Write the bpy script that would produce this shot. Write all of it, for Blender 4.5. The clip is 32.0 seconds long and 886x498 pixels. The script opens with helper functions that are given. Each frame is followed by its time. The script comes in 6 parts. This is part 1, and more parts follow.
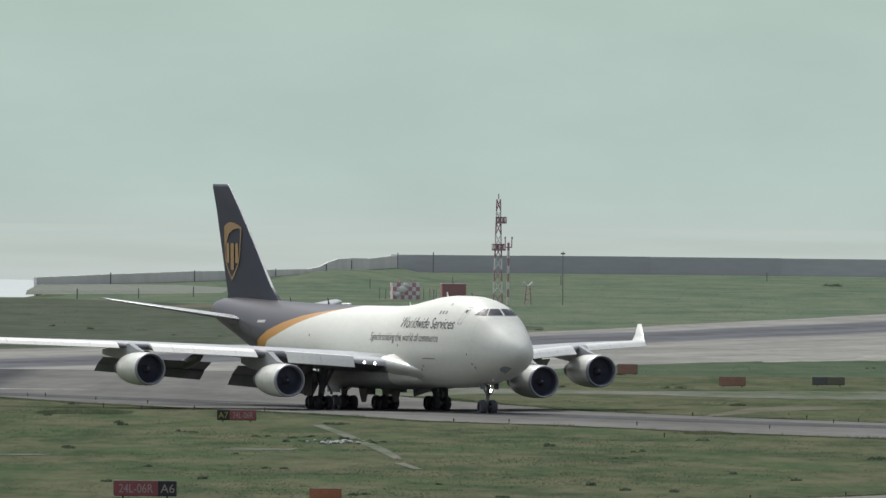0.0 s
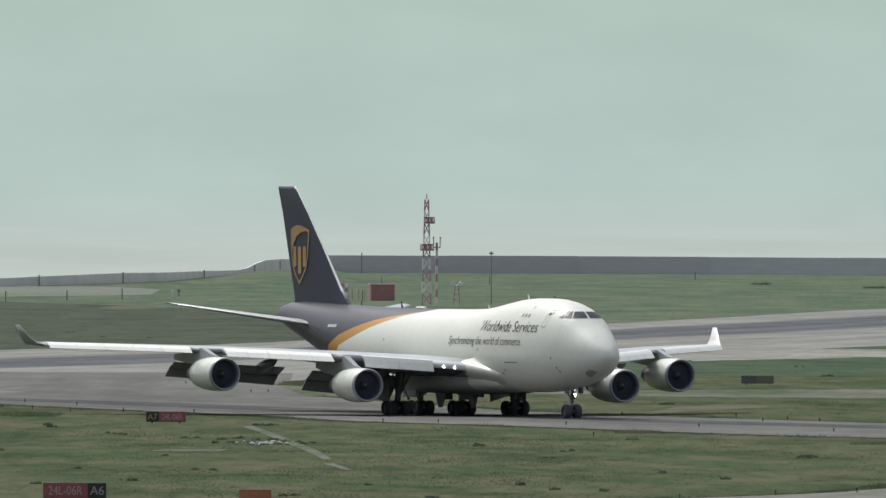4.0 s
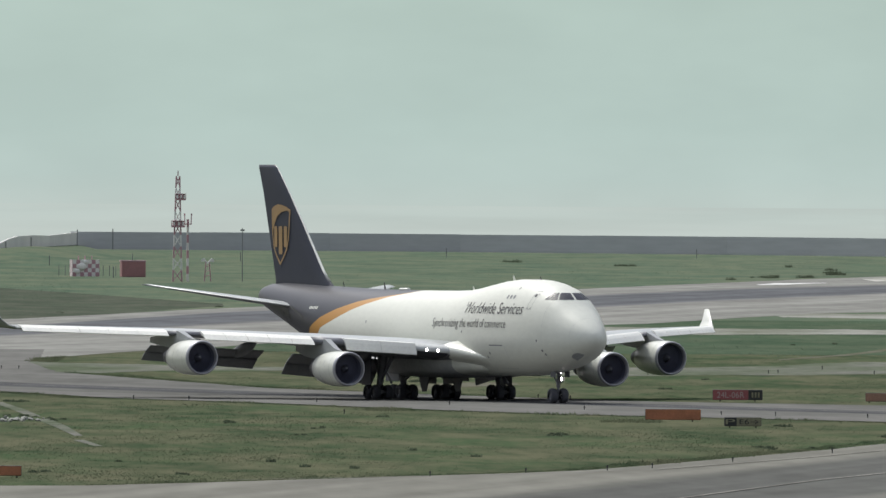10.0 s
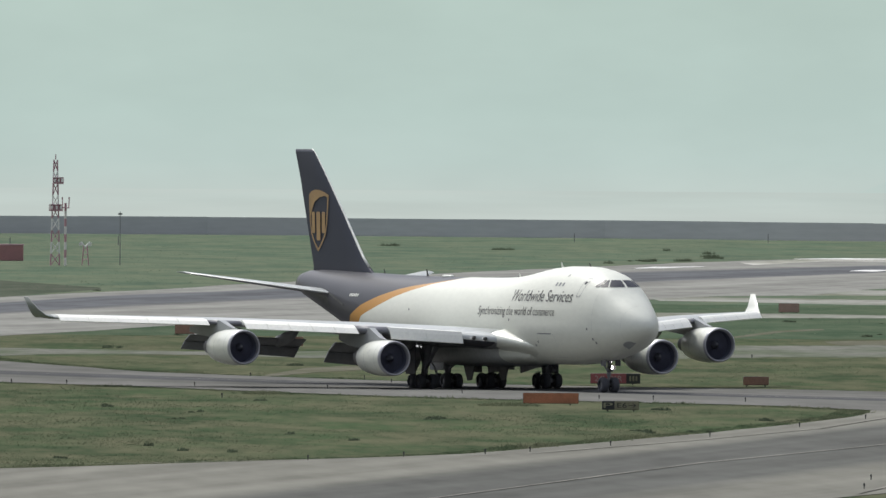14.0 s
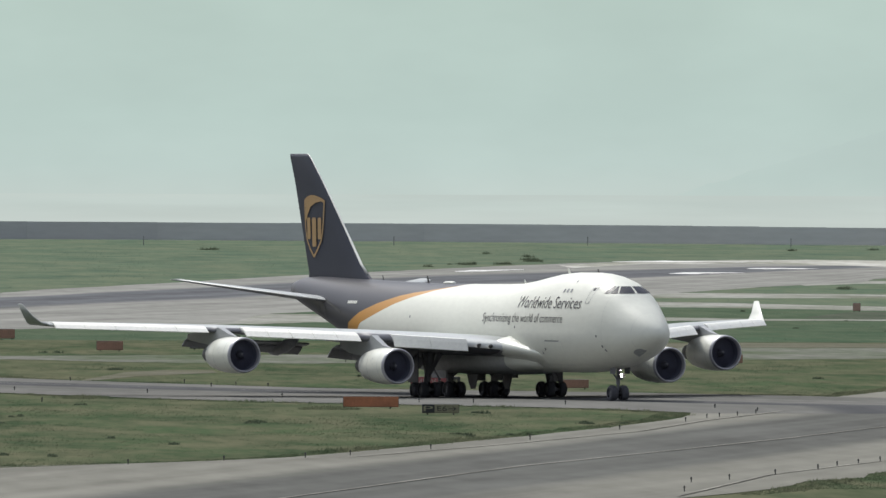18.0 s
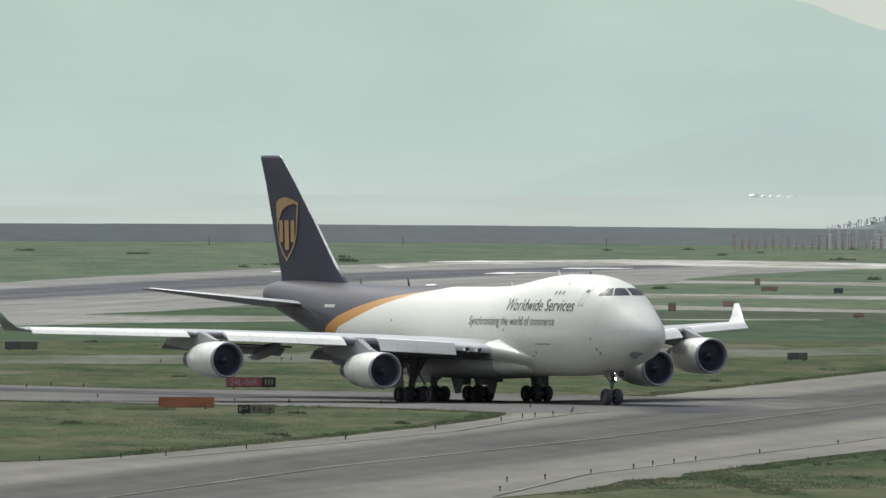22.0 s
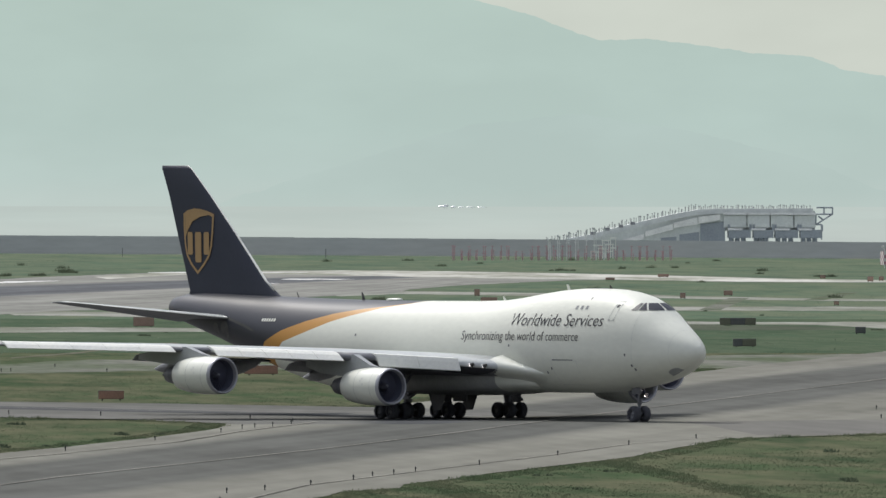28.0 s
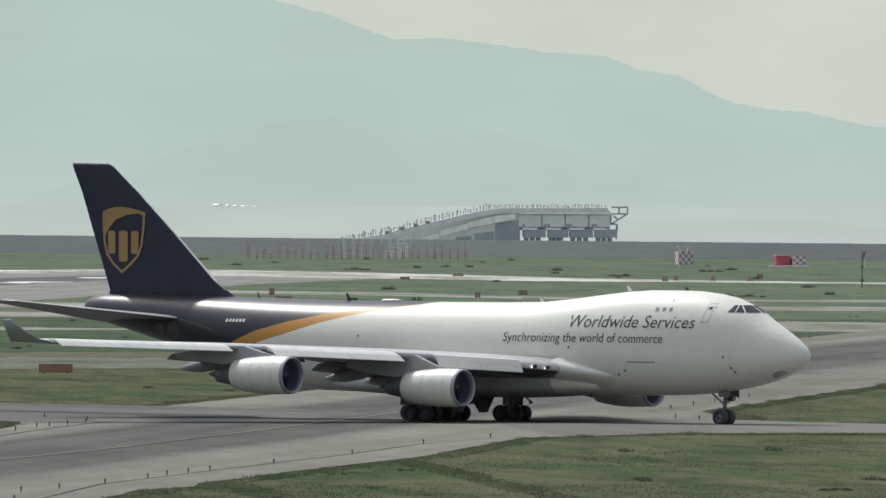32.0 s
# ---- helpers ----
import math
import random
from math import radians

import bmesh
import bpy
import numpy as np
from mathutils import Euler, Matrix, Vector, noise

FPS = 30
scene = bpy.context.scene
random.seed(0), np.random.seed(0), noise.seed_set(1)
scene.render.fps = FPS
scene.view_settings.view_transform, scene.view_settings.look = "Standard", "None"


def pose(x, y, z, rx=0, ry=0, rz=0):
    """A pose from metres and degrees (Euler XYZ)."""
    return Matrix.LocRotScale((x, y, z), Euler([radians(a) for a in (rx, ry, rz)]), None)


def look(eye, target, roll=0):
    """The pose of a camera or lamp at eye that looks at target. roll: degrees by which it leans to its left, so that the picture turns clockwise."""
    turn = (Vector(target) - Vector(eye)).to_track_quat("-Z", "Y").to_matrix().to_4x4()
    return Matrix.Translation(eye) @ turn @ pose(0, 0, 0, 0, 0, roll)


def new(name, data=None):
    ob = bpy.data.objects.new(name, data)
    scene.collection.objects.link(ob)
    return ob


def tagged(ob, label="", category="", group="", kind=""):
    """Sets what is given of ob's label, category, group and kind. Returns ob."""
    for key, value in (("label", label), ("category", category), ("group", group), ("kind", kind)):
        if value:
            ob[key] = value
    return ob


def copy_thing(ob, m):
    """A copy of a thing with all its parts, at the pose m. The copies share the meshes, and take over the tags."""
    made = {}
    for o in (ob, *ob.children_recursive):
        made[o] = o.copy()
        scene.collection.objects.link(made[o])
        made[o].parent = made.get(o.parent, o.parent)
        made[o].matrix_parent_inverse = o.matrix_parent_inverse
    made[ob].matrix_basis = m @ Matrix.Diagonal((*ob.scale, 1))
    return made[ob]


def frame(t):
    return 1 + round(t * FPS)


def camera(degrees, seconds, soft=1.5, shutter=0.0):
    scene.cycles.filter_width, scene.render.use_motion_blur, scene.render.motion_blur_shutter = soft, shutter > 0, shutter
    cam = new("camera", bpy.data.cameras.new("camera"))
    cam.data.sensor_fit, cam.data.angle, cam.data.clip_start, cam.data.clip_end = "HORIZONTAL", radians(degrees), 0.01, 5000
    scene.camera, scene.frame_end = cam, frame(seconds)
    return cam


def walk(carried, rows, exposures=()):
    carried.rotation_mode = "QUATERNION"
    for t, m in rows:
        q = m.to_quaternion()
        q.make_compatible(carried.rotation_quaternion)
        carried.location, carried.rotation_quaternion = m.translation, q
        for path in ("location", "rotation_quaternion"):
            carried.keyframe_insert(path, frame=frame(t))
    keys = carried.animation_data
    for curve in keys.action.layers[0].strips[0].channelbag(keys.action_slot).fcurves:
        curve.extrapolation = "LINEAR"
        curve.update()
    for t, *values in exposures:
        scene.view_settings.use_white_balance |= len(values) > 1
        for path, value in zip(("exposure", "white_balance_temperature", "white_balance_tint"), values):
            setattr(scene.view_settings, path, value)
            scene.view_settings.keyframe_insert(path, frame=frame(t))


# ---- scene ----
EYE = (0.0, 0.0, 18.84)
CAMERA = [  # seconds, pan, tilt and roll in milliradians
    (0, 0.000, -3.001, 8.91),
    (0.5, 0.051, -2.944, 7.24),
    (1, 0.045, -3.068, 5.89),
    (1.5, 0.393, -3.210, 4.91),
    (2, 0.981, -3.260, 4.24),
    (2.5, 1.465, -3.106, 3.75),
    (3.5, 2.728, -2.959, 3.70),
    (4.5, 4.751, -3.022, 3.66),
    (5, 5.830, -3.188, 3.98),
    (5.5, 7.341, -3.337, 4.20),
    (6, 7.728, -3.549, 4.27),
    (6.5, 8.731, -3.431, 4.57),
    (7, 9.453, -3.359, 5.24),
    (7.5, 10.129, -3.301, 6.02),
    (8, 11.395, -3.174, 6.57),
    (8.5, 12.887, -3.378, 6.76),
    (9, 14.197, -3.409, 6.74),
    (9.5, 15.231, -3.779, 6.66),
    (10, 16.693, -4.095, 6.57),
    (10.5, 17.855, -4.286, 6.46),
    (11, 18.679, -4.566, 6.35),
    (11.5, 18.919, -4.758, 6.27),
    (12, 19.514, -5.049, 6.26),
    (12.5, 20.774, -5.182, 6.29),
    (13, 21.615, -5.106, 6.30),
    (13.5, 22.296, -4.972, 6.31),
    (14, 23.061, -4.905, 6.36),
    (14.5, 24.307, -4.863, 6.34),
    (15.5, 26.570, -4.797, 5.32),
    (16.5, 28.906, -4.800, 4.31),
    (17, 29.915, -4.808, 4.09),
    (17.5, 31.065, -4.827, 3.84),
    (18, 32.452, -4.676, 3.38),
    (18.5, 33.767, -4.487, 2.80),
    (19, 35.079, -4.319, 2.15),
    (19.5, 36.208, -4.420, 1.48),
    (20, 36.769, -4.456, 0.99),
    (20.5, 37.764, -4.400, 0.90),
    (21, 38.994, -4.446, 1.22),
    (21.5, 40.469, -4.621, 1.61),
    (22, 42.066, -4.643, 1.70),
    (22.5, 43.218, -4.685, 1.38),
    (23, 44.282, -4.612, 0.94),
    (23.5, 45.001, -4.569, 0.75),
    (24, 45.662, -4.660, 0.89),
    (24.5, 46.460, -4.606, 1.01),
    (25.5, 47.767, -4.586, 0.82),
    (26.5, 50.476, -4.413, 0.63),
    (27, 52.036, -4.241, 0.72),
    (27.5, 54.739, -4.140, 0.87),
    (28, 56.661, -4.057, 0.99),
    (28.5, 57.956, -3.914, 0.98),
    (29, 59.161, -3.860, 0.74),
    (29.5, 60.538, -4.113, 0.29),
    (30, 61.961, -4.166, -0.19),
    (30.5, 63.305, -4.116, -0.45),
    (31, 64.817, -4.137, -0.20),
    (31.5, 65.814, -4.128, 0.88),
    (32, 67.336, -4.085, 3.06),
]

TAXI = [  # seconds, place of the main gear, heading and bank in degrees
    (0, -6.02, 1652.81, -67.20, 0.00),
    (1, -2.67, 1645.06, -67.43, 0.02),
    (2, 0.53, 1637.42, -67.36, 0.03),
    (3, 3.57, 1629.92, -67.07, -0.01),
    (4, 6.55, 1622.66, -66.56, -0.17),
    (5, 9.68, 1615.39, -66.59, -0.22),
    (6, 12.78, 1608.13, -66.87, -0.20),
    (7, 15.97, 1600.84, -67.11, -0.12),
    (8, 19.18, 1593.54, -67.22, -0.04),
    (9, 22.37, 1586.27, -67.34, 0.01),
    (10, 25.56, 1579.04, -67.46, 0.05),
    (11, 28.75, 1571.80, -67.45, 0.12),
    (12, 32.02, 1564.55, -67.43, 0.24),
    (13, 35.30, 1557.28, -67.41, 0.35),
    (14, 38.60, 1550.01, -67.35, 0.35),
    (15, 41.97, 1542.90, -67.29, 0.30),
    (16, 45.40, 1536.36, -67.24, 0.25),
    (17, 48.89, 1529.18, -67.20, 0.21),
    (18, 52.42, 1521.87, -67.18, 0.19),
    (19, 55.74, 1514.79, -67.19, 0.18),
    (20, 58.79, 1508.02, -67.08, 0.17),
    (21, 61.75, 1501.54, -66.79, 0.20),
    (22, 64.67, 1495.25, -66.36, 0.26),
    (23, 67.53, 1489.06, -65.87, 0.30),
    (24, 70.38, 1482.92, -65.30, 0.27),
    (25, 73.30, 1476.86, -64.31, 0.20),
    (26, 76.37, 1470.91, -62.73, 0.10),
    (27, 79.45, 1465.35, -60.38, 0.07),
    (28, 82.56, 1460.07, -57.37, 0.06),
    (29, 85.88, 1455.03, -53.95, -0.02),
    (30, 89.53, 1450.21, -50.22, -0.14),
    (31, 93.53, 1445.64, -46.09, -0.29),
    (32, 97.90, 1441.39, -41.48, -0.48),
]


def aim(pan, tilt, roll):
    pan, tilt = pan / 1000, tilt / 1000
    way = Vector((math.sin(pan) * math.cos(tilt), math.cos(pan) * math.cos(tilt), math.sin(tilt)))
    return look(EYE, Vector(EYE) + way * 1000, math.degrees(roll / 1000))


cam = camera(2.642, 32.0, soft=1.5)
walk(cam, [(t, aim(a, b, c)) for t, a, b, c in CAMERA], exposures=[(0, -0.08), (6, -0.06), (11, -0.02), (17, 0.04), (21, 0.05), (24, 0.03), (28, -0.03), (32, -0.03)])

# ---- light ----
SUN_AZ, SUN_EL = 123.0, 50.0     # degrees: from +x towards +y, and above the ground
sky = bpy.data.worlds.new("sky")
scene.world = sky
sky.use_nodes = True
nt = sky.node_tree
tex = nt.nodes.new("ShaderNodeTexSky")
tex.sky_type, tex.sun_disc = "NISHITA", False
tex.sun_elevation, tex.sun_rotation = radians(SUN_EL), radians(90 - SUN_AZ)
tex.air_density, tex.dust_density, tex.ozone_density = 1.0, 1.5, 1.5
veil = nt.nodes.new("ShaderNodeHueSaturation")    # thin cloud and haze whiten the sky
veil.inputs["Saturation"].default_value = 0.35
nt.links.new(tex.outputs[0], veil.inputs["Color"])
up, split, lift, dome = nt.nodes.new("ShaderNodeTexCoord"), nt.nodes.new("ShaderNodeSeparateXYZ"), nt.nodes.new("ShaderNodeMapRange"), nt.nodes.new("ShaderNodeMix")
nt.links.new(up.outputs["Generated"], split.inputs[0])
nt.links.new(split.outputs[2], lift.inputs[0])
lift.inputs[3].default_value, lift.inputs[4].default_value = 0.28, 2.0    # a thin overcast is brightest overhead
dome.data_type, dome.blend_type = "RGBA", "MULTIPLY"
dome.inputs[0].default_value = 1
nt.links.new(veil.outputs[0], dome.inputs[6])
nt.links.new(lift.outputs[0], dome.inputs[7])
nt.links.new(dome.outputs[2], nt.nodes["Background"].inputs[0])
nt.nodes["Background"].inputs[1].default_value = 0.15
sun = new("sun", bpy.data.lights.new("sun", "SUN"))
sun.data.energy, sun.data.angle, sun.data.color = 2.4, radians(1.5), (1.0, 0.97, 0.90)
sun_way = Vector((math.cos(radians(SUN_AZ)) * math.cos(radians(SUN_EL)), math.sin(radians(SUN_AZ)) * math.cos(radians(SUN_EL)), math.sin(radians(SUN_EL))))
sun.matrix_world = look(sun_way * 100, (0, 0, 0))
scene.view_settings.exposure = 0.0


# ---- materials ----
def mat(name, colour, rough=0.6, metal=0.0, spots=0.0, scale=1.0, bump=0.0, other=None, coat=0.0, stretch=(1, 1, 1), fine=0.0):
    """A surface with two scales of variation: broad stains towards the colour 'other', and fine grain."""
    m = bpy.data.materials.new(name)
    m.use_nodes = True
    n, l = m.node_tree.nodes, m.node_tree.links
    b = n["Principled BSDF"]
    b.inputs["Base Color"].default_value = (*colour, 1)
    b.inputs["Roughness"].default_value = rough
    b.inputs["Metallic"].default_value = metal
    b.inputs["Coat Weight"].default_value = coat
    b.inputs["Coat Roughness"].default_value = 0.12
    if spots or fine or bump:
        tc = n.new("ShaderNodeTexCoord")
        mp = n.new("ShaderNodeMapping")
        mp.inputs["Scale"].default_value = stretch
        l.new(tc.outputs["Object"], mp.inputs[0])
        big, small = n.new("ShaderNodeTexNoise"), n.new("ShaderNodeTexNoise")
        big.inputs["Scale"].default_value, big.inputs["Detail"].default_value = scale, 5
        small.inputs["Scale"].default_value, small.inputs["Detail"].default_value = scale * 9, 4
        for q in (big, small):
            l.new(mp.outputs[0], q.inputs["Vector"])
        r = n.new("ShaderNodeMapRange")
        r.inputs[1].default_value, r.inputs[2].default_value = 0.38, 0.64
        l.new(big.outputs[0], r.inputs[0])
        k = n.new("ShaderNodeMath")
        k.operation = "MULTIPLY"
        k.inputs[1].default_value = spots
        l.new(r.outputs[0], k.inputs[0])
        x = n.new("ShaderNodeMix")
        x.data_type = "RGBA"
        x.inputs[6].default_value = (*colour, 1)
        x.inputs[7].default_value = (*(other or [c * 0.6 for c in colour]), 1)
        l.new(k.outputs[0], x.inputs[0])
        r2 = n.new("ShaderNodeMapRange")
        r2.inputs[1].default_value, r2.inputs[2].default_value = 0.3, 0.7
        r2.inputs[3].default_value, r2.inputs[4].default_value = 1 - fine, 1 + fine
        l.new(small.outputs[0], r2.inputs[0])
        g = n.new("ShaderNodeMix")
        g.data_type, g.blend_type = "RGBA", "MULTIPLY"
        g.inputs[0].default_value = 1
        l.new(x.outputs[2], g.inputs[6])
        l.new(r2.outputs[0], g.inputs[7])
        l.new(g.outputs[2], b.inputs["Base Color"])
        if bump:
            u = n.new("ShaderNodeBump")
            u.inputs["Strength"].default_value, u.inputs["Distance"].default_value = bump, 0.05
            l.new(small.outputs[0], u.inputs["Height"])
            l.new(u.outputs[0], b.inputs["Normal"])
    return m


def matt(m):
    """No sheen: rough ground seen at a flat angle."""
    m.node_tree.nodes["Principled BSDF"].inputs["Specular IOR Level"].default_value = 0.0


def leafy(m, share=0.5):
    """Lets light through thin blades."""
    n, l = m.node_tree.nodes, m.node_tree.links
    b = n["Principled BSDF"]
    t, x = n.new("ShaderNodeBsdfTranslucent"), n.new("ShaderNodeMixShader")
    l.new(b.inputs["Base Color"].links[0].from_socket, t.inputs["Color"])
    x.inputs[0].default_value = share
    l.new(b.outputs[0], x.inputs[1])
    l.new(t.outputs[0], x.inputs[2])
    l.new(x.outputs[0], n["Material Output"].inputs[0])
    return m


def glow(name, colour, strength):
    m = bpy.data.materials.new(name)
    m.use_nodes = True
    n, l = m.node_tree.nodes, m.node_tree.links
    e = n.new("ShaderNodeEmission")
    e.inputs[0].default_value, e.inputs[1].default_value = (*colour, 1), strength
    l.new(e.outputs[0], n["Material Output"].inputs[0])
    return m


def turf(name, green, straw, dark, size=1.0):
    """Grass in long soft streaks: broad patches, straw drifts and fine grain."""
    m = bpy.data.materials.new(name)
    m.use_nodes = True
    n, l = m.node_tree.nodes, m.node_tree.links
    s = n["Principled BSDF"]
    s.inputs["Roughness"].default_value = 0.95
    tc = n.new("ShaderNodeTexCoord")
    last = None
    layers = (((0.03, 0.008, 1), green, straw, 0.6, 2), ((0.10, 0.022, 1), None, dark, 0.85, 3), ((0.14, 0.028, 1), None, straw, 0.8, 3), ((0.45, 0.05, 1), None, dark, 0.4, 3), ((0.8, 0.08, 1), None, straw, 0.28, 3), ((3.2, 0.2, 1), None, dark, 0.12, 2))
    for k, (scale, a, c, share, detail) in enumerate(layers):
        mp, tex, r, x = n.new("ShaderNodeMapping"), n.new("ShaderNodeTexNoise"), n.new("ShaderNodeMapRange"), n.new("ShaderNodeMix")
        mp.inputs["Scale"].default_value = [q * size for q in scale]
        mp.inputs["Location"].default_value = (7.3 * k, 3.1 * k, 0)
        tex.inputs["Scale"].default_value, tex.inputs["Detail"].default_value = 1.0, detail
        l.new(tc.outputs["Object"], mp.inputs[0])
        l.new(mp.outputs[0], tex.inputs["Vector"])
        r.inputs[1].default_value, r.inputs[2].default_value, r.inputs[4].default_value = 0.43, 0.61, share
        l.new(tex.outputs[0], r.inputs[0])
        x.data_type = "RGBA"
        l.new(r.outputs[0], x.inputs[0])
        if last:
            l.new(last, x.inputs[6])
        else:
            x.inputs[6].default_value = (*a, 1)
        x.inputs[7].default_value = (*c, 1)
        last = x.outputs[2]
    l.new(last, s.inputs["Base Color"])
    return m


def stained(name, pale, dark, spread=0.35, streaks=0.1, blotch=0.16, close=1.0):
    """Paving with a dark, soft-edged strip along its middle and streaks along the way; the UV map holds across and along."""
    m = bpy.data.materials.new(name)
    m.use_nodes = True
    n, l = m.node_tree.nodes, m.node_tree.links
    s = n["Principled BSDF"]
    s.inputs["Roughness"].default_value = 0.9
    tc, sep = n.new("ShaderNodeTexCoord"), n.new("ShaderNodeSeparateXYZ")
    l.new(tc.outputs["UV"], sep.inputs[0])

    def grain(source, scale, detail, place):
        mp, tex = n.new("ShaderNodeMapping"), n.new("ShaderNodeTexNoise")
        mp.inputs["Scale"].default_value, mp.inputs["Location"].default_value = scale, place
        tex.inputs["Scale"].default_value, tex.inputs["Detail"].default_value = 1.0, detail
        l.new(tc.outputs[source], mp.inputs[0])
        l.new(mp.outputs[0], tex.inputs["Vector"])
        return tex.outputs[0]

    def calc(kind, a, b, c=None):
        q = n.new("ShaderNodeMath")
        q.operation = kind
        for k, x in enumerate((a, b, c)):
            if x is None:
                continue
            if isinstance(x, (int, float)):
                q.inputs[k].default_value = x
            else:
                l.new(x, q.inputs[k])
        return q.outputs[0]

    def spread_out(x, a, b, c, d):
        r = n.new("ShaderNodeMapRange")
        r.interpolation_type = "SMOOTHSTEP"
        for k, y in enumerate((a, b, c, d)):
            r.inputs[k + 1].default_value = y
        l.new(x, r.inputs[0])
        return r.outputs[0]

    way = grain("UV", (1.1 * close, 0.9, 1), 4, (3, 1, 0))
    fine = grain("UV", (2.6 * close, 0.7, 1), 3, (1, 7, 0))
    wide = grain("Object", (0.07, 0.02, 1), 4, (0, 0, 0))
    small = grain("Object", (0.5, 0.05, 1), 3, (5, 0, 0))
    edge = calc("MULTIPLY_ADD", calc("SUBTRACT", way, 0.5), spread * 3.0, calc("ABSOLUTE", sep.outputs[0], 0))
    mask = spread_out(edge, 1 + spread, 1 - spread, 0, 1)
    x = n.new("ShaderNodeMix")
    x.data_type = "RGBA"
    x.inputs[6].default_value, x.inputs[7].default_value = (*pale, 1), (*dark, 1)
    l.new(mask, x.inputs[0])
    tone = calc("ADD", spread_out(fine, 0.3, 0.7, -streaks, streaks), spread_out(wide, 0.32, 0.68, 1 - blotch, 1 + blotch))
    tone = calc("ADD", tone, spread_out(small, 0.3, 0.7, -0.06, 0.06))
    g = n.new("ShaderNodeMix")
    g.data_type, g.blend_type = "RGBA", "MULTIPLY"
    g.inputs[0].default_value = 1
    l.new(x.outputs[2], g.inputs[6])
    l.new(tone, g.inputs[7])
    l.new(g.outputs[2], s.inputs["Base Color"])
    return m


GRASS = turf("grass", (0.067, 0.097, 0.052), (0.126, 0.124, 0.080), (0.044, 0.065, 0.037))
ROUGH = turf("rough_grass", (0.082, 0.100, 0.072), (0.102, 0.110, 0.085), (0.060, 0.074, 0.055), 0.8)
DEEP = turf("deep_green_grass", (0.070, 0.107, 0.068), (0.096, 0.119, 0.079), (0.052, 0.080, 0.051), 0.8)
# Far grass is greener itself; its paleness is distance haze in the colour.
HAZED_GRASS = turf("hazed_far_grass", (0.098, 0.142, 0.098), (0.150, 0.168, 0.114), (0.077, 0.112, 0.080), 0.6)
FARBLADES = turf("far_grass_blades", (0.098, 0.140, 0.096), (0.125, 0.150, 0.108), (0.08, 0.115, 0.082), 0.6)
BLADES = turf("grass_blades", (0.084, 0.120, 0.066), (0.138, 0.142, 0.092), (0.060, 0.087, 0.050))
RUNWAY_PAVE = stained("runway_concrete", (0.238, 0.237, 0.218), (0.124, 0.128, 0.135), 0.28, 0.12, 0.10)
TAXI_PAVE = stained("taxiway_concrete", (0.194, 0.191, 0.167), (0.119, 0.120, 0.112), 0.25, 0.13, 0.07, 0.8)
EXIT_PAVE = stained("exit_asphalt", (0.152, 0.151, 0.141), (0.088, 0.090, 0.093), 0.5, 0.11, 0.09, 0.3)
CONCRETE = mat("concrete", (0.192, 0.186, 0.170), 0.85, 0, 0.8, 0.05, 0.2, (0.155, 0.152, 0.142), fine=0.07, stretch=(1, 0.08, 1))
WALL = mat("weathered_concrete", (0.43, 0.445, 0.45), 0.9, 0, 0.5, 0.04, 0, (0.37, 0.375, 0.385), fine=0.05, stretch=(0.6, 0.02, 3))
PAINT_Y = mat("faded_line_paint", (0.29, 0.28, 0.25), 0.7, 0, 0.95, 0.12, 0, (0.165, 0.16, 0.145), fine=0.15, stretch=(1, 0.3, 1))
GLINT = mat("runway_glint", (0.80, 0.80, 0.78), 0.6, 0, 0.7, 0.15, 0, (0.45, 0.445, 0.43), fine=0.2, stretch=(1, 0.5, 1))
PAINT_W = mat("white_line_paint", (0.66, 0.66, 0.64), 0.7, 0, 1.0, 0.12, 0, (0.27, 0.265, 0.25), fine=0.2, stretch=(1, 0.5, 1))
WHITE = mat("white_aircraft_paint", (0.725, 0.735, 0.66), 0.32, 0, 0.35, 0.35, 0, (0.66, 0.67, 0.60), coat=0.3, fine=0.03, stretch=(0.4, 1, 1))
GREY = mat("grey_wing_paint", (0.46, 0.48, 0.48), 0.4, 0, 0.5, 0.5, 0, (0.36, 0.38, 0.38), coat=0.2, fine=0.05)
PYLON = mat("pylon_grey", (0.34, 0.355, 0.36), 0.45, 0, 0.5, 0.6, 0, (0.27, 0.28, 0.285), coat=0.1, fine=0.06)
# Dark tone standing in for shade below wing and flaps, lifted for haze.
UNDER = mat("underside_shade_grey", (0.19, 0.195, 0.215), 0.5, 0, 0.6, 0.4, 0, (0.13, 0.13, 0.145), fine=0.08)
# Fin tone raised and blued to imitate haze over the dark paint.
BROWN = mat("brown_aircraft_paint", (0.031, 0.036, 0.055), 0.4, 0, 0.3, 0.4, 0, (0.038, 0.043, 0.062), fine=0.05)
BROWN.node_tree.nodes["Principled BSDF"].inputs["Specular IOR Level"].default_value = 0.2
EMBLEM = mat("gold_emblem_paint", (0.34, 0.215, 0.09), 0.5, 0, 0.3, 0.5, 0, (0.29, 0.185, 0.08), fine=0.05)
BELLY = mat("belly_shade_grey", (0.43, 0.44, 0.44), 0.5, 0, 0.6, 0.4, 0, (0.34, 0.345, 0.345), fine=0.08)
TIP = mat("winglet_grey", (0.24, 0.26, 0.25), 0.5, 0, 0.5, 0.4, 0, (0.19, 0.205, 0.20), fine=0.05)
DARK = mat("dark_metal", (0.085, 0.088, 0.11), 0.5, 0.3, 0.4, 2.0, 0, (0.12, 0.12, 0.13), fine=0.1)
FAN = mat("titanium_blades", (0.095, 0.10, 0.145), 0.6, 0.0, 0.4, 2.0, 0, (0.08, 0.085, 0.12), fine=0.1)
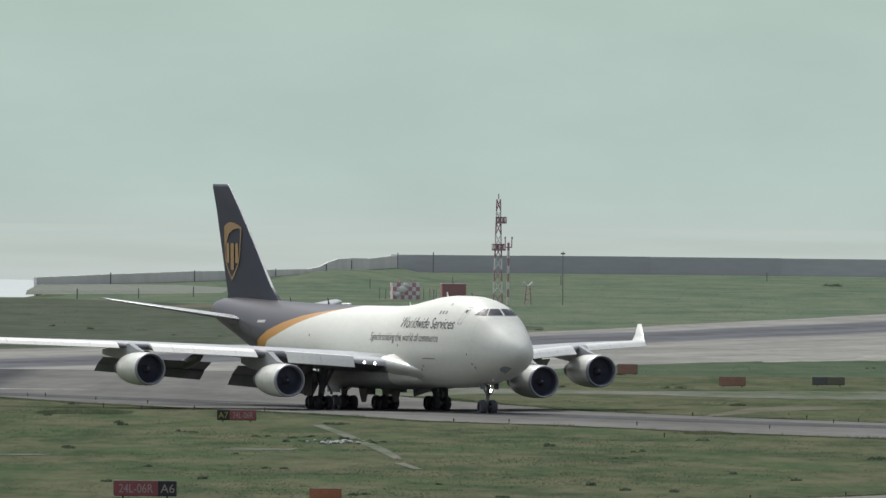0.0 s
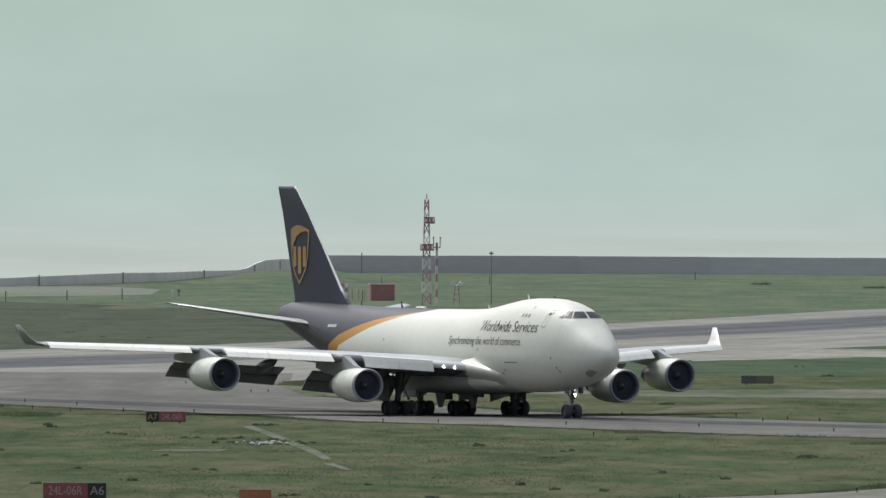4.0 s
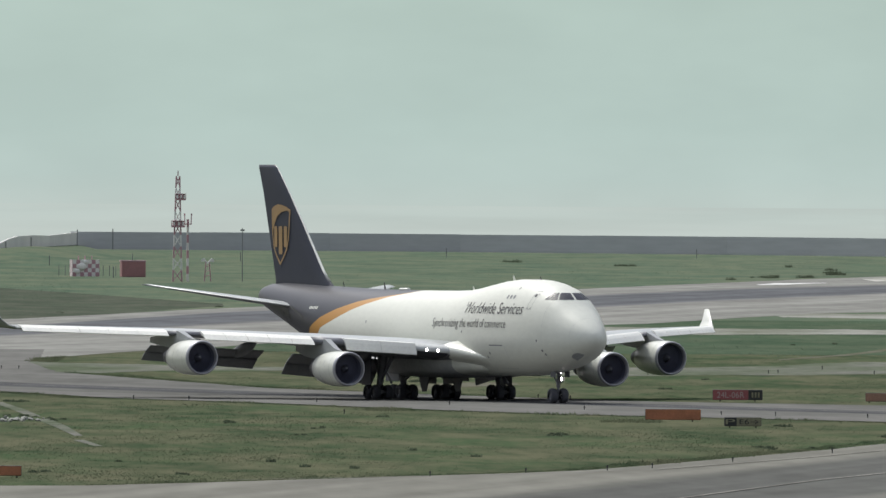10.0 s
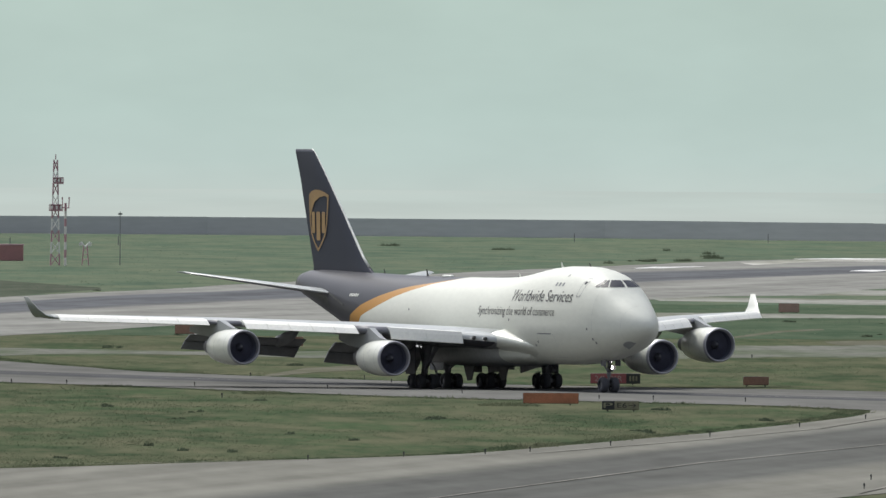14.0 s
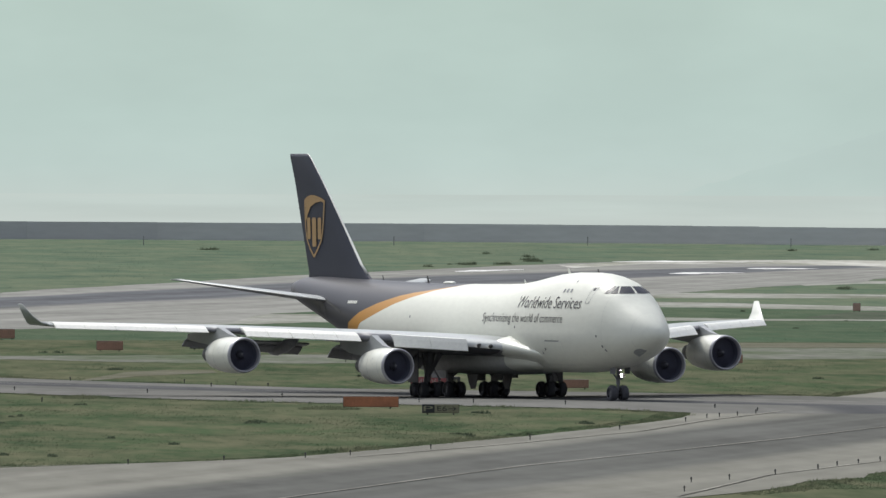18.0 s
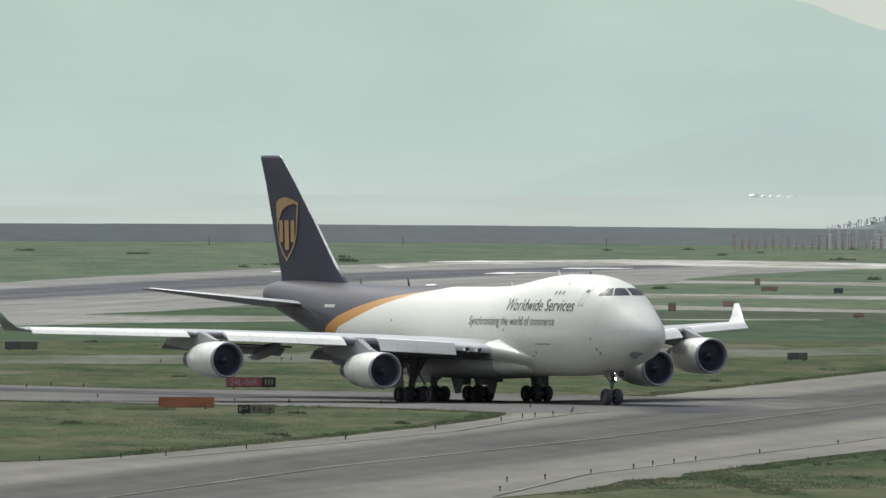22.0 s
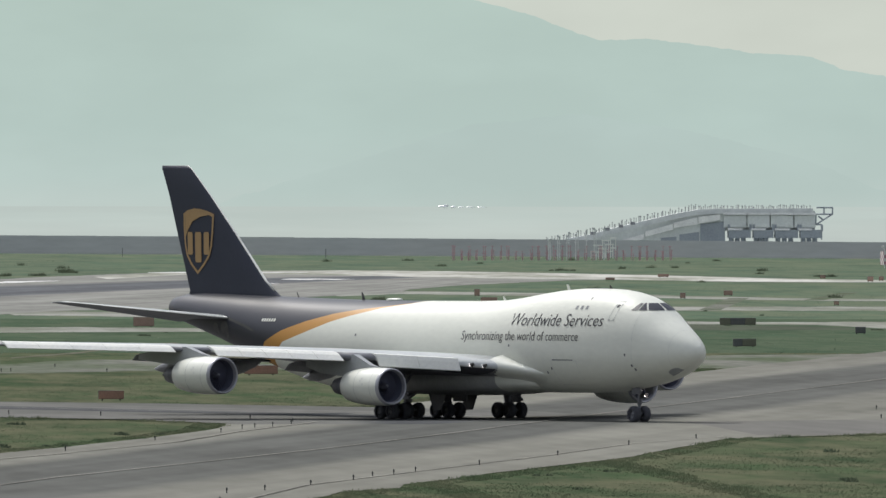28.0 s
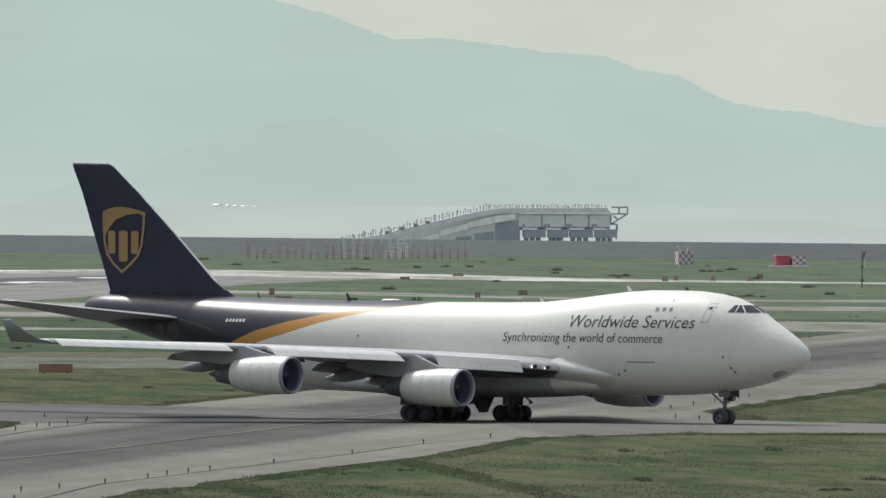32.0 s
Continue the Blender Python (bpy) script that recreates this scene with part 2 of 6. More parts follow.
DUCT = mat("inlet_lining", (0.10, 0.107, 0.15), 0.6, 0, 0.4, 2.0, 0, (0.085, 0.09, 0.125), fine=0.1)
LIP = mat("dull_metal_lip", (0.38, 0.38, 0.41), 0.45, 0.5, 0.4, 1.0, 0, (0.30, 0.30, 0.33), fine=0.06)
HOT_AND_SHADE = mat("heat_stain_and_tail_shade", (0.125, 0.13, 0.15), 0.5, 0.3, 0.5, 2.0, 0, (0.08, 0.08, 0.095), fine=0.1)
# Gear and tyre tones are lifted, as haze would lift their blacks.
STRUT = mat("gear_paint", (0.21, 0.215, 0.235), 0.45, 0.1, 0.5, 2.0, 0, (0.12, 0.12, 0.13), fine=0.1)
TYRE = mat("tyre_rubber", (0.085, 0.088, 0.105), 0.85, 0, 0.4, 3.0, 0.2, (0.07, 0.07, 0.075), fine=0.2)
GLASS = mat("cockpit_glass", (0.04, 0.043, 0.058), 0.4, 0)
GLASS.node_tree.nodes["Principled BSDF"].inputs["Specular IOR Level"].default_value = 0.15
LETTER = mat("dark_lettering", (0.032, 0.030, 0.036), 0.5, 0, 0.3, 1.0, 0, fine=0.1)
SEA = mat("hazy_sea", (0.42, 0.46, 0.45), 0.5, 0, 0.4, 0.01, 0.3, (0.46, 0.5, 0.49), fine=0.05)
PALE = mat("pale_concrete", (0.52, 0.51, 0.47), 0.9, 0, 0.95, 0.06, 0.1, (0.235, 0.24, 0.195), fine=0.2, stretch=(1, 0.12, 1))
DULL = mat("old_dull_concrete", (0.172, 0.174, 0.152), 0.9, 0, 0.95, 0.07, 0.1, (0.092, 0.113, 0.072), fine=0.2, stretch=(1, 0.25, 1))
WORN = mat("worn_concrete", (0.30, 0.298, 0.272), 0.9, 0, 0.9, 0.06, 0.1, (0.155, 0.165, 0.125), fine=0.2, stretch=(1, 0.25, 1))
DIRT = mat("dry_earth", (0.148, 0.144, 0.115), 0.95, 0, 0.8, 0.1, 0.1, (0.10, 0.10, 0.065), fine=0.2)
ORANGE = mat("orange_sign_back", (0.44, 0.17, 0.085), 0.6, 0, 0.7, 1.2, 0, (0.27, 0.11, 0.055), fine=0.12)
SIGN_RED = mat("red_sign_face", (0.30, 0.085, 0.09), 0.5, 0, 0.5, 0.8, 0, (0.22, 0.07, 0.075), fine=0.1)
SIGN_BLACK = mat("black_sign_face", (0.022, 0.024, 0.026), 0.45, 0, 0.4, 0.8, 0, (0.04, 0.04, 0.04), fine=0.1)
SIGN_YELLOW = mat("yellow_sign_face", (0.38, 0.33, 0.06), 0.5, 0, 0.4, 0.8, 0, (0.26, 0.24, 0.06), fine=0.1)
SIGN_WHITE = mat("sign_lettering", (0.40, 0.32, 0.31), 0.5, 0, 0.2, 1.0, 0, fine=0.05)
BROWNBOX = mat("rust_red_paint", (0.35, 0.17, 0.17), 0.7, 0, 0.6, 0.8, 0, (0.29, 0.16, 0.155), fine=0.15)
POST = mat("dark_post", (0.05, 0.052, 0.05), 0.7, 0, 0.3, 2.0, 0, (0.09, 0.09, 0.085), fine=0.1)
WEED = mat("dark_weeds", (0.068, 0.088, 0.058), 0.95, 0, 0.6, 0.5, 0, (0.075, 0.09, 0.058), fine=0.3)
# Low wall concrete, whitened with haze compared with the dike.
PALEWALL = mat("pale_hazy_concrete", (0.68, 0.675, 0.645), 0.9, 0, 0.6, 0.05, 0, (0.55, 0.55, 0.53), fine=0.03)
STEEL_PALE = mat("pale_steel", (0.72, 0.74, 0.72), 0.6, 0.0, 0.5, 0.5, 0, (0.52, 0.54, 0.54), fine=0.1)
PIER_PALE = mat("pale_girder_paint", (0.88, 0.88, 0.83), 0.7, 0, 0.5, 0.4, 0, (0.62, 0.63, 0.60), fine=0.1)
PIER_PANEL = mat("grey_green_panel", (0.70, 0.73, 0.70), 0.8, 0, 0.5, 0.2, 0, (0.55, 0.58, 0.55), fine=0.06)
PIER_RAIL = mat("white_rail_paint", (0.85, 0.85, 0.83), 0.7, 0, 0.5, 0.6, 0, (0.7, 0.7, 0.68), fine=0.1)
PIER_DARK = mat("blue_grey_steel", (0.34, 0.375, 0.40), 0.8, 0, 0.5, 0.3, 0, (0.28, 0.31, 0.34), fine=0.1)
PIER_LAMP = mat("grey_lamp_steel", (0.28, 0.285, 0.30), 0.8, 0, 0.5, 0.3, 0, (0.28, 0.28, 0.29), fine=0.1)
# Far poles and posts: haze is mixed into their red and grey.
FAINTRED = mat("hazed_pole_red", (0.45, 0.26, 0.28), 0.7, 0, 0.5, 0.2, 0, (0.43, 0.34, 0.35), fine=0.2)
FAINT = mat("hazed_grey_paint", (0.20, 0.21, 0.205), 0.7, 0, 0.4, 0.5, 0, (0.14, 0.15, 0.145), fine=0.1)
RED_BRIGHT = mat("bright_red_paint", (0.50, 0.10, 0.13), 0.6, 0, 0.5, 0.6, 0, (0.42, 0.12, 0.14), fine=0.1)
# Paler versions of the near paints, with distance haze put into the colour.
RED_FAR = mat("hazed_red_paint", (0.44, 0.26, 0.30), 0.7, 0, 0.5, 0.6, 0, (0.42, 0.25, 0.26), fine=0.1)
WHITE_FAR = mat("hazed_white_paint", (0.74, 0.73, 0.70), 0.7, 0, 0.5, 0.6, 0, (0.60, 0.59, 0.58), fine=0.08)
ORANGE_FAR = mat("hazed_orange_paint", (0.38, 0.25, 0.195), 0.7, 0, 0.5, 0.6, 0, (0.28, 0.21, 0.17), fine=0.1)
ORANGE_MID = mat("half_hazed_orange", (0.34, 0.19, 0.135), 0.7, 0, 0.6, 0.8, 0, (0.21, 0.14, 0.10), fine=0.12)
BLACK_FAR = mat("hazed_black_sign", (0.115, 0.12, 0.115), 0.7, 0, 0.5, 0.8, 0, (0.06, 0.065, 0.06), fine=0.1)
DULL_FAR = mat("hazed_yellow_sign", (0.145, 0.15, 0.105), 0.7, 0, 0.5, 0.8, 0, (0.14, 0.14, 0.095), fine=0.1)
SIGN_DULL = mat("dull_yellow_sign", (0.25, 0.235, 0.155), 0.6, 0, 0.5, 0.8, 0, (0.11, 0.11, 0.06), fine=0.15)
DULL_STONE = mat("overgrown_stone", (0.135, 0.15, 0.118), 0.95, 0, 0.9, 0.15, 0, (0.095, 0.118, 0.08), fine=0.2)
RUBBLE = mat("pale_rubble", (0.36, 0.36, 0.33), 0.9, 0, 0.6, 2.0, 0, (0.24, 0.24, 0.21), fine=0.2)
FOAM = mat("white_spray", (0.95, 0.96, 0.95), 0.4, 0.8, 0.3, 1.0, 0, (0.7, 0.72, 0.72), fine=0.05)
for rough in (GRASS, ROUGH, DEEP, HAZED_GRASS, RUNWAY_PAVE, TAXI_PAVE, EXIT_PAVE, CONCRETE, PALE, DULL, WORN, DIRT, PAINT_Y, PAINT_W, GLINT, BLADES, FARBLADES, WEED, WALL, PALEWALL):
    matt(rough)
FOAM.node_tree.nodes["Principled BSDF"].inputs["Coat Weight"].default_value = 1.0
for blade in (BLADES, FARBLADES, WEED):
    leafy(blade, 0.1)
LAMP = glow("landing_lamp", (1.0, 0.90, 0.90), 16.0)


# ---- mesh helpers ----
def mesh_from(name, verts, faces, material, smooth=True):
    me = bpy.data.meshes.new(name)
    me.from_pydata([tuple(v) for v in verts], [], faces)
    for m in (material if isinstance(material, (list, tuple)) else [material]):
        me.materials.append(m)
    if smooth:
        for p in me.polygons:
            p.use_smooth = p.loop_total < 5
    me.update()
    return me


def put(name, verts, faces, material, parent=None, label="", smooth=True):
    ob = new(name, mesh_from(name, verts, faces, material, smooth))
    ob.parent = parent
    if label:
        ob["label"] = label
    return ob


def part(name, bm, material, parent=None, label="", smooth=False):
    me = bpy.data.meshes.new(name)
    bm.normal_update()
    bm.to_mesh(me)
    bm.free()
    for m in (material if isinstance(material, (list, tuple)) else [material]):
        me.materials.append(m)
    if smooth:
        for p in me.polygons:
            p.use_smooth = True
    ob = new(name, me)
    ob.parent = parent
    if label:
        ob["label"] = label
    return ob


def loft(rings, closed=True, caps=True):
    """Vertices and faces of a skin over rings with equal numbers of points."""
    n = len(rings[0])
    verts = [p for r in rings for p in r]
    faces = []
    for i in range(len(rings) - 1):
        for j in range(n if closed else n - 1):
            k = (j + 1) % n
            faces.append((i * n + j, i * n + k, (i + 1) * n + k, (i + 1) * n + j))
    if caps and closed:
        faces.append(tuple(reversed(range(n))))
        faces.append(tuple((len(rings) - 1) * n + j for j in range(n)))
    return verts, faces


def box(bm, c, s, rz=0.0, bevel=0.0, ry=0.0):
    m = Matrix.Translation(c) @ Matrix.Rotation(radians(rz), 4, "Z") @ Matrix.Rotation(radians(ry), 4, "Y") @ Matrix.Diagonal((*s, 1))
    g = bmesh.ops.create_cube(bm, size=1, matrix=m)
    if bevel:
        es = {e for v in g["verts"] for e in v.link_edges}
        bmesh.ops.bevel(bm, geom=list(es), offset=bevel, segments=2, affect="EDGES", profile=0.5)
    return g["verts"]


def rod(bm, a, b, r, seg=8, r2=None):
    a, b = Vector(a), Vector(b)
    d = b - a
    m = Matrix.Translation((a + b) / 2) @ d.to_track_quat("Z", "Y").to_matrix().to_4x4()
    bmesh.ops.create_cone(bm, cap_ends=True, segments=seg, radius1=r, radius2=r if r2 is None else r2, depth=d.length, matrix=m)


# ---- ground and paving ----
def band(name, rows, z, material, label, category):
    """A paved strip from rows of (left x, right x, y)."""
    v, f = [], []
    for a, b, y in rows:
        v += [(a, y, z), (b, y, z)]
    for i in range(len(rows) - 1):
        f.append((2 * i, 2 * i + 1, 2 * i + 3, 2 * i + 2))
    return tagged(put(name, v, f, material, smooth=False), label, category, kind="structure")


def crossband(name, rows, z, material, label, category):
    """A paved strip across the view from rows of (x, near y, far y)."""
    v, f = [], []
    for x, a, b in rows:
        v += [(x, a, z), (x, b, z)]
    for i in range(len(rows) - 1):
        f.append((2 * i, 2 * i + 2, 2 * i + 3, 2 * i + 1))
    return tagged(put(name, v, f, material, smooth=False), label, category, kind="structure")


def quadsheet(name, x0, x1, y0, y1, z, material, nx=1, ny=1):
    v = [(x0 + (x1 - x0) * i / nx, y0 + (y1 - y0) * j / ny, z) for j in range(ny + 1) for i in range(nx + 1)]
    f = [(j * (nx + 1) + i, j * (nx + 1) + i + 1, (j + 1) * (nx + 1) + i + 1, (j + 1) * (nx + 1) + i) for j in range(ny) for i in range(nx)]
    return put(name, v, f, material, smooth=False)


def taxi_x(y):
    return 79 + 0.166 * (y - 1377)


def sheet_grid(name, lines, z, material, label, category):
    """A paved sheet over lines of equally many points (x, y, across, along); the last two steer its stains."""
    n = len(lines[0])
    v = [(p[0], p[1], z) for r in lines for p in r]
    f = [(i * n + j, i * n + j + 1, (i + 1) * n + j + 1, (i + 1) * n + j) for i in range(len(lines) - 1) for j in range(n - 1)]
    ob = put(name, v, f, material, smooth=False)
    uv = ob.data.uv_layers.new(name="UVMap")
    flat = [p for r in lines for p in r]
    for loop in ob.data.loops:
        uv.data[loop.index].uv = flat[loop.vertex_index][2:]
    if ob.data.polygons[0].normal.z < 0:
        ob.data.flip_normals()
    return tagged(ob, label, category, kind="structure")


def cross_sheet(name, rows, z, material, label, category, dark=((0, 0, 0), (1, 0, 0)), step=5.0, ragged=3.0):
    """rows: (x, near y, far y); dark: (x, middle y, half depth) of the stained strip along it."""
    xs, lines = [r[0] for r in rows], []
    k = max(2, int((xs[-1] - xs[0]) / step))
    for i in range(k + 1):
        x = xs[0] + (xs[-1] - xs[0]) * i / k
        a, c = (float(np.interp(x, xs, [r[q] for r in rows])) for q in (1, 2))
        wob = min(ragged, (c - a) * (0.1 if ragged < 15 else 0.5))
        a += wob * noise.noise((x * 0.31, 2, z * 90))
        c += wob * noise.noise((x * 0.27, 7, z * 90))
        mid, half = (float(np.interp(x, [d[0] for d in dark], [d[q] for d in dark])) for q in (1, 2))
        lines.append([(x, y, (y - mid) / half if half > 0 else 9.0, x * 0.02) for y in [a + (c - a) * j / 10 for j in range(11)]])
    return sheet_grid(name, lines, z, material, label, category)


def long_sheet(name, rows, z, material, label, category, dark, step=14.0, ragged=0.35):
    """rows: (left x, right x, y); dark: (y, middle x, half width) of the stained strip along it."""
    rows = sorted(rows, key=lambda r: r[2])
    ys, lines = [r[2] for r in rows], []
    k = int((ys[-1] - ys[0]) / step)
    for i in range(k + 1):
        y = ys[0] + (ys[-1] - ys[0]) * i / k
        a, c = (float(np.interp(y, ys, [r[q] for r in rows])) for q in (0, 1))
        a += ragged * noise.noise((y * 0.09, 1, z * 90))
        c += ragged * noise.noise((y * 0.08, 5, z * 90))
        mid, half = (float(np.interp(y, [d[0] for d in dark], [d[q] for d in dark])) for q in (1, 2))
        lines.append([(x, y, (x - mid) / half, y * 0.004) for x in [a + (c - a) * j / 12 for j in range(13)]])
    return sheet_grid(name, lines, z, material, label, category)


tagged(quadsheet("ground", -3000, 3000, -1500, 3290, 0, GRASS, 12, 12), "rough airfield grass, green with dry straw patches", "ground", kind="structure")
band("ground_far", [(-72, 3000, 3290), (-70, 3000, 3420), (-66, 3000, 3560), (-52, 3000, 3700), (-38, 3000, 3900), (-28, 3000, 4150), (-18, 3000, 4330), (-10, 3000, 4470)], 0.0, GRASS, "rough grass out to the sea wall", "ground")
tagged(quadsheet("water", -3000, 3000, 3280, 4950, -3.0, SEA, 4, 4), "pale grey sea under haze", "water", kind="structure")

band("far_field", [(-400, 700, 1985), (-400, 700, 3250), (-68, 700, 3300), (-62, 700, 3560), (-36, 700, 3900), (-26, 700, 4150), (-16, 700, 4330), (-9, 700, 4469)], 0.012, HAZED_GRASS, "green mown grass across the far field, paled for haze", "grass")
# nearer strip, coloured with less haze than the field behind
band("mid_field", [(-400, 700, 1985), (-400, 700, 2440)], 0.0145, DEEP, "deep green mown grass between the taxiways", "grass")
crossband("rough_grass", [(-110, 2050, 3260), (-66, 2070, 3270), (-45, 2120, 3180), (-25, 2220, 3060), (-8, 2400, 2900), (6, 2560, 2760), (14, 2640, 2680)], 0.017, ROUGH, "dull brownish unmown grass beside the runway", "grass")
crossband("rough_grass", [(118, 2290, 2300), (128, 2262, 2385), (150, 2262, 2385), (176, 2275, 2330), (182, 2280, 2290)], 0.017, ROUGH, "dull brownish grass between the roads", "grass")
RUNWAY = [(-170, 1500, 1640), (-110, 1640, 1930), (-76, 1740, 2110), (-62, 1765, 2185), (-48, 1790, 2252), (-22, 1850, 2345), (-11, 1872, 2405), (0, 1967, 2490), (9, 2020, 2562), (15, 2072, 2600), (24, 2120, 2665), (32, 2150, 2742), (47, 2200, 2855), (54, 2330, 2905),
          (65, 2380, 3000), (74, 2440, 3072), (88, 2537, 3172), (96, 2585, 3225), (110, 2615, 3318), (122, 2720, 3395), (136, 2820, 3480), (149, 2905, 3540), (160, 2950, 3580), (167, 3044, 3600), (181, 3151, 3622), (195, 3233, 3630), (209, 3302, 3590), (219, 3325, 3550), (228, 3300, 3510), (234, 3262, 3480), (247, 3252, 3385), (257, 3250, 3340), (287, 3207, 3262), (420, 2990, 3050), (700, 2600, 2660)]
RUBBER_WAY = [(-170, 1550, 40), (-76, 1930, 55), (-23, 2164, 62), (-12, 2226, 66), (3, 2345, 82), (14, 2435, 88), (30, 2530, 92), (40, 2600, 98), (55, 2690, 102), (75, 2830, 100), (84, 2890, 96), (100, 2990, 104), (122, 3110, 90), (140, 3200, 80), (165, 3330, 60), (190, 3430, 30), (230, 3400, 0.0), (700, 2600, 0.0)]
cross_sheet("runway", RUNWAY, 0.03, RUNWAY_PAVE, "pale grey concrete runway with dark tyre rubber", "runway", RUBBER_WAY, 2.5, 8.0)
TAXI_ROWS = [(-300, 30, 900), (-200, 44, 1050), (-80, 55, 1100), (-30, 58, 1126), (-2, 62, 1138), (5, 63, 1152), (16, 68, 1177), (23, 70, 1190), (30, 74, 1211), (40, 84, 1262), (48, 90, 1305), (56, 97, 1352), (59, 110, 1372), (63, 117, 1400), (65, 117, 1431), (66, 120, 1450)]
TAXI_ROWS += [(taxi_x(y) - 23, taxi_x(y) + 22, y) for y in (1500, 1600, 1700, 1800, 1900, 2050, 2250, 2600, 3000)]
long_sheet("taxiway_parallel", TAXI_ROWS, 0.035, TAXI_PAVE, "wide grey concrete taxiway with a darker asphalt middle", "taxiway", [(y, taxi_x(y) - 2.5, 10.5) for y in (700, 1200, 1700, 2400, 3000)])
EXIT_ROWS = [(-120, -8, 1990), (-90, -8, 1920), (-64, -9, 1860), (-48, -6, 1770), (-38, 2, 1717), (-30, 8, 1680), (-22, 12, 1652), (-9, 26, 1611), (-1, 42, 1572), (10, 66, 1550), (23, 90, 1512), (34, 95, 1485), (48, 92, 1466), (58, 88, 1452), (66, 80, 1425)]
EXIT_MID = [(-46, 1760), (-22, 1700), (-6, 1653), (13, 1607), (33, 1562), (55, 1516), (66, 1494), (80, 1470)]
long_sheet("taxiway_exit", EXIT_ROWS, 0.045, EXIT_PAVE, "grey asphalt exit taxiway with dark tyre marks", "taxiway", [(y, x, 5.0) for x, y in reversed(EXIT_MID)], 5.0)
LINK_ROWS = [(100, 1366, 1440), (112, 1375, 1450), (120, 1377, 1452), (124, 1377, 1436), (130, 1376, 1428), (200, 1362, 1412), (420, 1330, 1382)]
cross_sheet("taxiway_link", LINK_ROWS, 0.04, CONCRETE, "pale concrete link taxiway", "taxiway", step=3.0, ragged=1.5)
ROAD_ROWS = [
    [(-40, 1740, 1860), (-11, 1775, 1872), (-3, 1762, 1850), (4, 1789, 1842), (18, 1795, 1824), (30, 1770, 1832), (44, 1762, 1843), (55, 1781, 1846), (64, 1786, 1872), (73, 1802, 1912), (82, 1807, 1916), (92, 1815, 1924), (102, 1825, 1926), (112, 1842, 1920), (120, 1862, 1930), (124, 1838, 1940), (131, 1830, 1950), (139, 1840, 1962), (148, 1880, 1968), (165, 1900, 1978)],
    [(36, 2150, 2330), (60, 2215, 2324), (80, 2235, 2308), (98, 2247, 2302), (108, 2250, 2278), (122, 2256, 2272), (140, 2257, 2271)],
    [(86, 2500, 2545), (94, 2490, 2572), (105, 2460, 2556), (118, 2440, 2532), (131, 2410, 2488), (145, 2388, 2452), (160, 2356, 2412), (171, 2357, 2396), (180, 2345, 2391), (184, 2290, 2396), (194, 2257, 2403), (205, 2250, 2400), (218, 2250, 2392)],
    [(108, 2608, 2700), (122, 2618, 2719), (130, 2618, 2712), (142, 2620, 2705), (157, 2611, 2682), (169, 2592, 2664), (182, 2588, 2666), (201, 2591, 2666), (260, 2588, 2660)],
    [(148, 2880, 2960), (160, 2938, 3010), (171, 2905, 2989), (183, 2880, 2964), (193, 2850, 2953), (203, 2808, 2882), (214, 2790, 2844), (227, 2778, 2828), (248, 2765, 2814), (300, 2745, 2790), (420, 2700, 2745)],
    [(131, 3335, 3401), (148, 3464, 3535), (170, 3490, 3610), (186, 3415, 3628), (202, 3355, 3600), (218, 3335, 3548), (234, 3272, 3475), (247, 3260, 3380), (257, 3258, 3335), (287, 3213, 3258), (420, 2996, 3045), (700, 2606, 2655)],
]
for rows in ROAD_ROWS:
    pale, broken = rows is ROAD_ROWS[-1], rows is ROAD_ROWS[0]
    cross_sheet("service_road", rows, 0.036 if pale else 0.022, PALE if pale else DULL if broken else WORN, "pale concrete airfield road across the grass", "road", step=1.5, ragged=14.0)
for rows in ([(84, 1926, 1960), (92, 1928, 1976), (104, 1930, 1980), (116, 1926, 1965)], [(22, 1617, 1624), (27, 1655, 1690), (31, 1671, 1708), (35, 1690, 1710)], [(66, 1925, 1934), (75, 1980, 1992), (84, 2060, 2076), (90, 2092, 2104)], [(-44, 3090, 3098), (-41, 3060, 3150), (-37, 3060, 3145), (-33, 3090, 3105)]):
    cross_sheet("dirt_patch", rows, 0.02, DIRT, "bare dry earth in the grass", "earth", step=1.0, ragged=6.0)

# painted lines
def line(name, pts, w, material, z, label):
    band(name, [(x - w, x + w, y) for x, y in pts], z, material, label, "marking")


line("taxi_line", [(23, 1045), (43, 1176), (55, 1240), (66, 1300), (79, 1377), (97, 1488), (115, 1595), (133, 1702), (166, 1900), (215, 2200)], 0.12, PAINT_Y, 0.085, "thin faded taxiway centre line")
line("taxi_line", [(-20, 1150), (6, 1158), (22, 1185), (34, 1212), (46, 1270), (57, 1330), (64, 1385), (72, 1436)], 0.15, PAINT_Y, 0.085, "worn pale taxiway edge line")
line("taxi_line", [(48, 1072), (57, 1148), (67, 1203), (79, 1268), (88, 1322), (97, 1358)], 0.12, PAINT_Y, 0.085, "worn pale taxiway edge line")
line("taxi_line", EXIT_MID, 0.16, PAINT_Y, 0.09, "thin faded exit centre line")
line("white_line", [(-56, 1786), (-40, 1791)], 8, PAINT_W, 0.09, "worn white runway marking")
# near-white strips stand in for glints on the far paving
for a, b in (((106, 3190), (120, 3258)), ((140, 3150), (154, 3188)), ((146, 3520), (176, 3530)), ((160, 3300), (173, 3312))):
    cross_sheet("glint_strip", [(a[0], a[1] + 8, a[1] + 16), (a[0] * 0.7 + b[0] * 0.3, (a[1] * 0.7 + b[1] * 0.3), (a[1] * 0.7 + b[1] * 0.3) + 42), (b[0], b[1] + 8, b[1] + 14)], 0.1, GLINT, "bright strip standing for a glint on the runway", "marking", step=0.8, ragged=16.0)
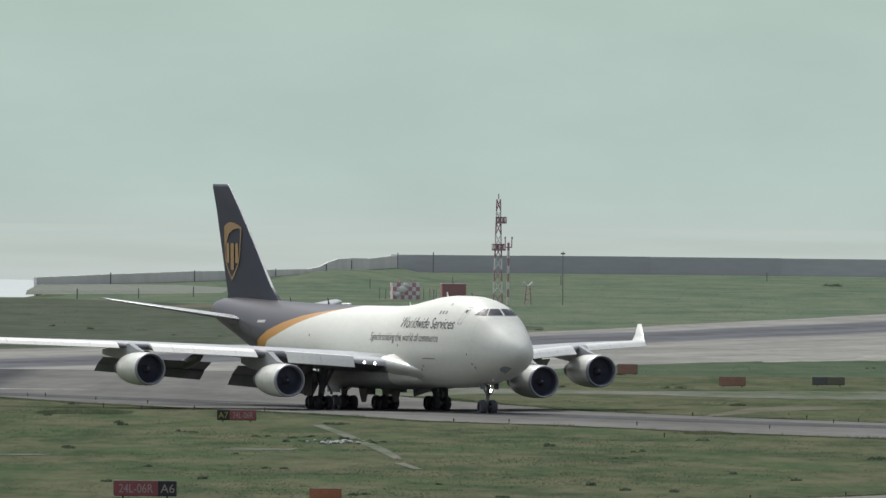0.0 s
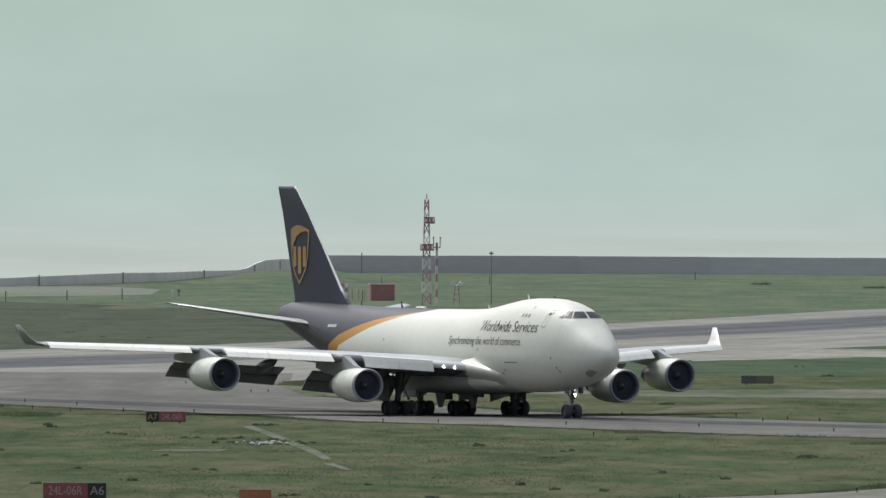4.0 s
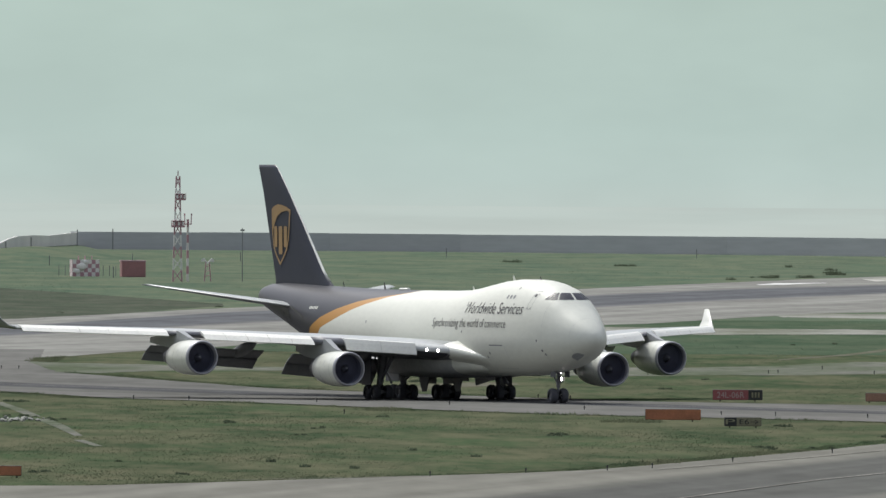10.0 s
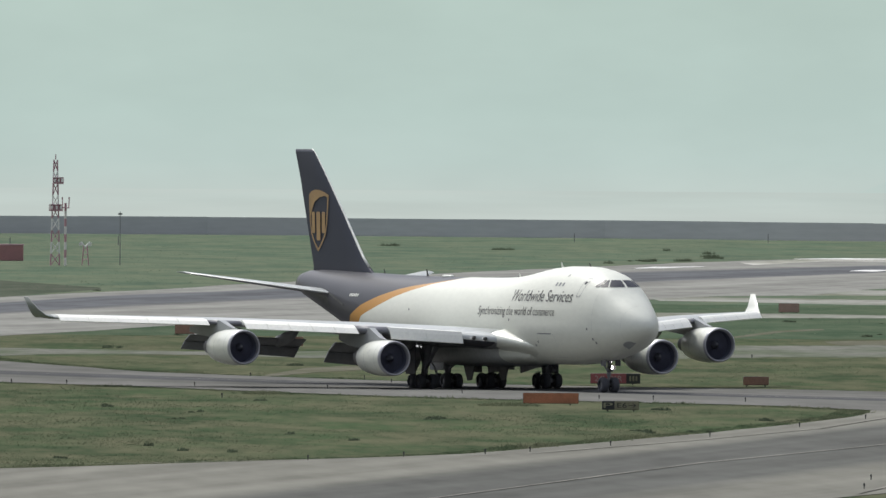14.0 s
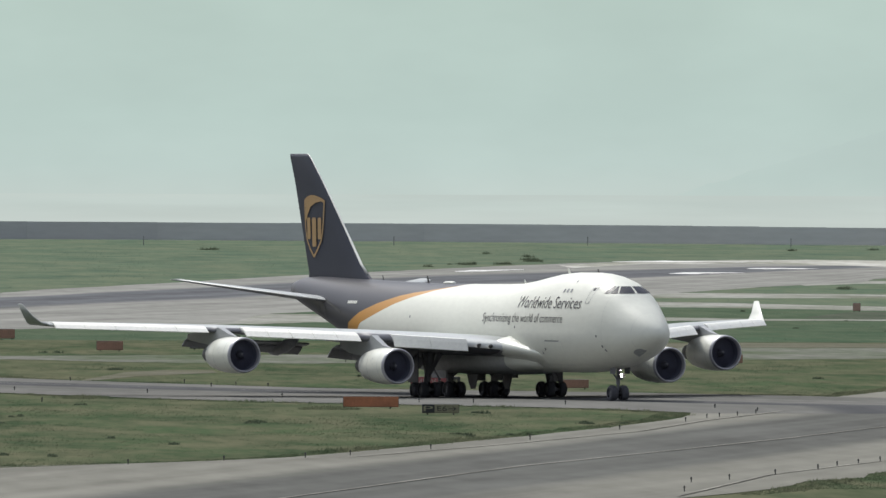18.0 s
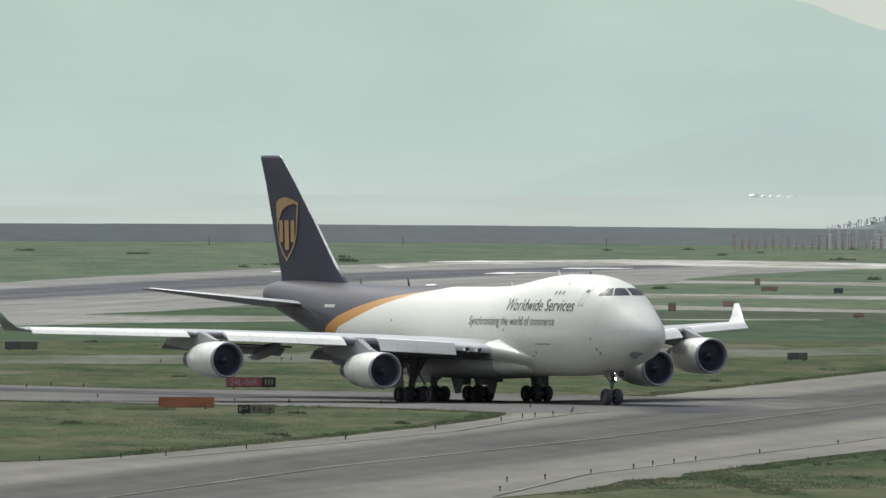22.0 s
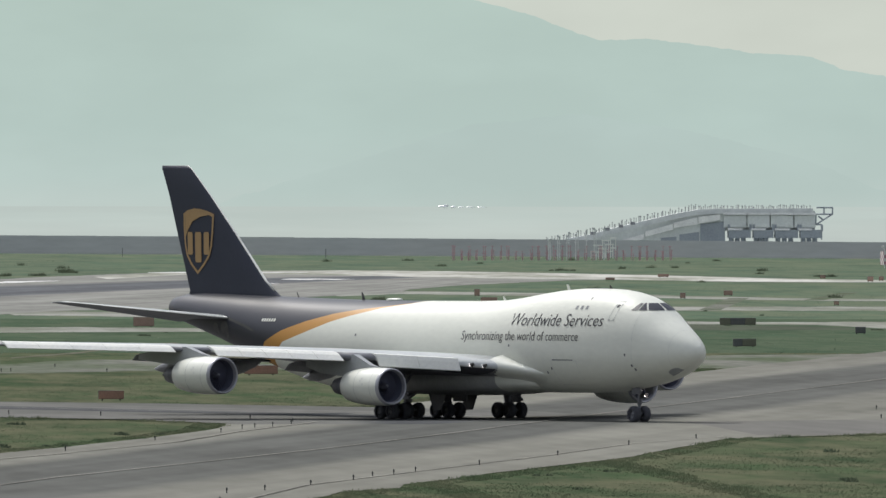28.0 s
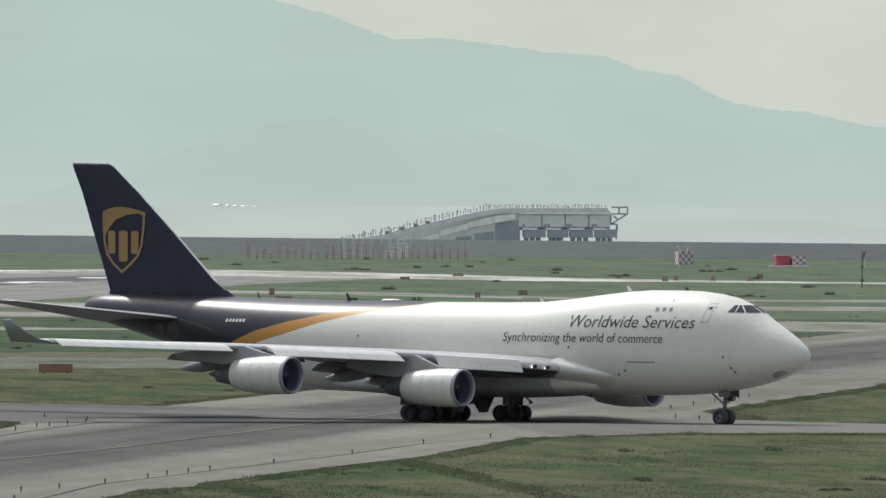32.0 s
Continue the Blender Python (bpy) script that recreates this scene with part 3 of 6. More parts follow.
for rows in ([(181.5, 184.5, 2592), (204.0, 207.0, 2846)], [(211.3, 214.3, 2797), (231.0, 234.0, 2980)]):
    band("dirt_track", rows, 0.03, DULL, "dull dirt track across the grass", "track")
for rows in ([(-10.4, -9.5, 1540), (-8.6, -7.6, 1497), (-6.9, -6.0, 1452)], [(-6.6, -5.4, 1440), (-4.9, -3.9, 1398), (-3.3, -2.7, 1350)], [(-16.2, -11.0, 1389), (-15.0, -10.2, 1400)], [(-31.5, -29.5, 1352), (-32, -26.5, 1358)], [(-3.4, -2.6, 1330), (-1.8, -1.2, 1300)]):
    band("concrete_path", rows, 0.03, DULL, "narrow broken concrete path in the grass", "path")


def paved(x, y):
    for rows in (TAXI_ROWS, EXIT_ROWS):
        rr = sorted(rows, key=lambda r: r[2])
        if rr[0][2] <= y <= rr[-1][2]:
            ys = [r[2] for r in rr]
            if np.interp(y, ys, [r[0] for r in rr]) < x < np.interp(y, ys, [r[1] for r in rr]):
                return True
    for rows in [RUNWAY, LINK_ROWS] + ROAD_ROWS:
        if rows[0][0] <= x <= rows[-1][0]:
            xs = [r[0] for r in rows]
            if np.interp(x, xs, [r[1] for r in rows]) < y < np.interp(x, xs, [r[2] for r in rows]):
                return True
    return False


# ---- distance: dike, haze, mountains ----
def arc(name, r, a0, a1, n, low, high, material, cols=2):
    """An upright sheet at the distance r, between angles in milliradians, low and high as functions of the angle."""
    v, f = [], []
    for i in range(n + 1):
        a = (a0 + (a1 - a0) * i / n) / 1000
        for j in range(cols):
            z = low(a * 1000) + (high(a * 1000) - low(a * 1000)) * j / (cols - 1)
            v.append((r * math.sin(a), r * math.cos(a), z))
    for i in range(n):
        for j in range(cols - 1):
            f.append((i * cols + j, i * cols + j + 1, (i + 1) * cols + j + 1, (i + 1) * cols + j))
    return put(name, v, f, material, smooth=False)


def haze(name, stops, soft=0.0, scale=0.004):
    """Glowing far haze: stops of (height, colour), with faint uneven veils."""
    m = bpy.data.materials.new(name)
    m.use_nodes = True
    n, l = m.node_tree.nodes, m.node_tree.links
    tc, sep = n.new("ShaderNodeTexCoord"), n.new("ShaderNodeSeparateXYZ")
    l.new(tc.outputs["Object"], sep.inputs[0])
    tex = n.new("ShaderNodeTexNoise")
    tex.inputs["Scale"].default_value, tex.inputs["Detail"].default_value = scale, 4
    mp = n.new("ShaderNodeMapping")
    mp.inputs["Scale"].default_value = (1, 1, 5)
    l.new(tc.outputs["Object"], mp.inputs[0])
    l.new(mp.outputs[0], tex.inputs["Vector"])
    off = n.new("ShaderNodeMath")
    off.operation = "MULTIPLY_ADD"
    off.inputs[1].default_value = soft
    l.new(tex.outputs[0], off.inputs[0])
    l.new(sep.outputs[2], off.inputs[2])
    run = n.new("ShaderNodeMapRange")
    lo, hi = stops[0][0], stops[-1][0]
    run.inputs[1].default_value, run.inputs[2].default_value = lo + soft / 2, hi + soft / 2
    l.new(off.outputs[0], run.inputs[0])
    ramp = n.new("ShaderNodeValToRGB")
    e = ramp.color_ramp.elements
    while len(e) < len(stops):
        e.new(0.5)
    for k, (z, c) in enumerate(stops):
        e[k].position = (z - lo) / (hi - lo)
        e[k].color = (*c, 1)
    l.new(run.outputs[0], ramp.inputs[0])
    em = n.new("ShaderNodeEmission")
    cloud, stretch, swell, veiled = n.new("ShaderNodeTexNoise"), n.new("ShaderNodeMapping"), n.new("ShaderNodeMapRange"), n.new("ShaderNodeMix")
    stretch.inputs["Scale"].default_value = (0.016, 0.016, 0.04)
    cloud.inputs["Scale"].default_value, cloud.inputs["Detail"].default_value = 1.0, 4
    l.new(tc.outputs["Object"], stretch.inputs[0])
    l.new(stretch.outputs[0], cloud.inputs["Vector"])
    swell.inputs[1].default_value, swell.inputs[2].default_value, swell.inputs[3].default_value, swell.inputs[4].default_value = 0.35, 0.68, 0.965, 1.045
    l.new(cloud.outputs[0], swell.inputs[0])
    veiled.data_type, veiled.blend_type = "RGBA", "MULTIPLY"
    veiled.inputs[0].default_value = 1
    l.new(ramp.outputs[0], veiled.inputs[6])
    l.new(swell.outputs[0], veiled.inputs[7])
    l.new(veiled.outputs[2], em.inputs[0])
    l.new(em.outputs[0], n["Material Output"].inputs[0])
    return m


def lin(r, g, b):
    return tuple(((c / 255 + 0.055) / 1.055) ** 2.4 if c > 10 else c / 3294 for c in (r, g, b))


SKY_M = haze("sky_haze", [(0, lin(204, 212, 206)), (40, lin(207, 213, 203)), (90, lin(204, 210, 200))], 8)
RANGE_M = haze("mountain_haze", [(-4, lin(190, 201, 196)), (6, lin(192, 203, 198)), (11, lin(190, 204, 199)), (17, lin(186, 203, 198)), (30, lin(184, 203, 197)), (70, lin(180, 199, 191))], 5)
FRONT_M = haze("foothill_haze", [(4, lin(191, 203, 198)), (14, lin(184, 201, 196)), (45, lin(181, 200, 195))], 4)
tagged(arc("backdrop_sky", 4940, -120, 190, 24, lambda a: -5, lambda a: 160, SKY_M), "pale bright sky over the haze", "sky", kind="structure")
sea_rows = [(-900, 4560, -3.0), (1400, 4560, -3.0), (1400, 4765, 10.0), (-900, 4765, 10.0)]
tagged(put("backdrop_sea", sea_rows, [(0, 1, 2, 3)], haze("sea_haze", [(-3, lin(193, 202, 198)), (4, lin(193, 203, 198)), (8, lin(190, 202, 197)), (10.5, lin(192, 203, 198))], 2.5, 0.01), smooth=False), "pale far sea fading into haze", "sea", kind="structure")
RIDGE = [(-200, 13.5), (40, 12.5), (52, 11.2), (58.4, 8.9), (60.9, 8.3), (63, 7.45), (64.8, 6.85), (67.2, 6.95), (70.4, 6.55), (72.7, 6.2), (75.9, 6.0), (77.5, 5.3), (79.6, 5.0), (81.9, 3.75), (84, 3.3), (86.3, 3.1), (89, 2.5), (95, 1.6), (120, -0.5), (200, -1)]
LOW_RIDGE = [(-200, -3.2), (40, -3.2), (52, 0.5), (58, 2.4), (63.9, 3.0), (70, 2.0), (75.7, 0.57), (79.2, -0.9), (84, -2.3), (95, -3.0), (200, -3.2)]


def ridge(rows, wob):
    def height(a):
        e = float(np.interp(a, [r[0] for r in rows], [r[1] for r in rows])) + wob * noise.noise((a * 0.9, 0, wob)) + wob * 0.4 * noise.noise((a * 3.1, 4, 1)) + wob * 0.35 * noise.noise((a * 14, 7, 2))
        return EYE[2] + 4900 * e / 1000
    return height


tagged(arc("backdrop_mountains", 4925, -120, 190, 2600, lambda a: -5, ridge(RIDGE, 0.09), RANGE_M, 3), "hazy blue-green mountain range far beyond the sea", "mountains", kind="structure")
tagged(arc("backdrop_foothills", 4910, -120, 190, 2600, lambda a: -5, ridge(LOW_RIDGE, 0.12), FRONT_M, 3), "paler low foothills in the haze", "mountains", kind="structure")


# ---- the freighter: x forward, y to its left, origin on the ground amid the main gear ----
GX = 33.35   # main gear to nose
BODY = [  # distance from the nose, bottom, top, height of the widest point, half width
    (0.0, 5.18, 5.32, 5.25, 0.06), (-0.12, 4.88, 5.66, 5.25, 0.42), (-0.45, 4.55, 6.0, 5.22, 0.80), (-1.1, 4.15, 6.47, 5.2, 1.28), (-2.0, 3.72, 7.03, 5.2, 1.74),
    (-3.0, 3.38, 7.58, 5.2, 2.12), (-3.8, 3.17, 8.02, 5.22, 2.36), (-4.7, 2.96, 8.64, 5.25, 2.58), (-5.6, 2.80, 9.10, 5.28, 2.76), (-6.8, 2.62, 9.52, 5.3, 2.94),
    (-8.2, 2.42, 9.79, 5.32, 3.08), (-9.8, 2.28, 9.96, 5.35, 3.18), (-12.1, 2.18, 10.04, 5.35, 3.25), (-14.5, 2.15, 10.0, 5.35, 3.25), (-17.0, 2.14, 9.85, 5.35, 3.25),
    (-19.5, 2.13, 9.57, 5.35, 3.25), (-22.0, 2.12, 9.27, 5.35, 3.25), (-24.5, 2.12, 9.05, 5.35, 3.25), (-28.0, 2.12, 8.98, 5.35, 3.25), (-33.0, 2.12, 8.96, 5.35, 3.25),
    (-38.0, 2.12, 8.96, 5.35, 3.25), (-42.0, 2.12, 8.98, 5.35, 3.25), (-46.0, 2.2, 9.02, 5.4, 3.23), (-49.0, 2.65, 9.08, 5.6, 3.15), (-52.0, 3.3, 9.14, 6.0, 2.98),
    (-55.0, 4.1, 9.2, 6.4, 2.70), (-58.0, 4.95, 9.28, 6.9, 2.45), (-61.0, 5.75, 9.34, 7.35, 2.12), (-64.0, 6.5, 9.36, 7.75, 1.74), (-66.5, 7.1, 9.28, 8.05, 1.32), (-67.8, 7.5, 9.08, 8.2, 0.98), (-68.3, 7.75, 8.85, 8.25, 0.66), (-68.45, 8.0, 8.6, 8.3, 0.35)]
BX = np.array([-r[0] for r in BODY])
BODY_ARR = np.array(BODY)


def station(x):
    return [float(np.interp(-x, BX, BODY_ARR[:, k])) for k in range(1, 5)]


def crown(x):
    """How square the upper lobe is: fuller round the flight deck."""
    return float(np.interp(-x, [0, 2.5, 5, 9, 16, 24], [2.0, 2.15, 2.6, 2.55, 2.3, 2.0]))


def half_width(x, z):
    zb, zt, zw, w = station(x)
    if z <= zb or z >= zt:
        return 0.0
    if z < zw:
        return w * math.sqrt(max(0, 1 - ((zw - z) / (zw - zb)) ** 2.0))
    return w * max(0, 1 - ((z - zw) / (zt - zw)) ** crown(x)) ** 0.5


def body_ring(x, n=48):
    zb, zt, zw, w = station(x)
    out = []
    for k in range(n):
        a = 2 * math.pi * k / n
        s, c = math.sin(a), math.cos(a)
        out.append((x + GX, w * c, zw + ((zt - zw) * s ** (2 / crown(x)) if s > 0 else (zw - zb) * s)))
    return out


def livery():
    """White forward, brown aft, with a gold sweep between that narrows as it climbs forward."""
    m = WHITE.copy()
    m.name = "fuselage_livery"
    n, l = m.node_tree.nodes, m.node_tree.links
    b = n["Principled BSDF"]
    white = b.inputs["Base Color"].links[0].from_socket
    tc = n.new("ShaderNodeTexCoord")
    sep = n.new("ShaderNodeSeparateXYZ")
    l.new(tc.outputs["Object"], sep.inputs[0])
    run = n.new("ShaderNodeMapRange")
    run.inputs[1].default_value, run.inputs[2].default_value = -57 + GX, -32 + GX
    l.new(sep.outputs[0], run.inputs[0])

    def mask(points):
        r = n.new("ShaderNodeValToRGB")
        r.color_ramp.interpolation = "LINEAR"
        e = r.color_ramp.elements
        while len(e) < len(points):
            e.new(0.5)
        for k, (x, z) in enumerate(points):
            e[k].position = (x + 57) / 25
            e[k].color = ((z / 10,) * 3) + (1,)
        l.new(run.outputs[0], r.inputs[0])
        z = n.new("ShaderNodeMath")
        z.operation = "MULTIPLY_ADD"
        z.inputs[1].default_value, z.inputs[2].default_value = 0.1, 0.0
        l.new(sep.outputs[2], z.inputs[0])
        d = n.new("ShaderNodeMath")
        d.operation = "SUBTRACT"
        l.new(z.outputs[0], d.inputs[0])
        l.new(r.outputs[0], d.inputs[1])
        s = n.new("ShaderNodeMapRange")
        s.inputs[1].default_value, s.inputs[2].default_value = -0.001, 0.001
        l.new(d.outputs[0], s.inputs[0])
        return s.outputs[0]

    upper = mask([(-56.5, 0.5), (-55.0, 2.8), (-53.5, 4.6), (-52.2, 5.75), (-50.0, 6.6), (-47.0, 7.35), (-43.8, 7.95), (-41.6, 8.22), (-38.4, 8.5), (-35.5, 8.78), (-33.8, 9.1), (-32.4, 10.0)])
    lower = mask([(-55.0, 0.5), (-53.0, 3.0), (-51.2, 4.6), (-49.6, 5.75), (-47.1, 6.4), (-43.8, 7.32), (-41.6, 7.8), (-38.4, 8.38), (-35.5, 8.74), (-33.8, 9.1), (-32.4, 10.0)])
    last = white
    for k, colour in ((lower, (0.50, 0.25, 0.055)), (upper, (0.021, 0.023, 0.034))):
        x = n.new("ShaderNodeMix")
        x.data_type = "RGBA"
        l.new(k, x.inputs[0])
        l.new(last, x.inputs[6])
        x.inputs[7].default_value = (*colour, 1)
        last = x.outputs[2]
    l.new(last, b.inputs["Base Color"])
    sheen = n.new("ShaderNodeMapRange")
    sheen.inputs[3].default_value, sheen.inputs[4].default_value = 0.45, 0.34
    l.new(upper, sheen.inputs[0])
    l.new(sheen.outputs[0], b.inputs["Roughness"])
    b.inputs["Coat Weight"].default_value = 0.0
    gloss = n.new("ShaderNodeMapRange")     # gloss of the two paints
    gloss.inputs[3].default_value, gloss.inputs[4].default_value = 0.3, 0.36
    l.new(upper, gloss.inputs[0])
    l.new(gloss.outputs[0], b.inputs["Specular IOR Level"])
    return m


LIVERY = livery()
jet = tagged(new("cargo_jet"), "four-engined cargo jet, white nose, brown tail, gold sweep, taxiing", "airplane")
put("fuselage", *loft([body_ring(x) for x in sorted(set([r[0] for r in BODY] + [-0.25, -1.5, -2.5, -4.2, -5.1, -6.2, -35.5, -40, -44, -47.5, -50.5, -53.5, -56.5, -59.5, -62.5, -65.3]), reverse=True)]), LIVERY, jet)


def airfoil(n=14, tc=0.11, x0=0.0, x1=1.0, xl=None):
    """Points round a section from trailing edge over the top to the leading edge and back: (along chord from the nose, height)."""
    def th(x):
        return 5 * tc * (0.2969 * math.sqrt(x) - 0.126 * x - 0.3516 * x * x + 0.2843 * x ** 3 - 0.1015 * x ** 4)
    xs = [x0 + (x1 - x0) * (1 - math.cos(math.pi * k / n)) / 2 for k in range(n + 1)]
    top = [(x, th(x) + 0.02 * math.sin(math.pi * x)) for x in reversed(xs)]
    ls = xs if xl is None else [x0 + (x - x0) * (xl - x0) / (x1 - x0) for x in xs]
    low = [(x, -th(x) * 0.8 + 0.02 * math.sin(math.pi * x)) for x in ls[1:]]
    return top + low


def wing_skin(secs, side, x0=0.0, x1=1.0, grow=0.0, n=14, shut=True, xl=None):
    """secs: (y, leading edge x from nose, chord, z, thickness, twist)."""
    rings = []
    for y, le, ch, z, tc, tw in secs:
        r = []
        for u, v in airfoil(n, tc, x0, x1, xl):
            px, pz = -u * ch, v * ch * (1 + grow)
            a = radians(tw)
            r.append((le + px * math.cos(a) + GX, side * y, z + pz + px * math.sin(a)))
        rings.append(r)
    return loft(rings, closed=shut)


WING = [(2.6, -18.3, 17.0, 3.85, 0.115, 2.2), (6.0, -21.6, 14.4, 4.22, 0.115, 1.8), (11.7, -27.7, 10.8, 4.74, 0.11, 1.0), (20.8, -36.6, 7.0, 5.30, 0.105, 0.3), (27, -42.7, 5.2, 5.54, 0.10, 0.0), (31.45, -46.8, 3.9, 5.70, 0.10, 0.0)]


def wing_at(y):
    a = np.array(WING)
    return [float(np.interp(y, a[:, 0], a[:, k])) for k in range(1, 6)]


def lathe(profile, n=40):
    """profile: (x aft, radius) rows round the x axis."""
    return loft([[(x, r * math.cos(2 * math.pi * k / n), r * math.sin(2 * math.pi * k / n)) for k in range(n)] for x, r in profile], caps=False)


def moved(vf, d):
    return [(v[0] + d[0], v[1] + d[1], v[2] + d[2]) for v in vf[0]], vf[1]


def engine(y, x, z):
    """A high-bypass turbofan with its inlet centre at (x, y, z)."""
    side = 1 if y > 0 else -1
    at = (x + GX, y, z)
    cowl = put("nacelle", *moved(lathe([(-0.28, 1.40), (-0.9, 1.43), (-2.2, 1.44), (-3.4, 1.38), (-4.4, 1.27), (-5.2, 1.13), (-5.25, 1.08), (-4.6, 1.10)]), at), WHITE, jet, "cream-white engine cowl")
    put("inlet_lip", *moved(lathe([(-0.28, 1.405), (-0.1, 1.385), (-0.02, 1.34), (0.0, 1.295), (-0.05, 1.245), (-0.2, 1.21), (-0.4, 1.19)]), at), LIP, cowl, "dull metal inlet lip")
    put("inlet_duct", *moved(lathe([(-0.4, 1.19), (-0.9, 1.20), (-1.5, 1.21), (-1.55, 0.0)]), at), DUCT, cowl)
    bm = bmesh.new()
    for k in range(34):
        a = 2 * math.pi * k / 34
        q = [Vector((-1.05, 0.30, -0.05)), Vector((-1.25, 0.30, 0.06)), Vector((-1.32, 1.18, 0.135)), Vector((-1.15, 1.18, -0.125))]
        rot = Matrix.Rotation(a, 4, "X")
        vs = [bm.verts.new(rot @ p + Vector(at)) for p in q]
        vs2 = [bm.verts.new(rot @ (p + Vector((-0.03, 0, 0.02))) + Vector(at)) for p in q]
        bm.faces.new(vs)
        bm.faces.new(list(reversed(vs2)))
    part("fan", bm, FAN, cowl, "grey fan blades")
    put("spinner", *moved(lathe([(-0.62, 0.02), (-0.7, 0.1), (-0.95, 0.24), (-1.25, 0.33)], 20), at), DARK, cowl)
    put("core_cowl", *moved(lathe([(-4.4, 1.02), (-5.2, 0.92), (-6.2, 0.72), (-7.0, 0.60), (-7.02, 0.52), (-6.5, 0.5)], 28), at), HOT_AND_SHADE, cowl, "heat-stained core cowl")
    put("spinner_mark", *moved(lathe([(-0.60, 0.005), (-0.63, 0.07), (-0.69, 0.115)], 10), (at[0], at[1] + 0.04, at[2] + 0.05)), STRUT, cowl, "white swirl on the spinner")
    put("exhaust_plug", *moved(lathe([(-6.3, 0.40), (-7.1, 0.34), (-7.9, 0.10), (-8.0, 0.01)], 20), at), HOT_AND_SHADE, cowl)
    for px, r in ((-1.02, 1.436), (-3.05, 1.415)):
        put("cowl_seam", *moved(lathe([(px, r), (px - 0.035, r)], 40), at), SEAM, cowl)
    for px, pa in ((-2.1, 0.42), (-2.25, 0.30), (-1.9, 0.12)):
        r = 1.445
        v = [(at[0] + px + dx, at[1] - r * math.cos(pa + da) * 1.004, at[2] + r * math.sin(pa + da) * 1.004) for dx, da in ((-0.09, -0.05), (0.09, -0.05), (0.09, 0.05), (-0.09, 0.05))]
        put("cowl_vent", v, [(0, 1, 2, 3)], FAINT_SEAM, cowl, "small grey cowl vent", smooth=False)
    # pylon: from the cowl's top up and aft under the wing
    le, ch, wz, tc, tw = wing_at(abs(y))
    rings = []
    for px, zb, zt, w in ((-1.6, z + 1.36, z + 1.46, 0.05), (-2.6, z + 1.2, z + 1.62, 0.22), (-4.6, z + 0.9, wz + 0.25, 0.30), (le - x - 1.6, z + 0.75, wz + 0.12, 0.28), (le - x - 4.2, z + 0.95, wz - 0.1, 0.22), (le - x - 6.4, wz - 0.75, wz - 0.35, 0.06)):
        c = (zb + zt) / 2
        rings.append([(x + px + GX, y + s * w, zz) for s, zz in ((-1, zb), (1, zb), (1.0, c), (0.9, zt), (-0.9, zt), (-1.0, c))])
    put("pylon", *loft(rings), PYLON, jet, smooth=False)
    return cowl


FLAPS = []
FAINT_SEAM = mat("faint_seam", (0.64, 0.655, 0.61), 0.5, 0, 0.3, 2.0, 0, fine=0.05)
SEAM = mat("door_seam", (0.46, 0.475, 0.45), 0.6, 0, 0.3, 2.0, 0, fine=0.1)
SEAM_DARK = mat("vent_grey", (0.44, 0.45, 0.43), 0.6, 0, 0.3, 2.0, 0, fine=0.1)
SLAT = mat("slat_paint", (0.83, 0.825, 0.765), 0.4, 0, 0.4, 0.5, 0, (0.70, 0.71, 0.69), fine=0.05)


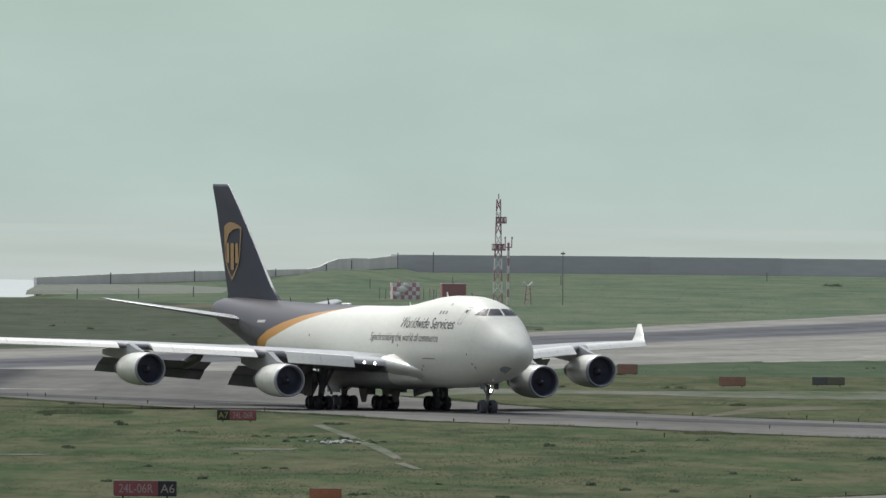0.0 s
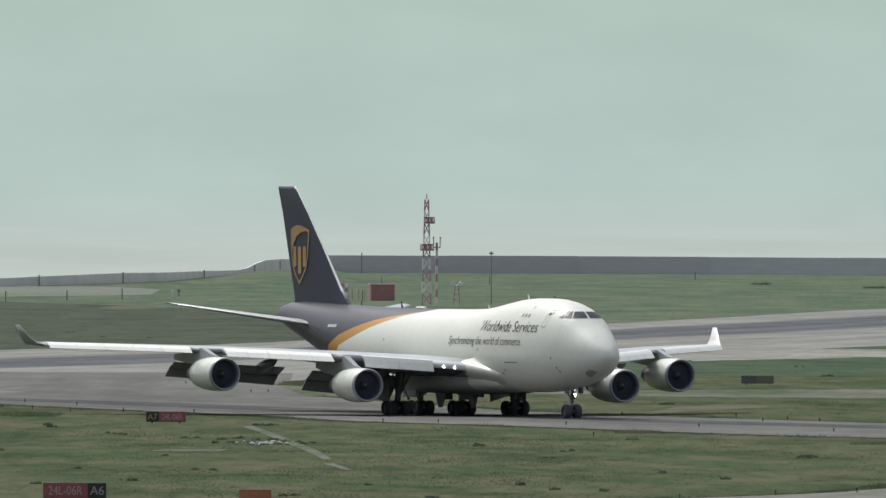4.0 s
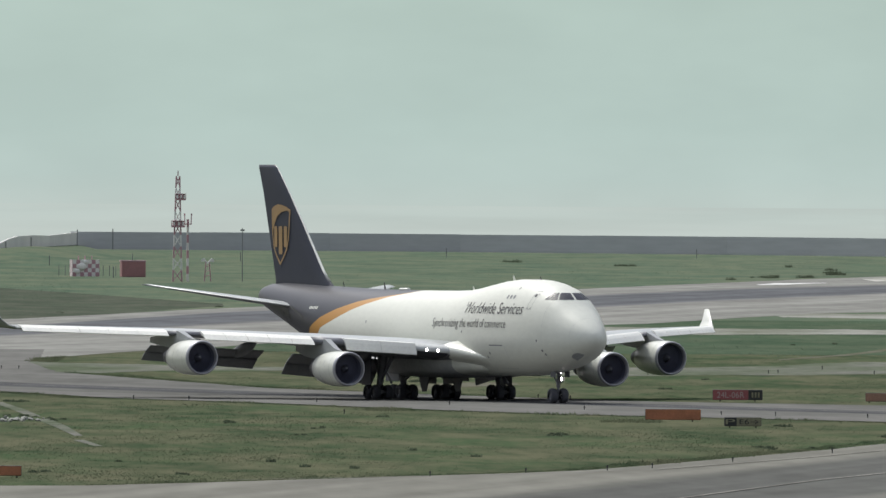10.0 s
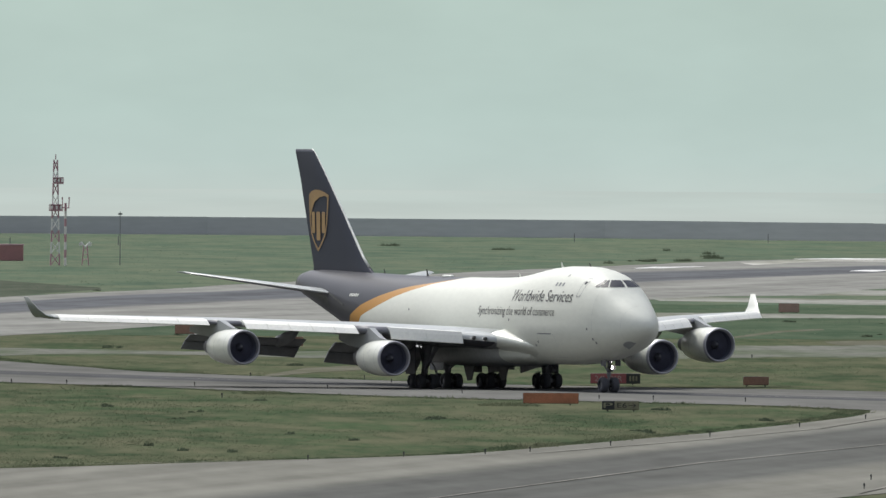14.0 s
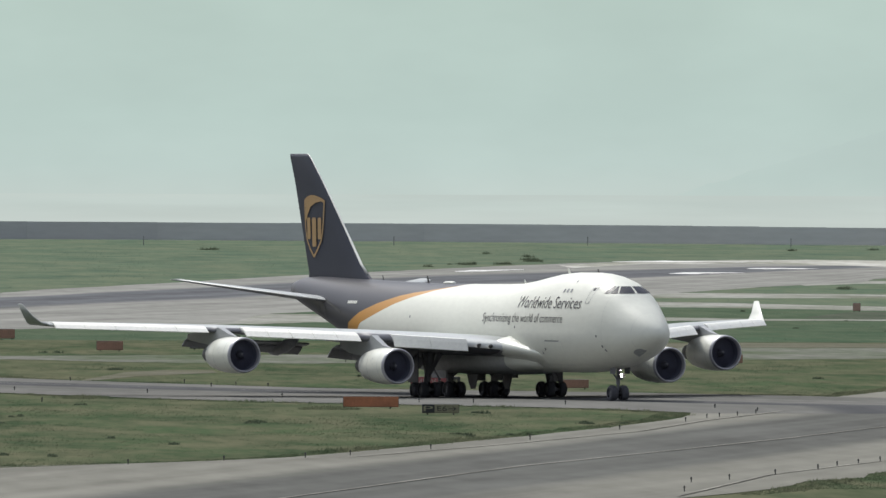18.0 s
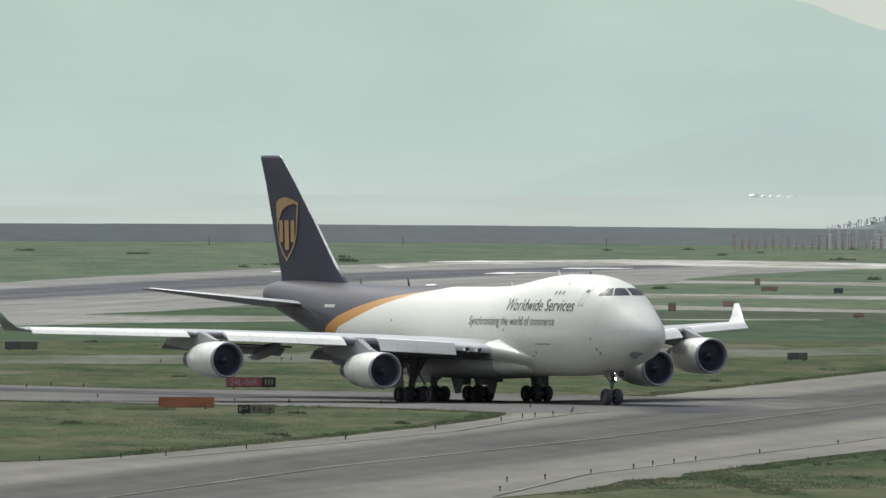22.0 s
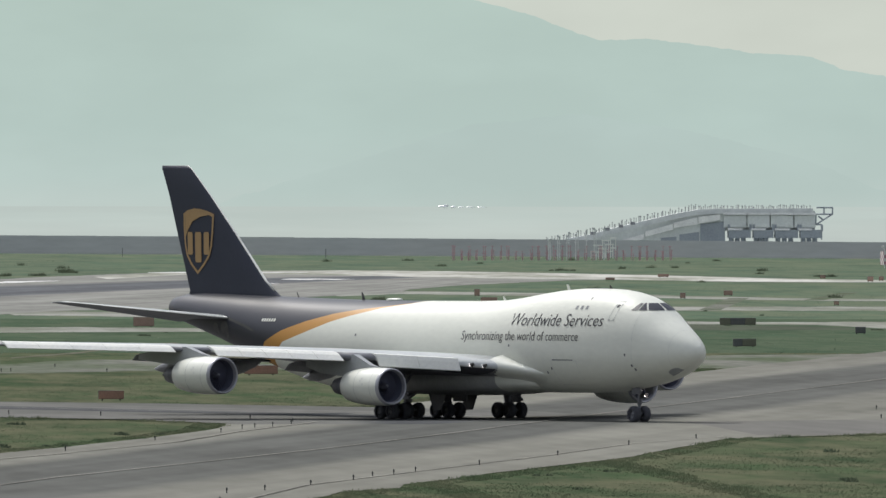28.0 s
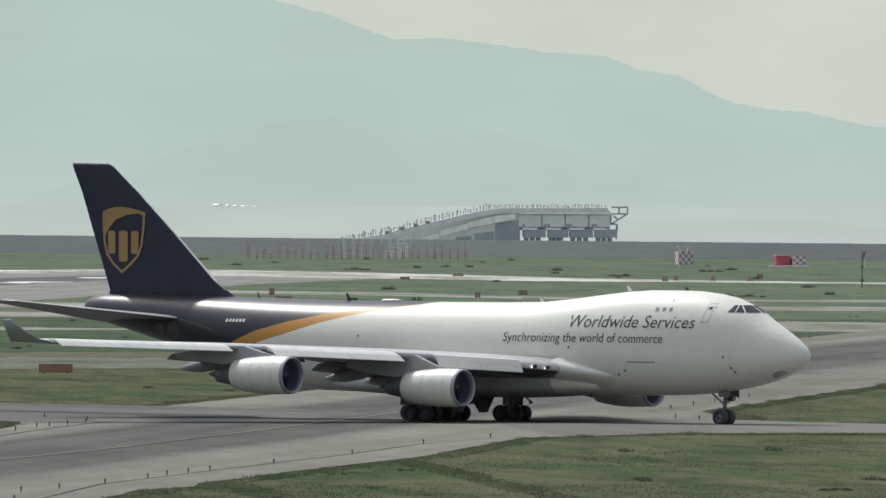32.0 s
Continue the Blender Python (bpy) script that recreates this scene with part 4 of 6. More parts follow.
def build_wing(side):
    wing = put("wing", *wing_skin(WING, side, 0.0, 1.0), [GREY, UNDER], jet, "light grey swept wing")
    # lower faces are coloured darker to imitate the shaded underside
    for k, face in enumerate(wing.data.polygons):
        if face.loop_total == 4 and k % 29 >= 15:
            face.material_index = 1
    # leading-edge flaps: flat panels swung out ahead of and below the edge
    for y0, y1, drop, ahead in ((6.4, 10.7, 0.86, 0.42), (12.8, 19.7, 0.60, 0.98), (21.9, 31.2, 0.42, 0.75)):
        n = 2 if y0 < 7 else 5
        for k in range(n):
            rings = []
            for y in (y0 + (y1 - y0) * k / n + 0.012, y0 + (y1 - y0) * (k + 1) / n - 0.012):
                le, ch, z = wing_at(y)[:3]
                base = Vector((le + GX - 0.12, side * y, z + 0.2 * ch * 0.11 + 0.10))
                rings.append([tuple(base + Vector(q)) for q in ((-0.55, 0, 0.10), (0, 0, 0.04), (ahead * 0.45, 0, -drop * 0.30), (ahead, 0, -drop), (ahead - 0.05, 0, -drop - 0.05), (ahead * 0.35, 0, -drop * 0.45), (-0.05, 0, -0.12), (-0.55, 0, 0.0))])
            put("leading_edge_flap", *loft(rings), SLAT, wing, "pale leading-edge flap panel", smooth=False)
    # dark skins over the edge stand for shade in the pylon notches
    for y0, y1 in ((10.75, 12.75), (19.75, 21.85)):
        put("notch_shade", *wing_skin([(y, wing_at(y)[0] + 0.03, *wing_at(y)[1:]) for y in (y0, y1)], side, 0.0, 0.05, 0.06, 8), UNDER, wing, "dark gap in the leading edge at the pylon")
    # winglet
    w = []
    for k, (y, le, ch, z) in enumerate(((31.45, -46.8, 3.9, 5.70), (31.75, -47.6, 2.9, 5.88), (32.05, -48.6, 1.95, 6.4), (32.4, -49.9, 0.9, 7.35))):
        t = 0.09
        out = Vector((0, -math.sin(radians(66)) * side, math.cos(radians(66)))) if k > 1 else Vector((0, -0.35 * side, 0.93))
        if k == 0:
            out = Vector((0, 0, 1))
        ring = []
        for u, v in airfoil(14, t):
            ring.append(tuple(Vector((le - u * ch + GX, side * y, z)) + out * (v * ch)))
        w.append(ring)
    put("winglet", *loft(w), TIP if side < 0 else WHITE, wing, "swept-up grey winglet")
    # trailing-edge flaps: two panels each, hinged at the wing's rear
    for y0, y1 in ((4.2, 11.0), (13.0, 21.0)):
        le0, c0, z0 = wing_at(y0)[:3]
        le1, c1, z1 = wing_at(y1)[:3]
        ob = tagged(new("flap"))
        ob.parent = jet
        mid = Vector(((le0 - c0 * 0.80 + le1 - c1 * 0.80) / 2 + GX, side * (y0 + y1) / 2, (z0 + z1) / 2 - 0.42))
        for k, (f0, f1, drop) in enumerate(((0.00, 0.64, 0.0), (0.62, 1.0, 0.10))):
            rings = []
            for j in range(5):
                y = y0 + (y1 - y0) * j / 4
                le, ch, z = wing_at(y)[:3]
                hx = le - ch * 0.80 + GX
                fc = 0.12 * ch + 0.95     # flap chord
                ring = [(hx - u * (f1 - f0) * fc - f0 * fc - mid.x, side * y - mid.y, z - 0.42 - mid.z + v * fc * 0.7 - drop * fc * (1 + 2.2 * u) + 0.08 * fc * (k == 1)) for u, v in airfoil(8, 0.14)]
                rings.append(ring)
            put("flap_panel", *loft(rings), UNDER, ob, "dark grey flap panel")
        ob.matrix_basis = Matrix.Translation(mid)
        FLAPS.append((ob, mid, side, math.degrees(math.atan2(-side * ((le1 - c1 * 0.8) - (le0 - c0 * 0.8)), y1 - y0))))
    # flap track fairings
    for y in (6.6, 9.2, 14.6, 18.4):
        le, ch, z = wing_at(y)[:3]
        x = le - ch * 0.62 + GX
        rings = []
        for dx, dz, r in ((0.4, -0.35, 0.05), (-0.4, -0.55, 0.22), (-2.0, -0.85, 0.36), (-3.6, -1.15, 0.33), (-4.8, -1.3, 0.2), (-5.6, -1.35, 0.04)):
            rings.append([(x + dx, side * y + r * math.cos(a), z + dz + r * 1.5 * math.sin(a)) for a in [2 * math.pi * q / 12 for q in range(12)]])
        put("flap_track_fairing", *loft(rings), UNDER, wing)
    return wing


for s in (-1, 1):
    build_wing(s)
    engine(s * 11.8, -23.1, 2.60)
    engine(s * 21.0, -32.1, 3.42)

# wing-body fairing
rings = []
for x, w, zb, zt in ((-18.0, 2.2, 2.5, 3.3), (-19.6, 2.9, 2.25, 4.2), (-21.4, 3.5, 2.08, 4.6), (-23.4, 3.9, 1.95, 4.7), (-26, 3.9, 1.85, 4.4), (-33, 3.8, 1.85, 4.0), (-38, 3.5, 1.95, 3.8), (-41, 2.9, 2.1, 3.6), (-43, 2.0, 2.3, 3.2)):
    c, hh = (zb + zt) / 2, (zt - zb) / 2
    rings.append([(x + GX, w * math.copysign(abs(math.cos(a)) ** 0.6, math.cos(a)), c + hh * math.copysign(abs(math.sin(a)) ** 0.7, math.sin(a))) for a in [2 * math.pi * q / 28 for q in range(28)]])
belly = put("belly_fairing", *loft(rings), [WHITE, BELLY], jet, "grey belly fairing with a white front")
# rear faces are greyed to suggest the wing's shade on the belly
for k, face in enumerate(belly.data.polygons):
    if face.loop_total == 4 and k // 28 >= 2:
        face.material_index = 1
for side in (-1, 1):      # the wing's edge runs forward along the body as a pointed fillet
    rings = []
    for k in range(9):
        t = k / 7
        x, out = -15.9 - 4.25 * t, 1.48 * t ** 1.25
        ze, zt, zb = 3.45 + 0.55 * t, 3.6 + 1.2 * t, 2.75 - 0.5 * t
        ring = []
        for j in range(17):
            z = zb + (zt - zb) * j / 16
            bulge = math.sin(math.pi / 2 * (z - zb) / (ze - zb)) ** 2.4 if z < ze else math.cos(math.pi / 2 * (z - ze) / (zt - ze)) ** 0.6
            ring.append((x + GX, side * (half_width(x, z) - 0.04 + out * bulge), z))
        rings.append(ring)
    put("root_fillet", *loft(rings, closed=False, caps=False), WHITE, jet, "white fillet at the wing root")

# tail
FIN = [(8.6, -53.2, 13.35, 0.06), (9.2, -54.2, 12.25, 0.07), (9.6, -54.9, 11.45, 0.07), (10.4, -56.1, 10.55, 0.072), (14.0, -60.1, 7.92, 0.072), (17.0, -63.6, 5.55, 0.072), (19.0, -66.1, 4.0, 0.07), (19.25, -66.6, 3.5, 0.05)]
rings = [[(le - u * ch + GX, v * ch, z) for u, v in [(p, q - 0.02 * math.sin(math.pi * p)) for p, q in airfoil(14, tc)]] for z, le, ch, tc in FIN]
fin = put("fin", *loft(rings), BROWN, jet, "glossy dark brown tail fin")
# pale edge strip, its whiteness imitating the glint along the fin
rings = [[(le + 0.03 - u * ch + GX, v * ch * 1.06, z) for u, v in [(p, q - 0.02 * math.sin(math.pi * p)) for p, q in airfoil(8, tc, 0, 0.014)]] for z, le, ch, tc in FIN[2:]]
put("leading_edge", *loft(rings), SLAT, fin, "pale worn leading edge")
STAB = [(1.0, -56.6, 9.8, 7.3, 0.05, 0), (2.4, -57.9, 8.8, 7.5, 0.05, 0), (10.9, -66.6, 2.75, 8.82, 0.05, 0), (11.05, -67.2, 2.1, 8.84, 0.04, 0)]
TRIM = []
for s in (-1, 1):
    st = put("tailplane", *wing_skin(STAB, s), [GREY, HOT_AND_SHADE], jet, "grey horizontal tailplane")
    # dark engine metal on the lower faces imitates shade under the tailplane
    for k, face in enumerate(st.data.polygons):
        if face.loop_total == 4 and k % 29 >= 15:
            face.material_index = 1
    TRIM.append(st)
    # the same whitened strip gives the tailplane its bright edge line
    put("leading_edge", *wing_skin([(y, le + 0.04, c, z, t, w) for y, le, c, z, t, w in STAB[1:3]], s, 0, 0.008, 0.06, 8), SLAT, st, "pale worn leading edge")


# ---- landing gear ----
def wheel_mesh(r=0.62, w=0.58):
    return lathe([(-w / 2 + 0.02, r * 0.55), (-w / 2, r * 0.62), (-w / 2 + 0.02, r * 0.86), (-w * 0.3, r * 0.97), (0, r), (w * 0.3, r * 0.97), (w / 2 - 0.02, r * 0.86), (w / 2, r * 0.62), (w / 2 - 0.02, r * 0.55)], 28)


WHEELS = []


def turn_y(vf):
    return [(v[1], v[0], v[2]) for v in vf[0]], [tuple(reversed(f)) for f in vf[1]]


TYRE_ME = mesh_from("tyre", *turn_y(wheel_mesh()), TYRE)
HUB_ME = mesh_from("hub", *turn_y(lathe([(-0.16, 0.01), (-0.17, 0.12), (-0.12, 0.15), (-0.11, 0.30), (-0.2, 0.36), (0.2, 0.36), (0.11, 0.30), (0.12, 0.15), (0.17, 0.12), (0.16, 0.01)], 20)), STRUT)


def wheel(x, y, parent):
    t = new("wheel", TYRE_ME)
    t.parent = parent
    t["label"] = "black tyre on a grey hub"
    t.matrix_basis = Matrix.Translation((x + GX, y, 0.62))
    h = new("hub", HUB_ME)
    h.parent = t
    WHEELS.append((t, x, y))


def truck(x, y, top, lean):
    bm = bmesh.new()
    for dx in (-0.74, 0.74):
        rod(bm, (x + dx + GX, y - 0.62, 0.62), (x + dx + GX, y + 0.62, 0.62), 0.10)
    rod(bm, (x - 0.85 + GX, y, 0.64), (x + 0.85 + GX, y, 0.64), 0.17, 10)
    rod(bm, (x + GX, y, 0.6), (x + GX, y + lean * 0.4, 1.5), 0.14, 12)
    rod(bm, (x + GX, y + lean * 0.3, 1.25), (x + GX, y + lean, top), 0.26, 12, 0.36)
    rod(bm, (x + 0.1 + GX, y + lean * 0.4, 1.5), (x + 1.9 + GX, y + lean, top - 0.1), 0.11)
    rod(bm, (x - 0.1 + GX, y + lean * 0.35, 1.45), (x - 1.6 + GX, y + lean * 0.8, top - 0.1), 0.08)
    rod(bm, (x + 0.28 + GX, y, 0.75), (x + 0.45 + GX, y, 1.15), 0.06)
    rod(bm, (x + 0.45 + GX, y, 1.15), (x + 0.2 + GX, y, 1.6), 0.06)
    g = part("gear_leg", bm, STRUT, jet, "grey four-wheel main gear leg", smooth=False)
    inward = y - 1.1 if y > 0 else y + 1.1
    for kind, a, b, r in (
            ("brake_rod", (x - 0.7, y - 0.3, 0.95), (x + 0.1, y - 0.15 + lean * 0.3, 1.3), 0.05),
            ("brake_rod", (x - 0.7, y + 0.3, 0.95), (x + 0.1, y + 0.15 + lean * 0.3, 1.3), 0.05),
            ("side_brace", (x, y + lean * 0.4, 1.55), (x + 0.25, inward, top - 0.05), 0.10),
            ("drag_brace", (x - 0.25, y + lean * 0.5, 1.9), (x - 0.9, y + lean, top), 0.17),
            ("actuator", (x + 0.3, y + lean * 0.4, 1.35), (x + 0.22, y + lean * 0.6, 2.1), 0.12)):
        bm = bmesh.new()
        rod(bm, (a[0] + GX, a[1], a[2]), (b[0] + GX, b[1], b[2]), r)
        part(kind, bm, STRUT, g)
    for dx in (-0.74, 0.74):
        for dy in (-0.52, 0.52):
            wheel(x + dx, y + dy, jet)
    return g


for s in (-1, 1):
    g = truck(-31.85, s * 5.5, 3.6, -s * 0.5)
    bm = bmesh.new()
    box(bm, (-32.4 + GX, s * 6.3, 2.5), (1.9, 0.08, 2.6), 0, 0.02)
    part("gear_door", bm, DARK, g)
    bm = bmesh.new()
    rod(bm, (-30.9 + GX, s * 5.2, 2.3), (-29.85 + GX, s * 5.2, 1.5), 0.06)
    box(bm, (-29.85 + GX, s * 5.2, 1.45), (0.26, 0.16, 0.22), 0, 0.04)
    part("door_arm", bm, STRUT, g, "thin forward door arm")
    g = truck(-34.9, s * 1.92, 2.4, 0.0)
    bm = bmesh.new()
    box(bm, (-34.4 + GX, s * 3.1, 1.85), (2.8, 0.08, 0.7), 0, 0.02)
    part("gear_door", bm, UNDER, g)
    bm = bmesh.new()
    box(bm, (-31.7 + GX, s * 0.75, 1.75), (1.8, 0.08, 0.85), 0, 0.02)
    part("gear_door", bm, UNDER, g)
for s in (-1, 1):      # long keel doors hanging between the trucks
    v = [(x + GX, s * y, z) for y in (1.46, 1.53) for x, z in ((-30.3, 2.2), (-32.8, 2.2), (-32.3, 1.2), (-31.9, 0.66), (-31.1, 0.7))]
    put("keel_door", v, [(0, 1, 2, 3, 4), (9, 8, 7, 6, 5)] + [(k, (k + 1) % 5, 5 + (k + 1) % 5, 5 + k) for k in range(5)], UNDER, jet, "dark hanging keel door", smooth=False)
bm = bmesh.new()
rod(bm, (-7.78 + GX, -0.5, 0.62), (-7.78 + GX, 0.5, 0.62), 0.09)
rod(bm, (-7.78 + GX, 0, 0.6), (-7.72 + GX, 0, 1.6), 0.10, 12)
rod(bm, (-7.74 + GX, 0, 1.3), (-7.6 + GX, 0, 2.8), 0.16, 12)
rod(bm, (-7.7 + GX, 0, 1.5), (-9.2 + GX, 0, 2.6), 0.07)
rod(bm, (-7.5 + GX, -0.28, 1.75), (-7.5 + GX, 0.28, 1.75), 0.07)
nose_leg = part("nose_gear_leg", bm, STRUT, jet, "grey nose gear leg with twin wheels")
for s in (-1, 1):
    wheel(-7.78, s * 0.46, jet)
    bm = bmesh.new()
    box(bm, (-7.35 + GX, s * 0.62, 2.38), (1.0, 0.05, 0.5), 0, 0.015)
    part("gear_door", bm, UNDER, nose_leg)
    at = (-6.84 + GX, 0.0, 2.0) if s > 0 else (-7.16 + GX, 0.0, 2.42)
    r = 0.19 if s > 0 else 0.05      # a large lamp and a small one above it
    tube = put("taxi_lamp", *moved(lathe([(0.0, r), (-2.74 * r, r), (-2.78 * r, 0.02)], 18), at), POST, nose_leg, "deep dark taxi lamp housing")
    put("lens", *moved(lathe([(-2.53 * r, 0.98 * r), (-2.47 * r, 0.5 * r), (-2.45 * r, 0.001)], 18), at), LAMP, tube, "lit lens")


# ---- markings and fittings on the fuselage ----
def on_skin(x, z, side=-1, proud=0.025):
    return (x + GX, side * (half_width(x, z) + proud), z)


def skin_patch(name, x0, x1, z0, z1, material, shear=0.0, nx=3, nz=3, label="", proud=0.025):
    """A thin plate that follows the starboard skin."""
    v, f = [], []
    for j in range(nz + 1):
        for i in range(nx + 1):
            z = z0 + (z1 - z0) * j / nz
            x = x0 + (x1 - x0) * i / nx + shear * (z - z0)
            v.append(on_skin(x, z, -1, proud))
    for j in range(nz):
        for i in range(nx):
            a = j * (nx + 1) + i
            f.append((a, a + 1, a + nx + 2, a + nx + 1))
    return put(name, v, f, material, jet, label)


def skin_text(text, x0, x1, z0, z1, slant):
    cu = bpy.data.curves.new("lettering", "FONT")
    cu.body, cu.shear, cu.resolution_u, cu.offset = text, slant, 3, -0.004
    tmp = bpy.data.objects.new("lettering", cu)
    scene.collection.objects.link(tmp)
    me = bpy.data.meshes.new_from_object(tmp.evaluated_get(bpy.context.evaluated_depsgraph_get()))
    bpy.data.objects.remove(tmp)
    co = np.zeros(len(me.vertices) * 3)
    me.vertices.foreach_get("co", co)
    co = co.reshape(-1, 3)
    lo, hi = co.min(0), co.max(0)
    out = [on_skin(x0 + (a - lo[0]) / (hi[0] - lo[0]) * (x1 - x0), z0 + (b - lo[1]) / (hi[1] - lo[1]) * (z1 - z0), -1, 0.03) for a, b, c in co]
    me.vertices.foreach_set("co", np.array(out).ravel())
    me.materials.clear()
    me.materials.append(LETTER)
    me.update()
    # one part a letter
    link = list(range(len(me.vertices)))

    def root(a):
        while link[a] != a:
            link[a] = link[link[a]]
            a = link[a]
        return a

    for poly in me.polygons:
        for a in poly.vertices:
            link[root(a)] = root(poly.vertices[0])
    piece = {}
    for poly in me.polygons:
        piece.setdefault(root(poly.vertices[0]), []).append(tuple(poly.vertices))
    groups = []
    for fs in piece.values():
        xs = [co[a][0] for face in fs for a in face]
        groups.append([min(xs), max(xs), fs])
    groups.sort(key=lambda g: -(g[1] - g[0]))
    done = []
    for g in groups:      # the dot of an i stays with its stem
        for d in done:
            if g[1] - g[0] < 0.16 and d[1] - d[0] < 0.3 and min(g[1], d[1]) - max(g[0], d[0]) > -0.05:
                d[2] = d[2] + g[2]
                break
        else:
            done.append(g)
    for d in sorted(done, key=lambda q: q[0]):
        ids = sorted({a for face in d[2] for a in face})
        at = {a: k for k, a in enumerate(ids)}
        put("letter", [out[a] for a in ids], [tuple(at[a] for a in face) for face in d[2]], LETTER, jet, smooth=False)


skin_text("Worldwide Services", -20.2, -8.45, 7.2, 8.13, 0.18)
skin_text("Synchronizing the world of commerce", -26.15, -11.2, 5.86, 6.77, 0.05)
for k in range(6):
    skin_patch("registration_bar", -53.0 + 0.33 * k, -52.78 + 0.33 * k, 7.28, 7.51, WHITE, 0.12, 1, 2)
BLANK = mat("blanked_window", (0.24, 0.25, 0.25), 0.3, 0, 0.3, 2.0, 0, fine=0.05)
for k in range(3):
    skin_patch("cabin_window", -12.35 + 0.62 * k, -12.05 + 0.62 * k, 8.46, 8.74, BLANK, 0, 2, 2, "small greyed cabin window")
# door and hatch outlines


def outline(name, x0, x1, z0, z1, w=0.05, shear=0.0, paint=None):
    frame_parts = ((x0, x1, z0, z0 + w), (x0, x1, z1 - w, z1), (x0, x0 + w, z0, z1), (x1 - w, x1, z0, z1))
    for a, b, c, d in frame_parts:
        skin_patch(name, a + shear * (c - z0), b + shear * (c - z0), c, d, paint or SEAM, shear, 2, 4, proud=0.012)


outline("upper_deck_door", -8.0, -7.38, 7.62, 9.1, 0.05, 0.14)
skin_patch("door_window", -7.66, -7.42, 8.62, 8.84, GLASS, 0, 1, 1)
for x, z in ((-7.86, 8.72), (-7.34, 8.78), (-7.98, 7.66), (-7.5, 7.66)):
    skin_patch("door_hinge", x, x + 0.16, z, z + 0.12, SEAM_DARK, 0, 1, 1, "small grey door hinge")
outline("cargo_door", -14.7, -11.5, 2.75, 4.62, 0.04, 0.0, FAINT_SEAM)
skin_patch("door_seam", -14.5, -11.9, 4.62, 4.68, DARK, 0, 6, 1, "dark upper seam of the cargo door", 0.016)
for x, z in ((-14.9, 3.9), (-15.6, 3.6), (-5.9, 5.0), (-5.4, 4.2), (-5.2, 3.9), (-20.0, 5.6), (-40.0, 6.25), (-11.2, 9.2)):
    skin_patch("vent", x, x + 0.15, z, z + 0.18, DARK, 0, 1, 1)
# the seam of the lifting nose, and the paler radome
for xa, xb, m, nm in ((-5.15, -5.18, FAINT_SEAM, "nose_door_seam"), (-1.85, -1.87, FAINT_SEAM, "radome_seam")):
    r0, r1 = [], []
    for x, dst in ((xa, r0), (xb, r1)):
        for q in body_ring(x, 48):
            dst.append((q[0], q[1] * 1.006, station(x)[2] + (q[2] - station(x)[2]) * 1.006))
    put(nm, *loft([r0, r1], caps=False), m, jet)


# the dark patch low on the nose
v, f = [], []
for i in range(11):
    x = -2.75 + 1.25 * i / 10
    zb, tall = station(x)[0], 0.30 * math.sqrt(max(0.0, 1 - (i / 5 - 1) ** 2)) + 0.01
    for j in range(4):
        v.append(on_skin(x, zb + 0.05 + tall * j / 3, -1, 0.02))
for i in range(10):
    for j in range(3):
        f.append((i * 4 + j, i * 4 + j + 1, (i + 1) * 4 + j + 1, (i + 1) * 4 + j))
put("nose_patch", v, f, PYLON, jet, "grey patch under the radome")
# plates and the trim slot at the tailplane root
PLATE = mat("worn_tail_plate", (0.075, 0.075, 0.08), 0.4, 0.4, 0.6, 1.5, 0, (0.04, 0.04, 0.045), fine=0.15)
for s in (-1, 1):
    for cx0, cz0, r in ((-58.3, 6.62, 0.62), (-59.7, 6.70, 0.42)):
        ring = [(cx0 + r * math.cos(2 * math.pi * k / 20), cz0 + r * 1.05 * math.sin(2 * math.pi * k / 20)) for k in range(20)]
        v = [on_skin(cx0, cz0, s, 0.03)] + [on_skin(x, z, s, 0.025) for x, z in ring]
        put("tail_plate", v, [(0, k + 1, (k + 1) % 20 + 1) for k in range(20)], PLATE, jet, "worn grey plate below the tailplane")
    slot = [(-53.9, 6.55), (-55.4, 6.95), (-57.2, 7.35), (-58.6, 7.6)]
    v = [on_skin(x, z + dz, s, 0.02) for dz in (-0.09, 0.09) for x, z in slot]
    put("trim_slot", v, [(k, k + 1, k + 5, k + 4) for k in range(3)], POST, jet, "dark tailplane trim slot")


# flight deck windows: panes laid round the nose between two heights
def contour(z, aft, n=60):
    front = aft
    while half_width(front, z) > 0.0 and front < 0:
        front += 0.01
    pts = [(aft + (front - aft) * math.sin(math.pi / 2 * k / n), 0) for k in range(n + 1)]
    pts = [(x, half_width(x, z)) for x, _ in pts]
    d = [0.0]
    for a, c in zip(pts, pts[1:]):
        d.append(d[-1] + math.hypot(a[0] - c[0], a[1] - c[1]))
    return pts, d


def pane(side, low, high):
    """low, high: the pane's two ends along its lower and upper edge, as shares of the way round the nose."""
    rows = []
    for j in range(4):
        z = 8.42 + 0.54 * j / 3
        pts, d = contour(z, -6.15)
        row = []
        for i in range(6):
            e0, e1 = low[0] + (high[0] - low[0]) * j / 3, low[1] + (high[1] - low[1]) * j / 3
            s = min(max((e0 + (e1 - e0) * i / 5) * d[-1], 0), d[-1])
            x = float(np.interp(s, d, [q[0] for q in pts])) + 0.02
            y = float(np.interp(s, d, [q[1] for q in pts])) + 0.015
            row.append((x + GX, side * y, z + 0.012))
        rows.append(row)
    v = [q for r in rows for q in r]
    f = [(j * 6 + i, j * 6 + i + 1, j * 6 + i + 7, j * 6 + i + 6) for j in range(3) for i in range(5)]
    put("flight_deck_window", v, f, GLASS, jet, "dark flight deck window pane")


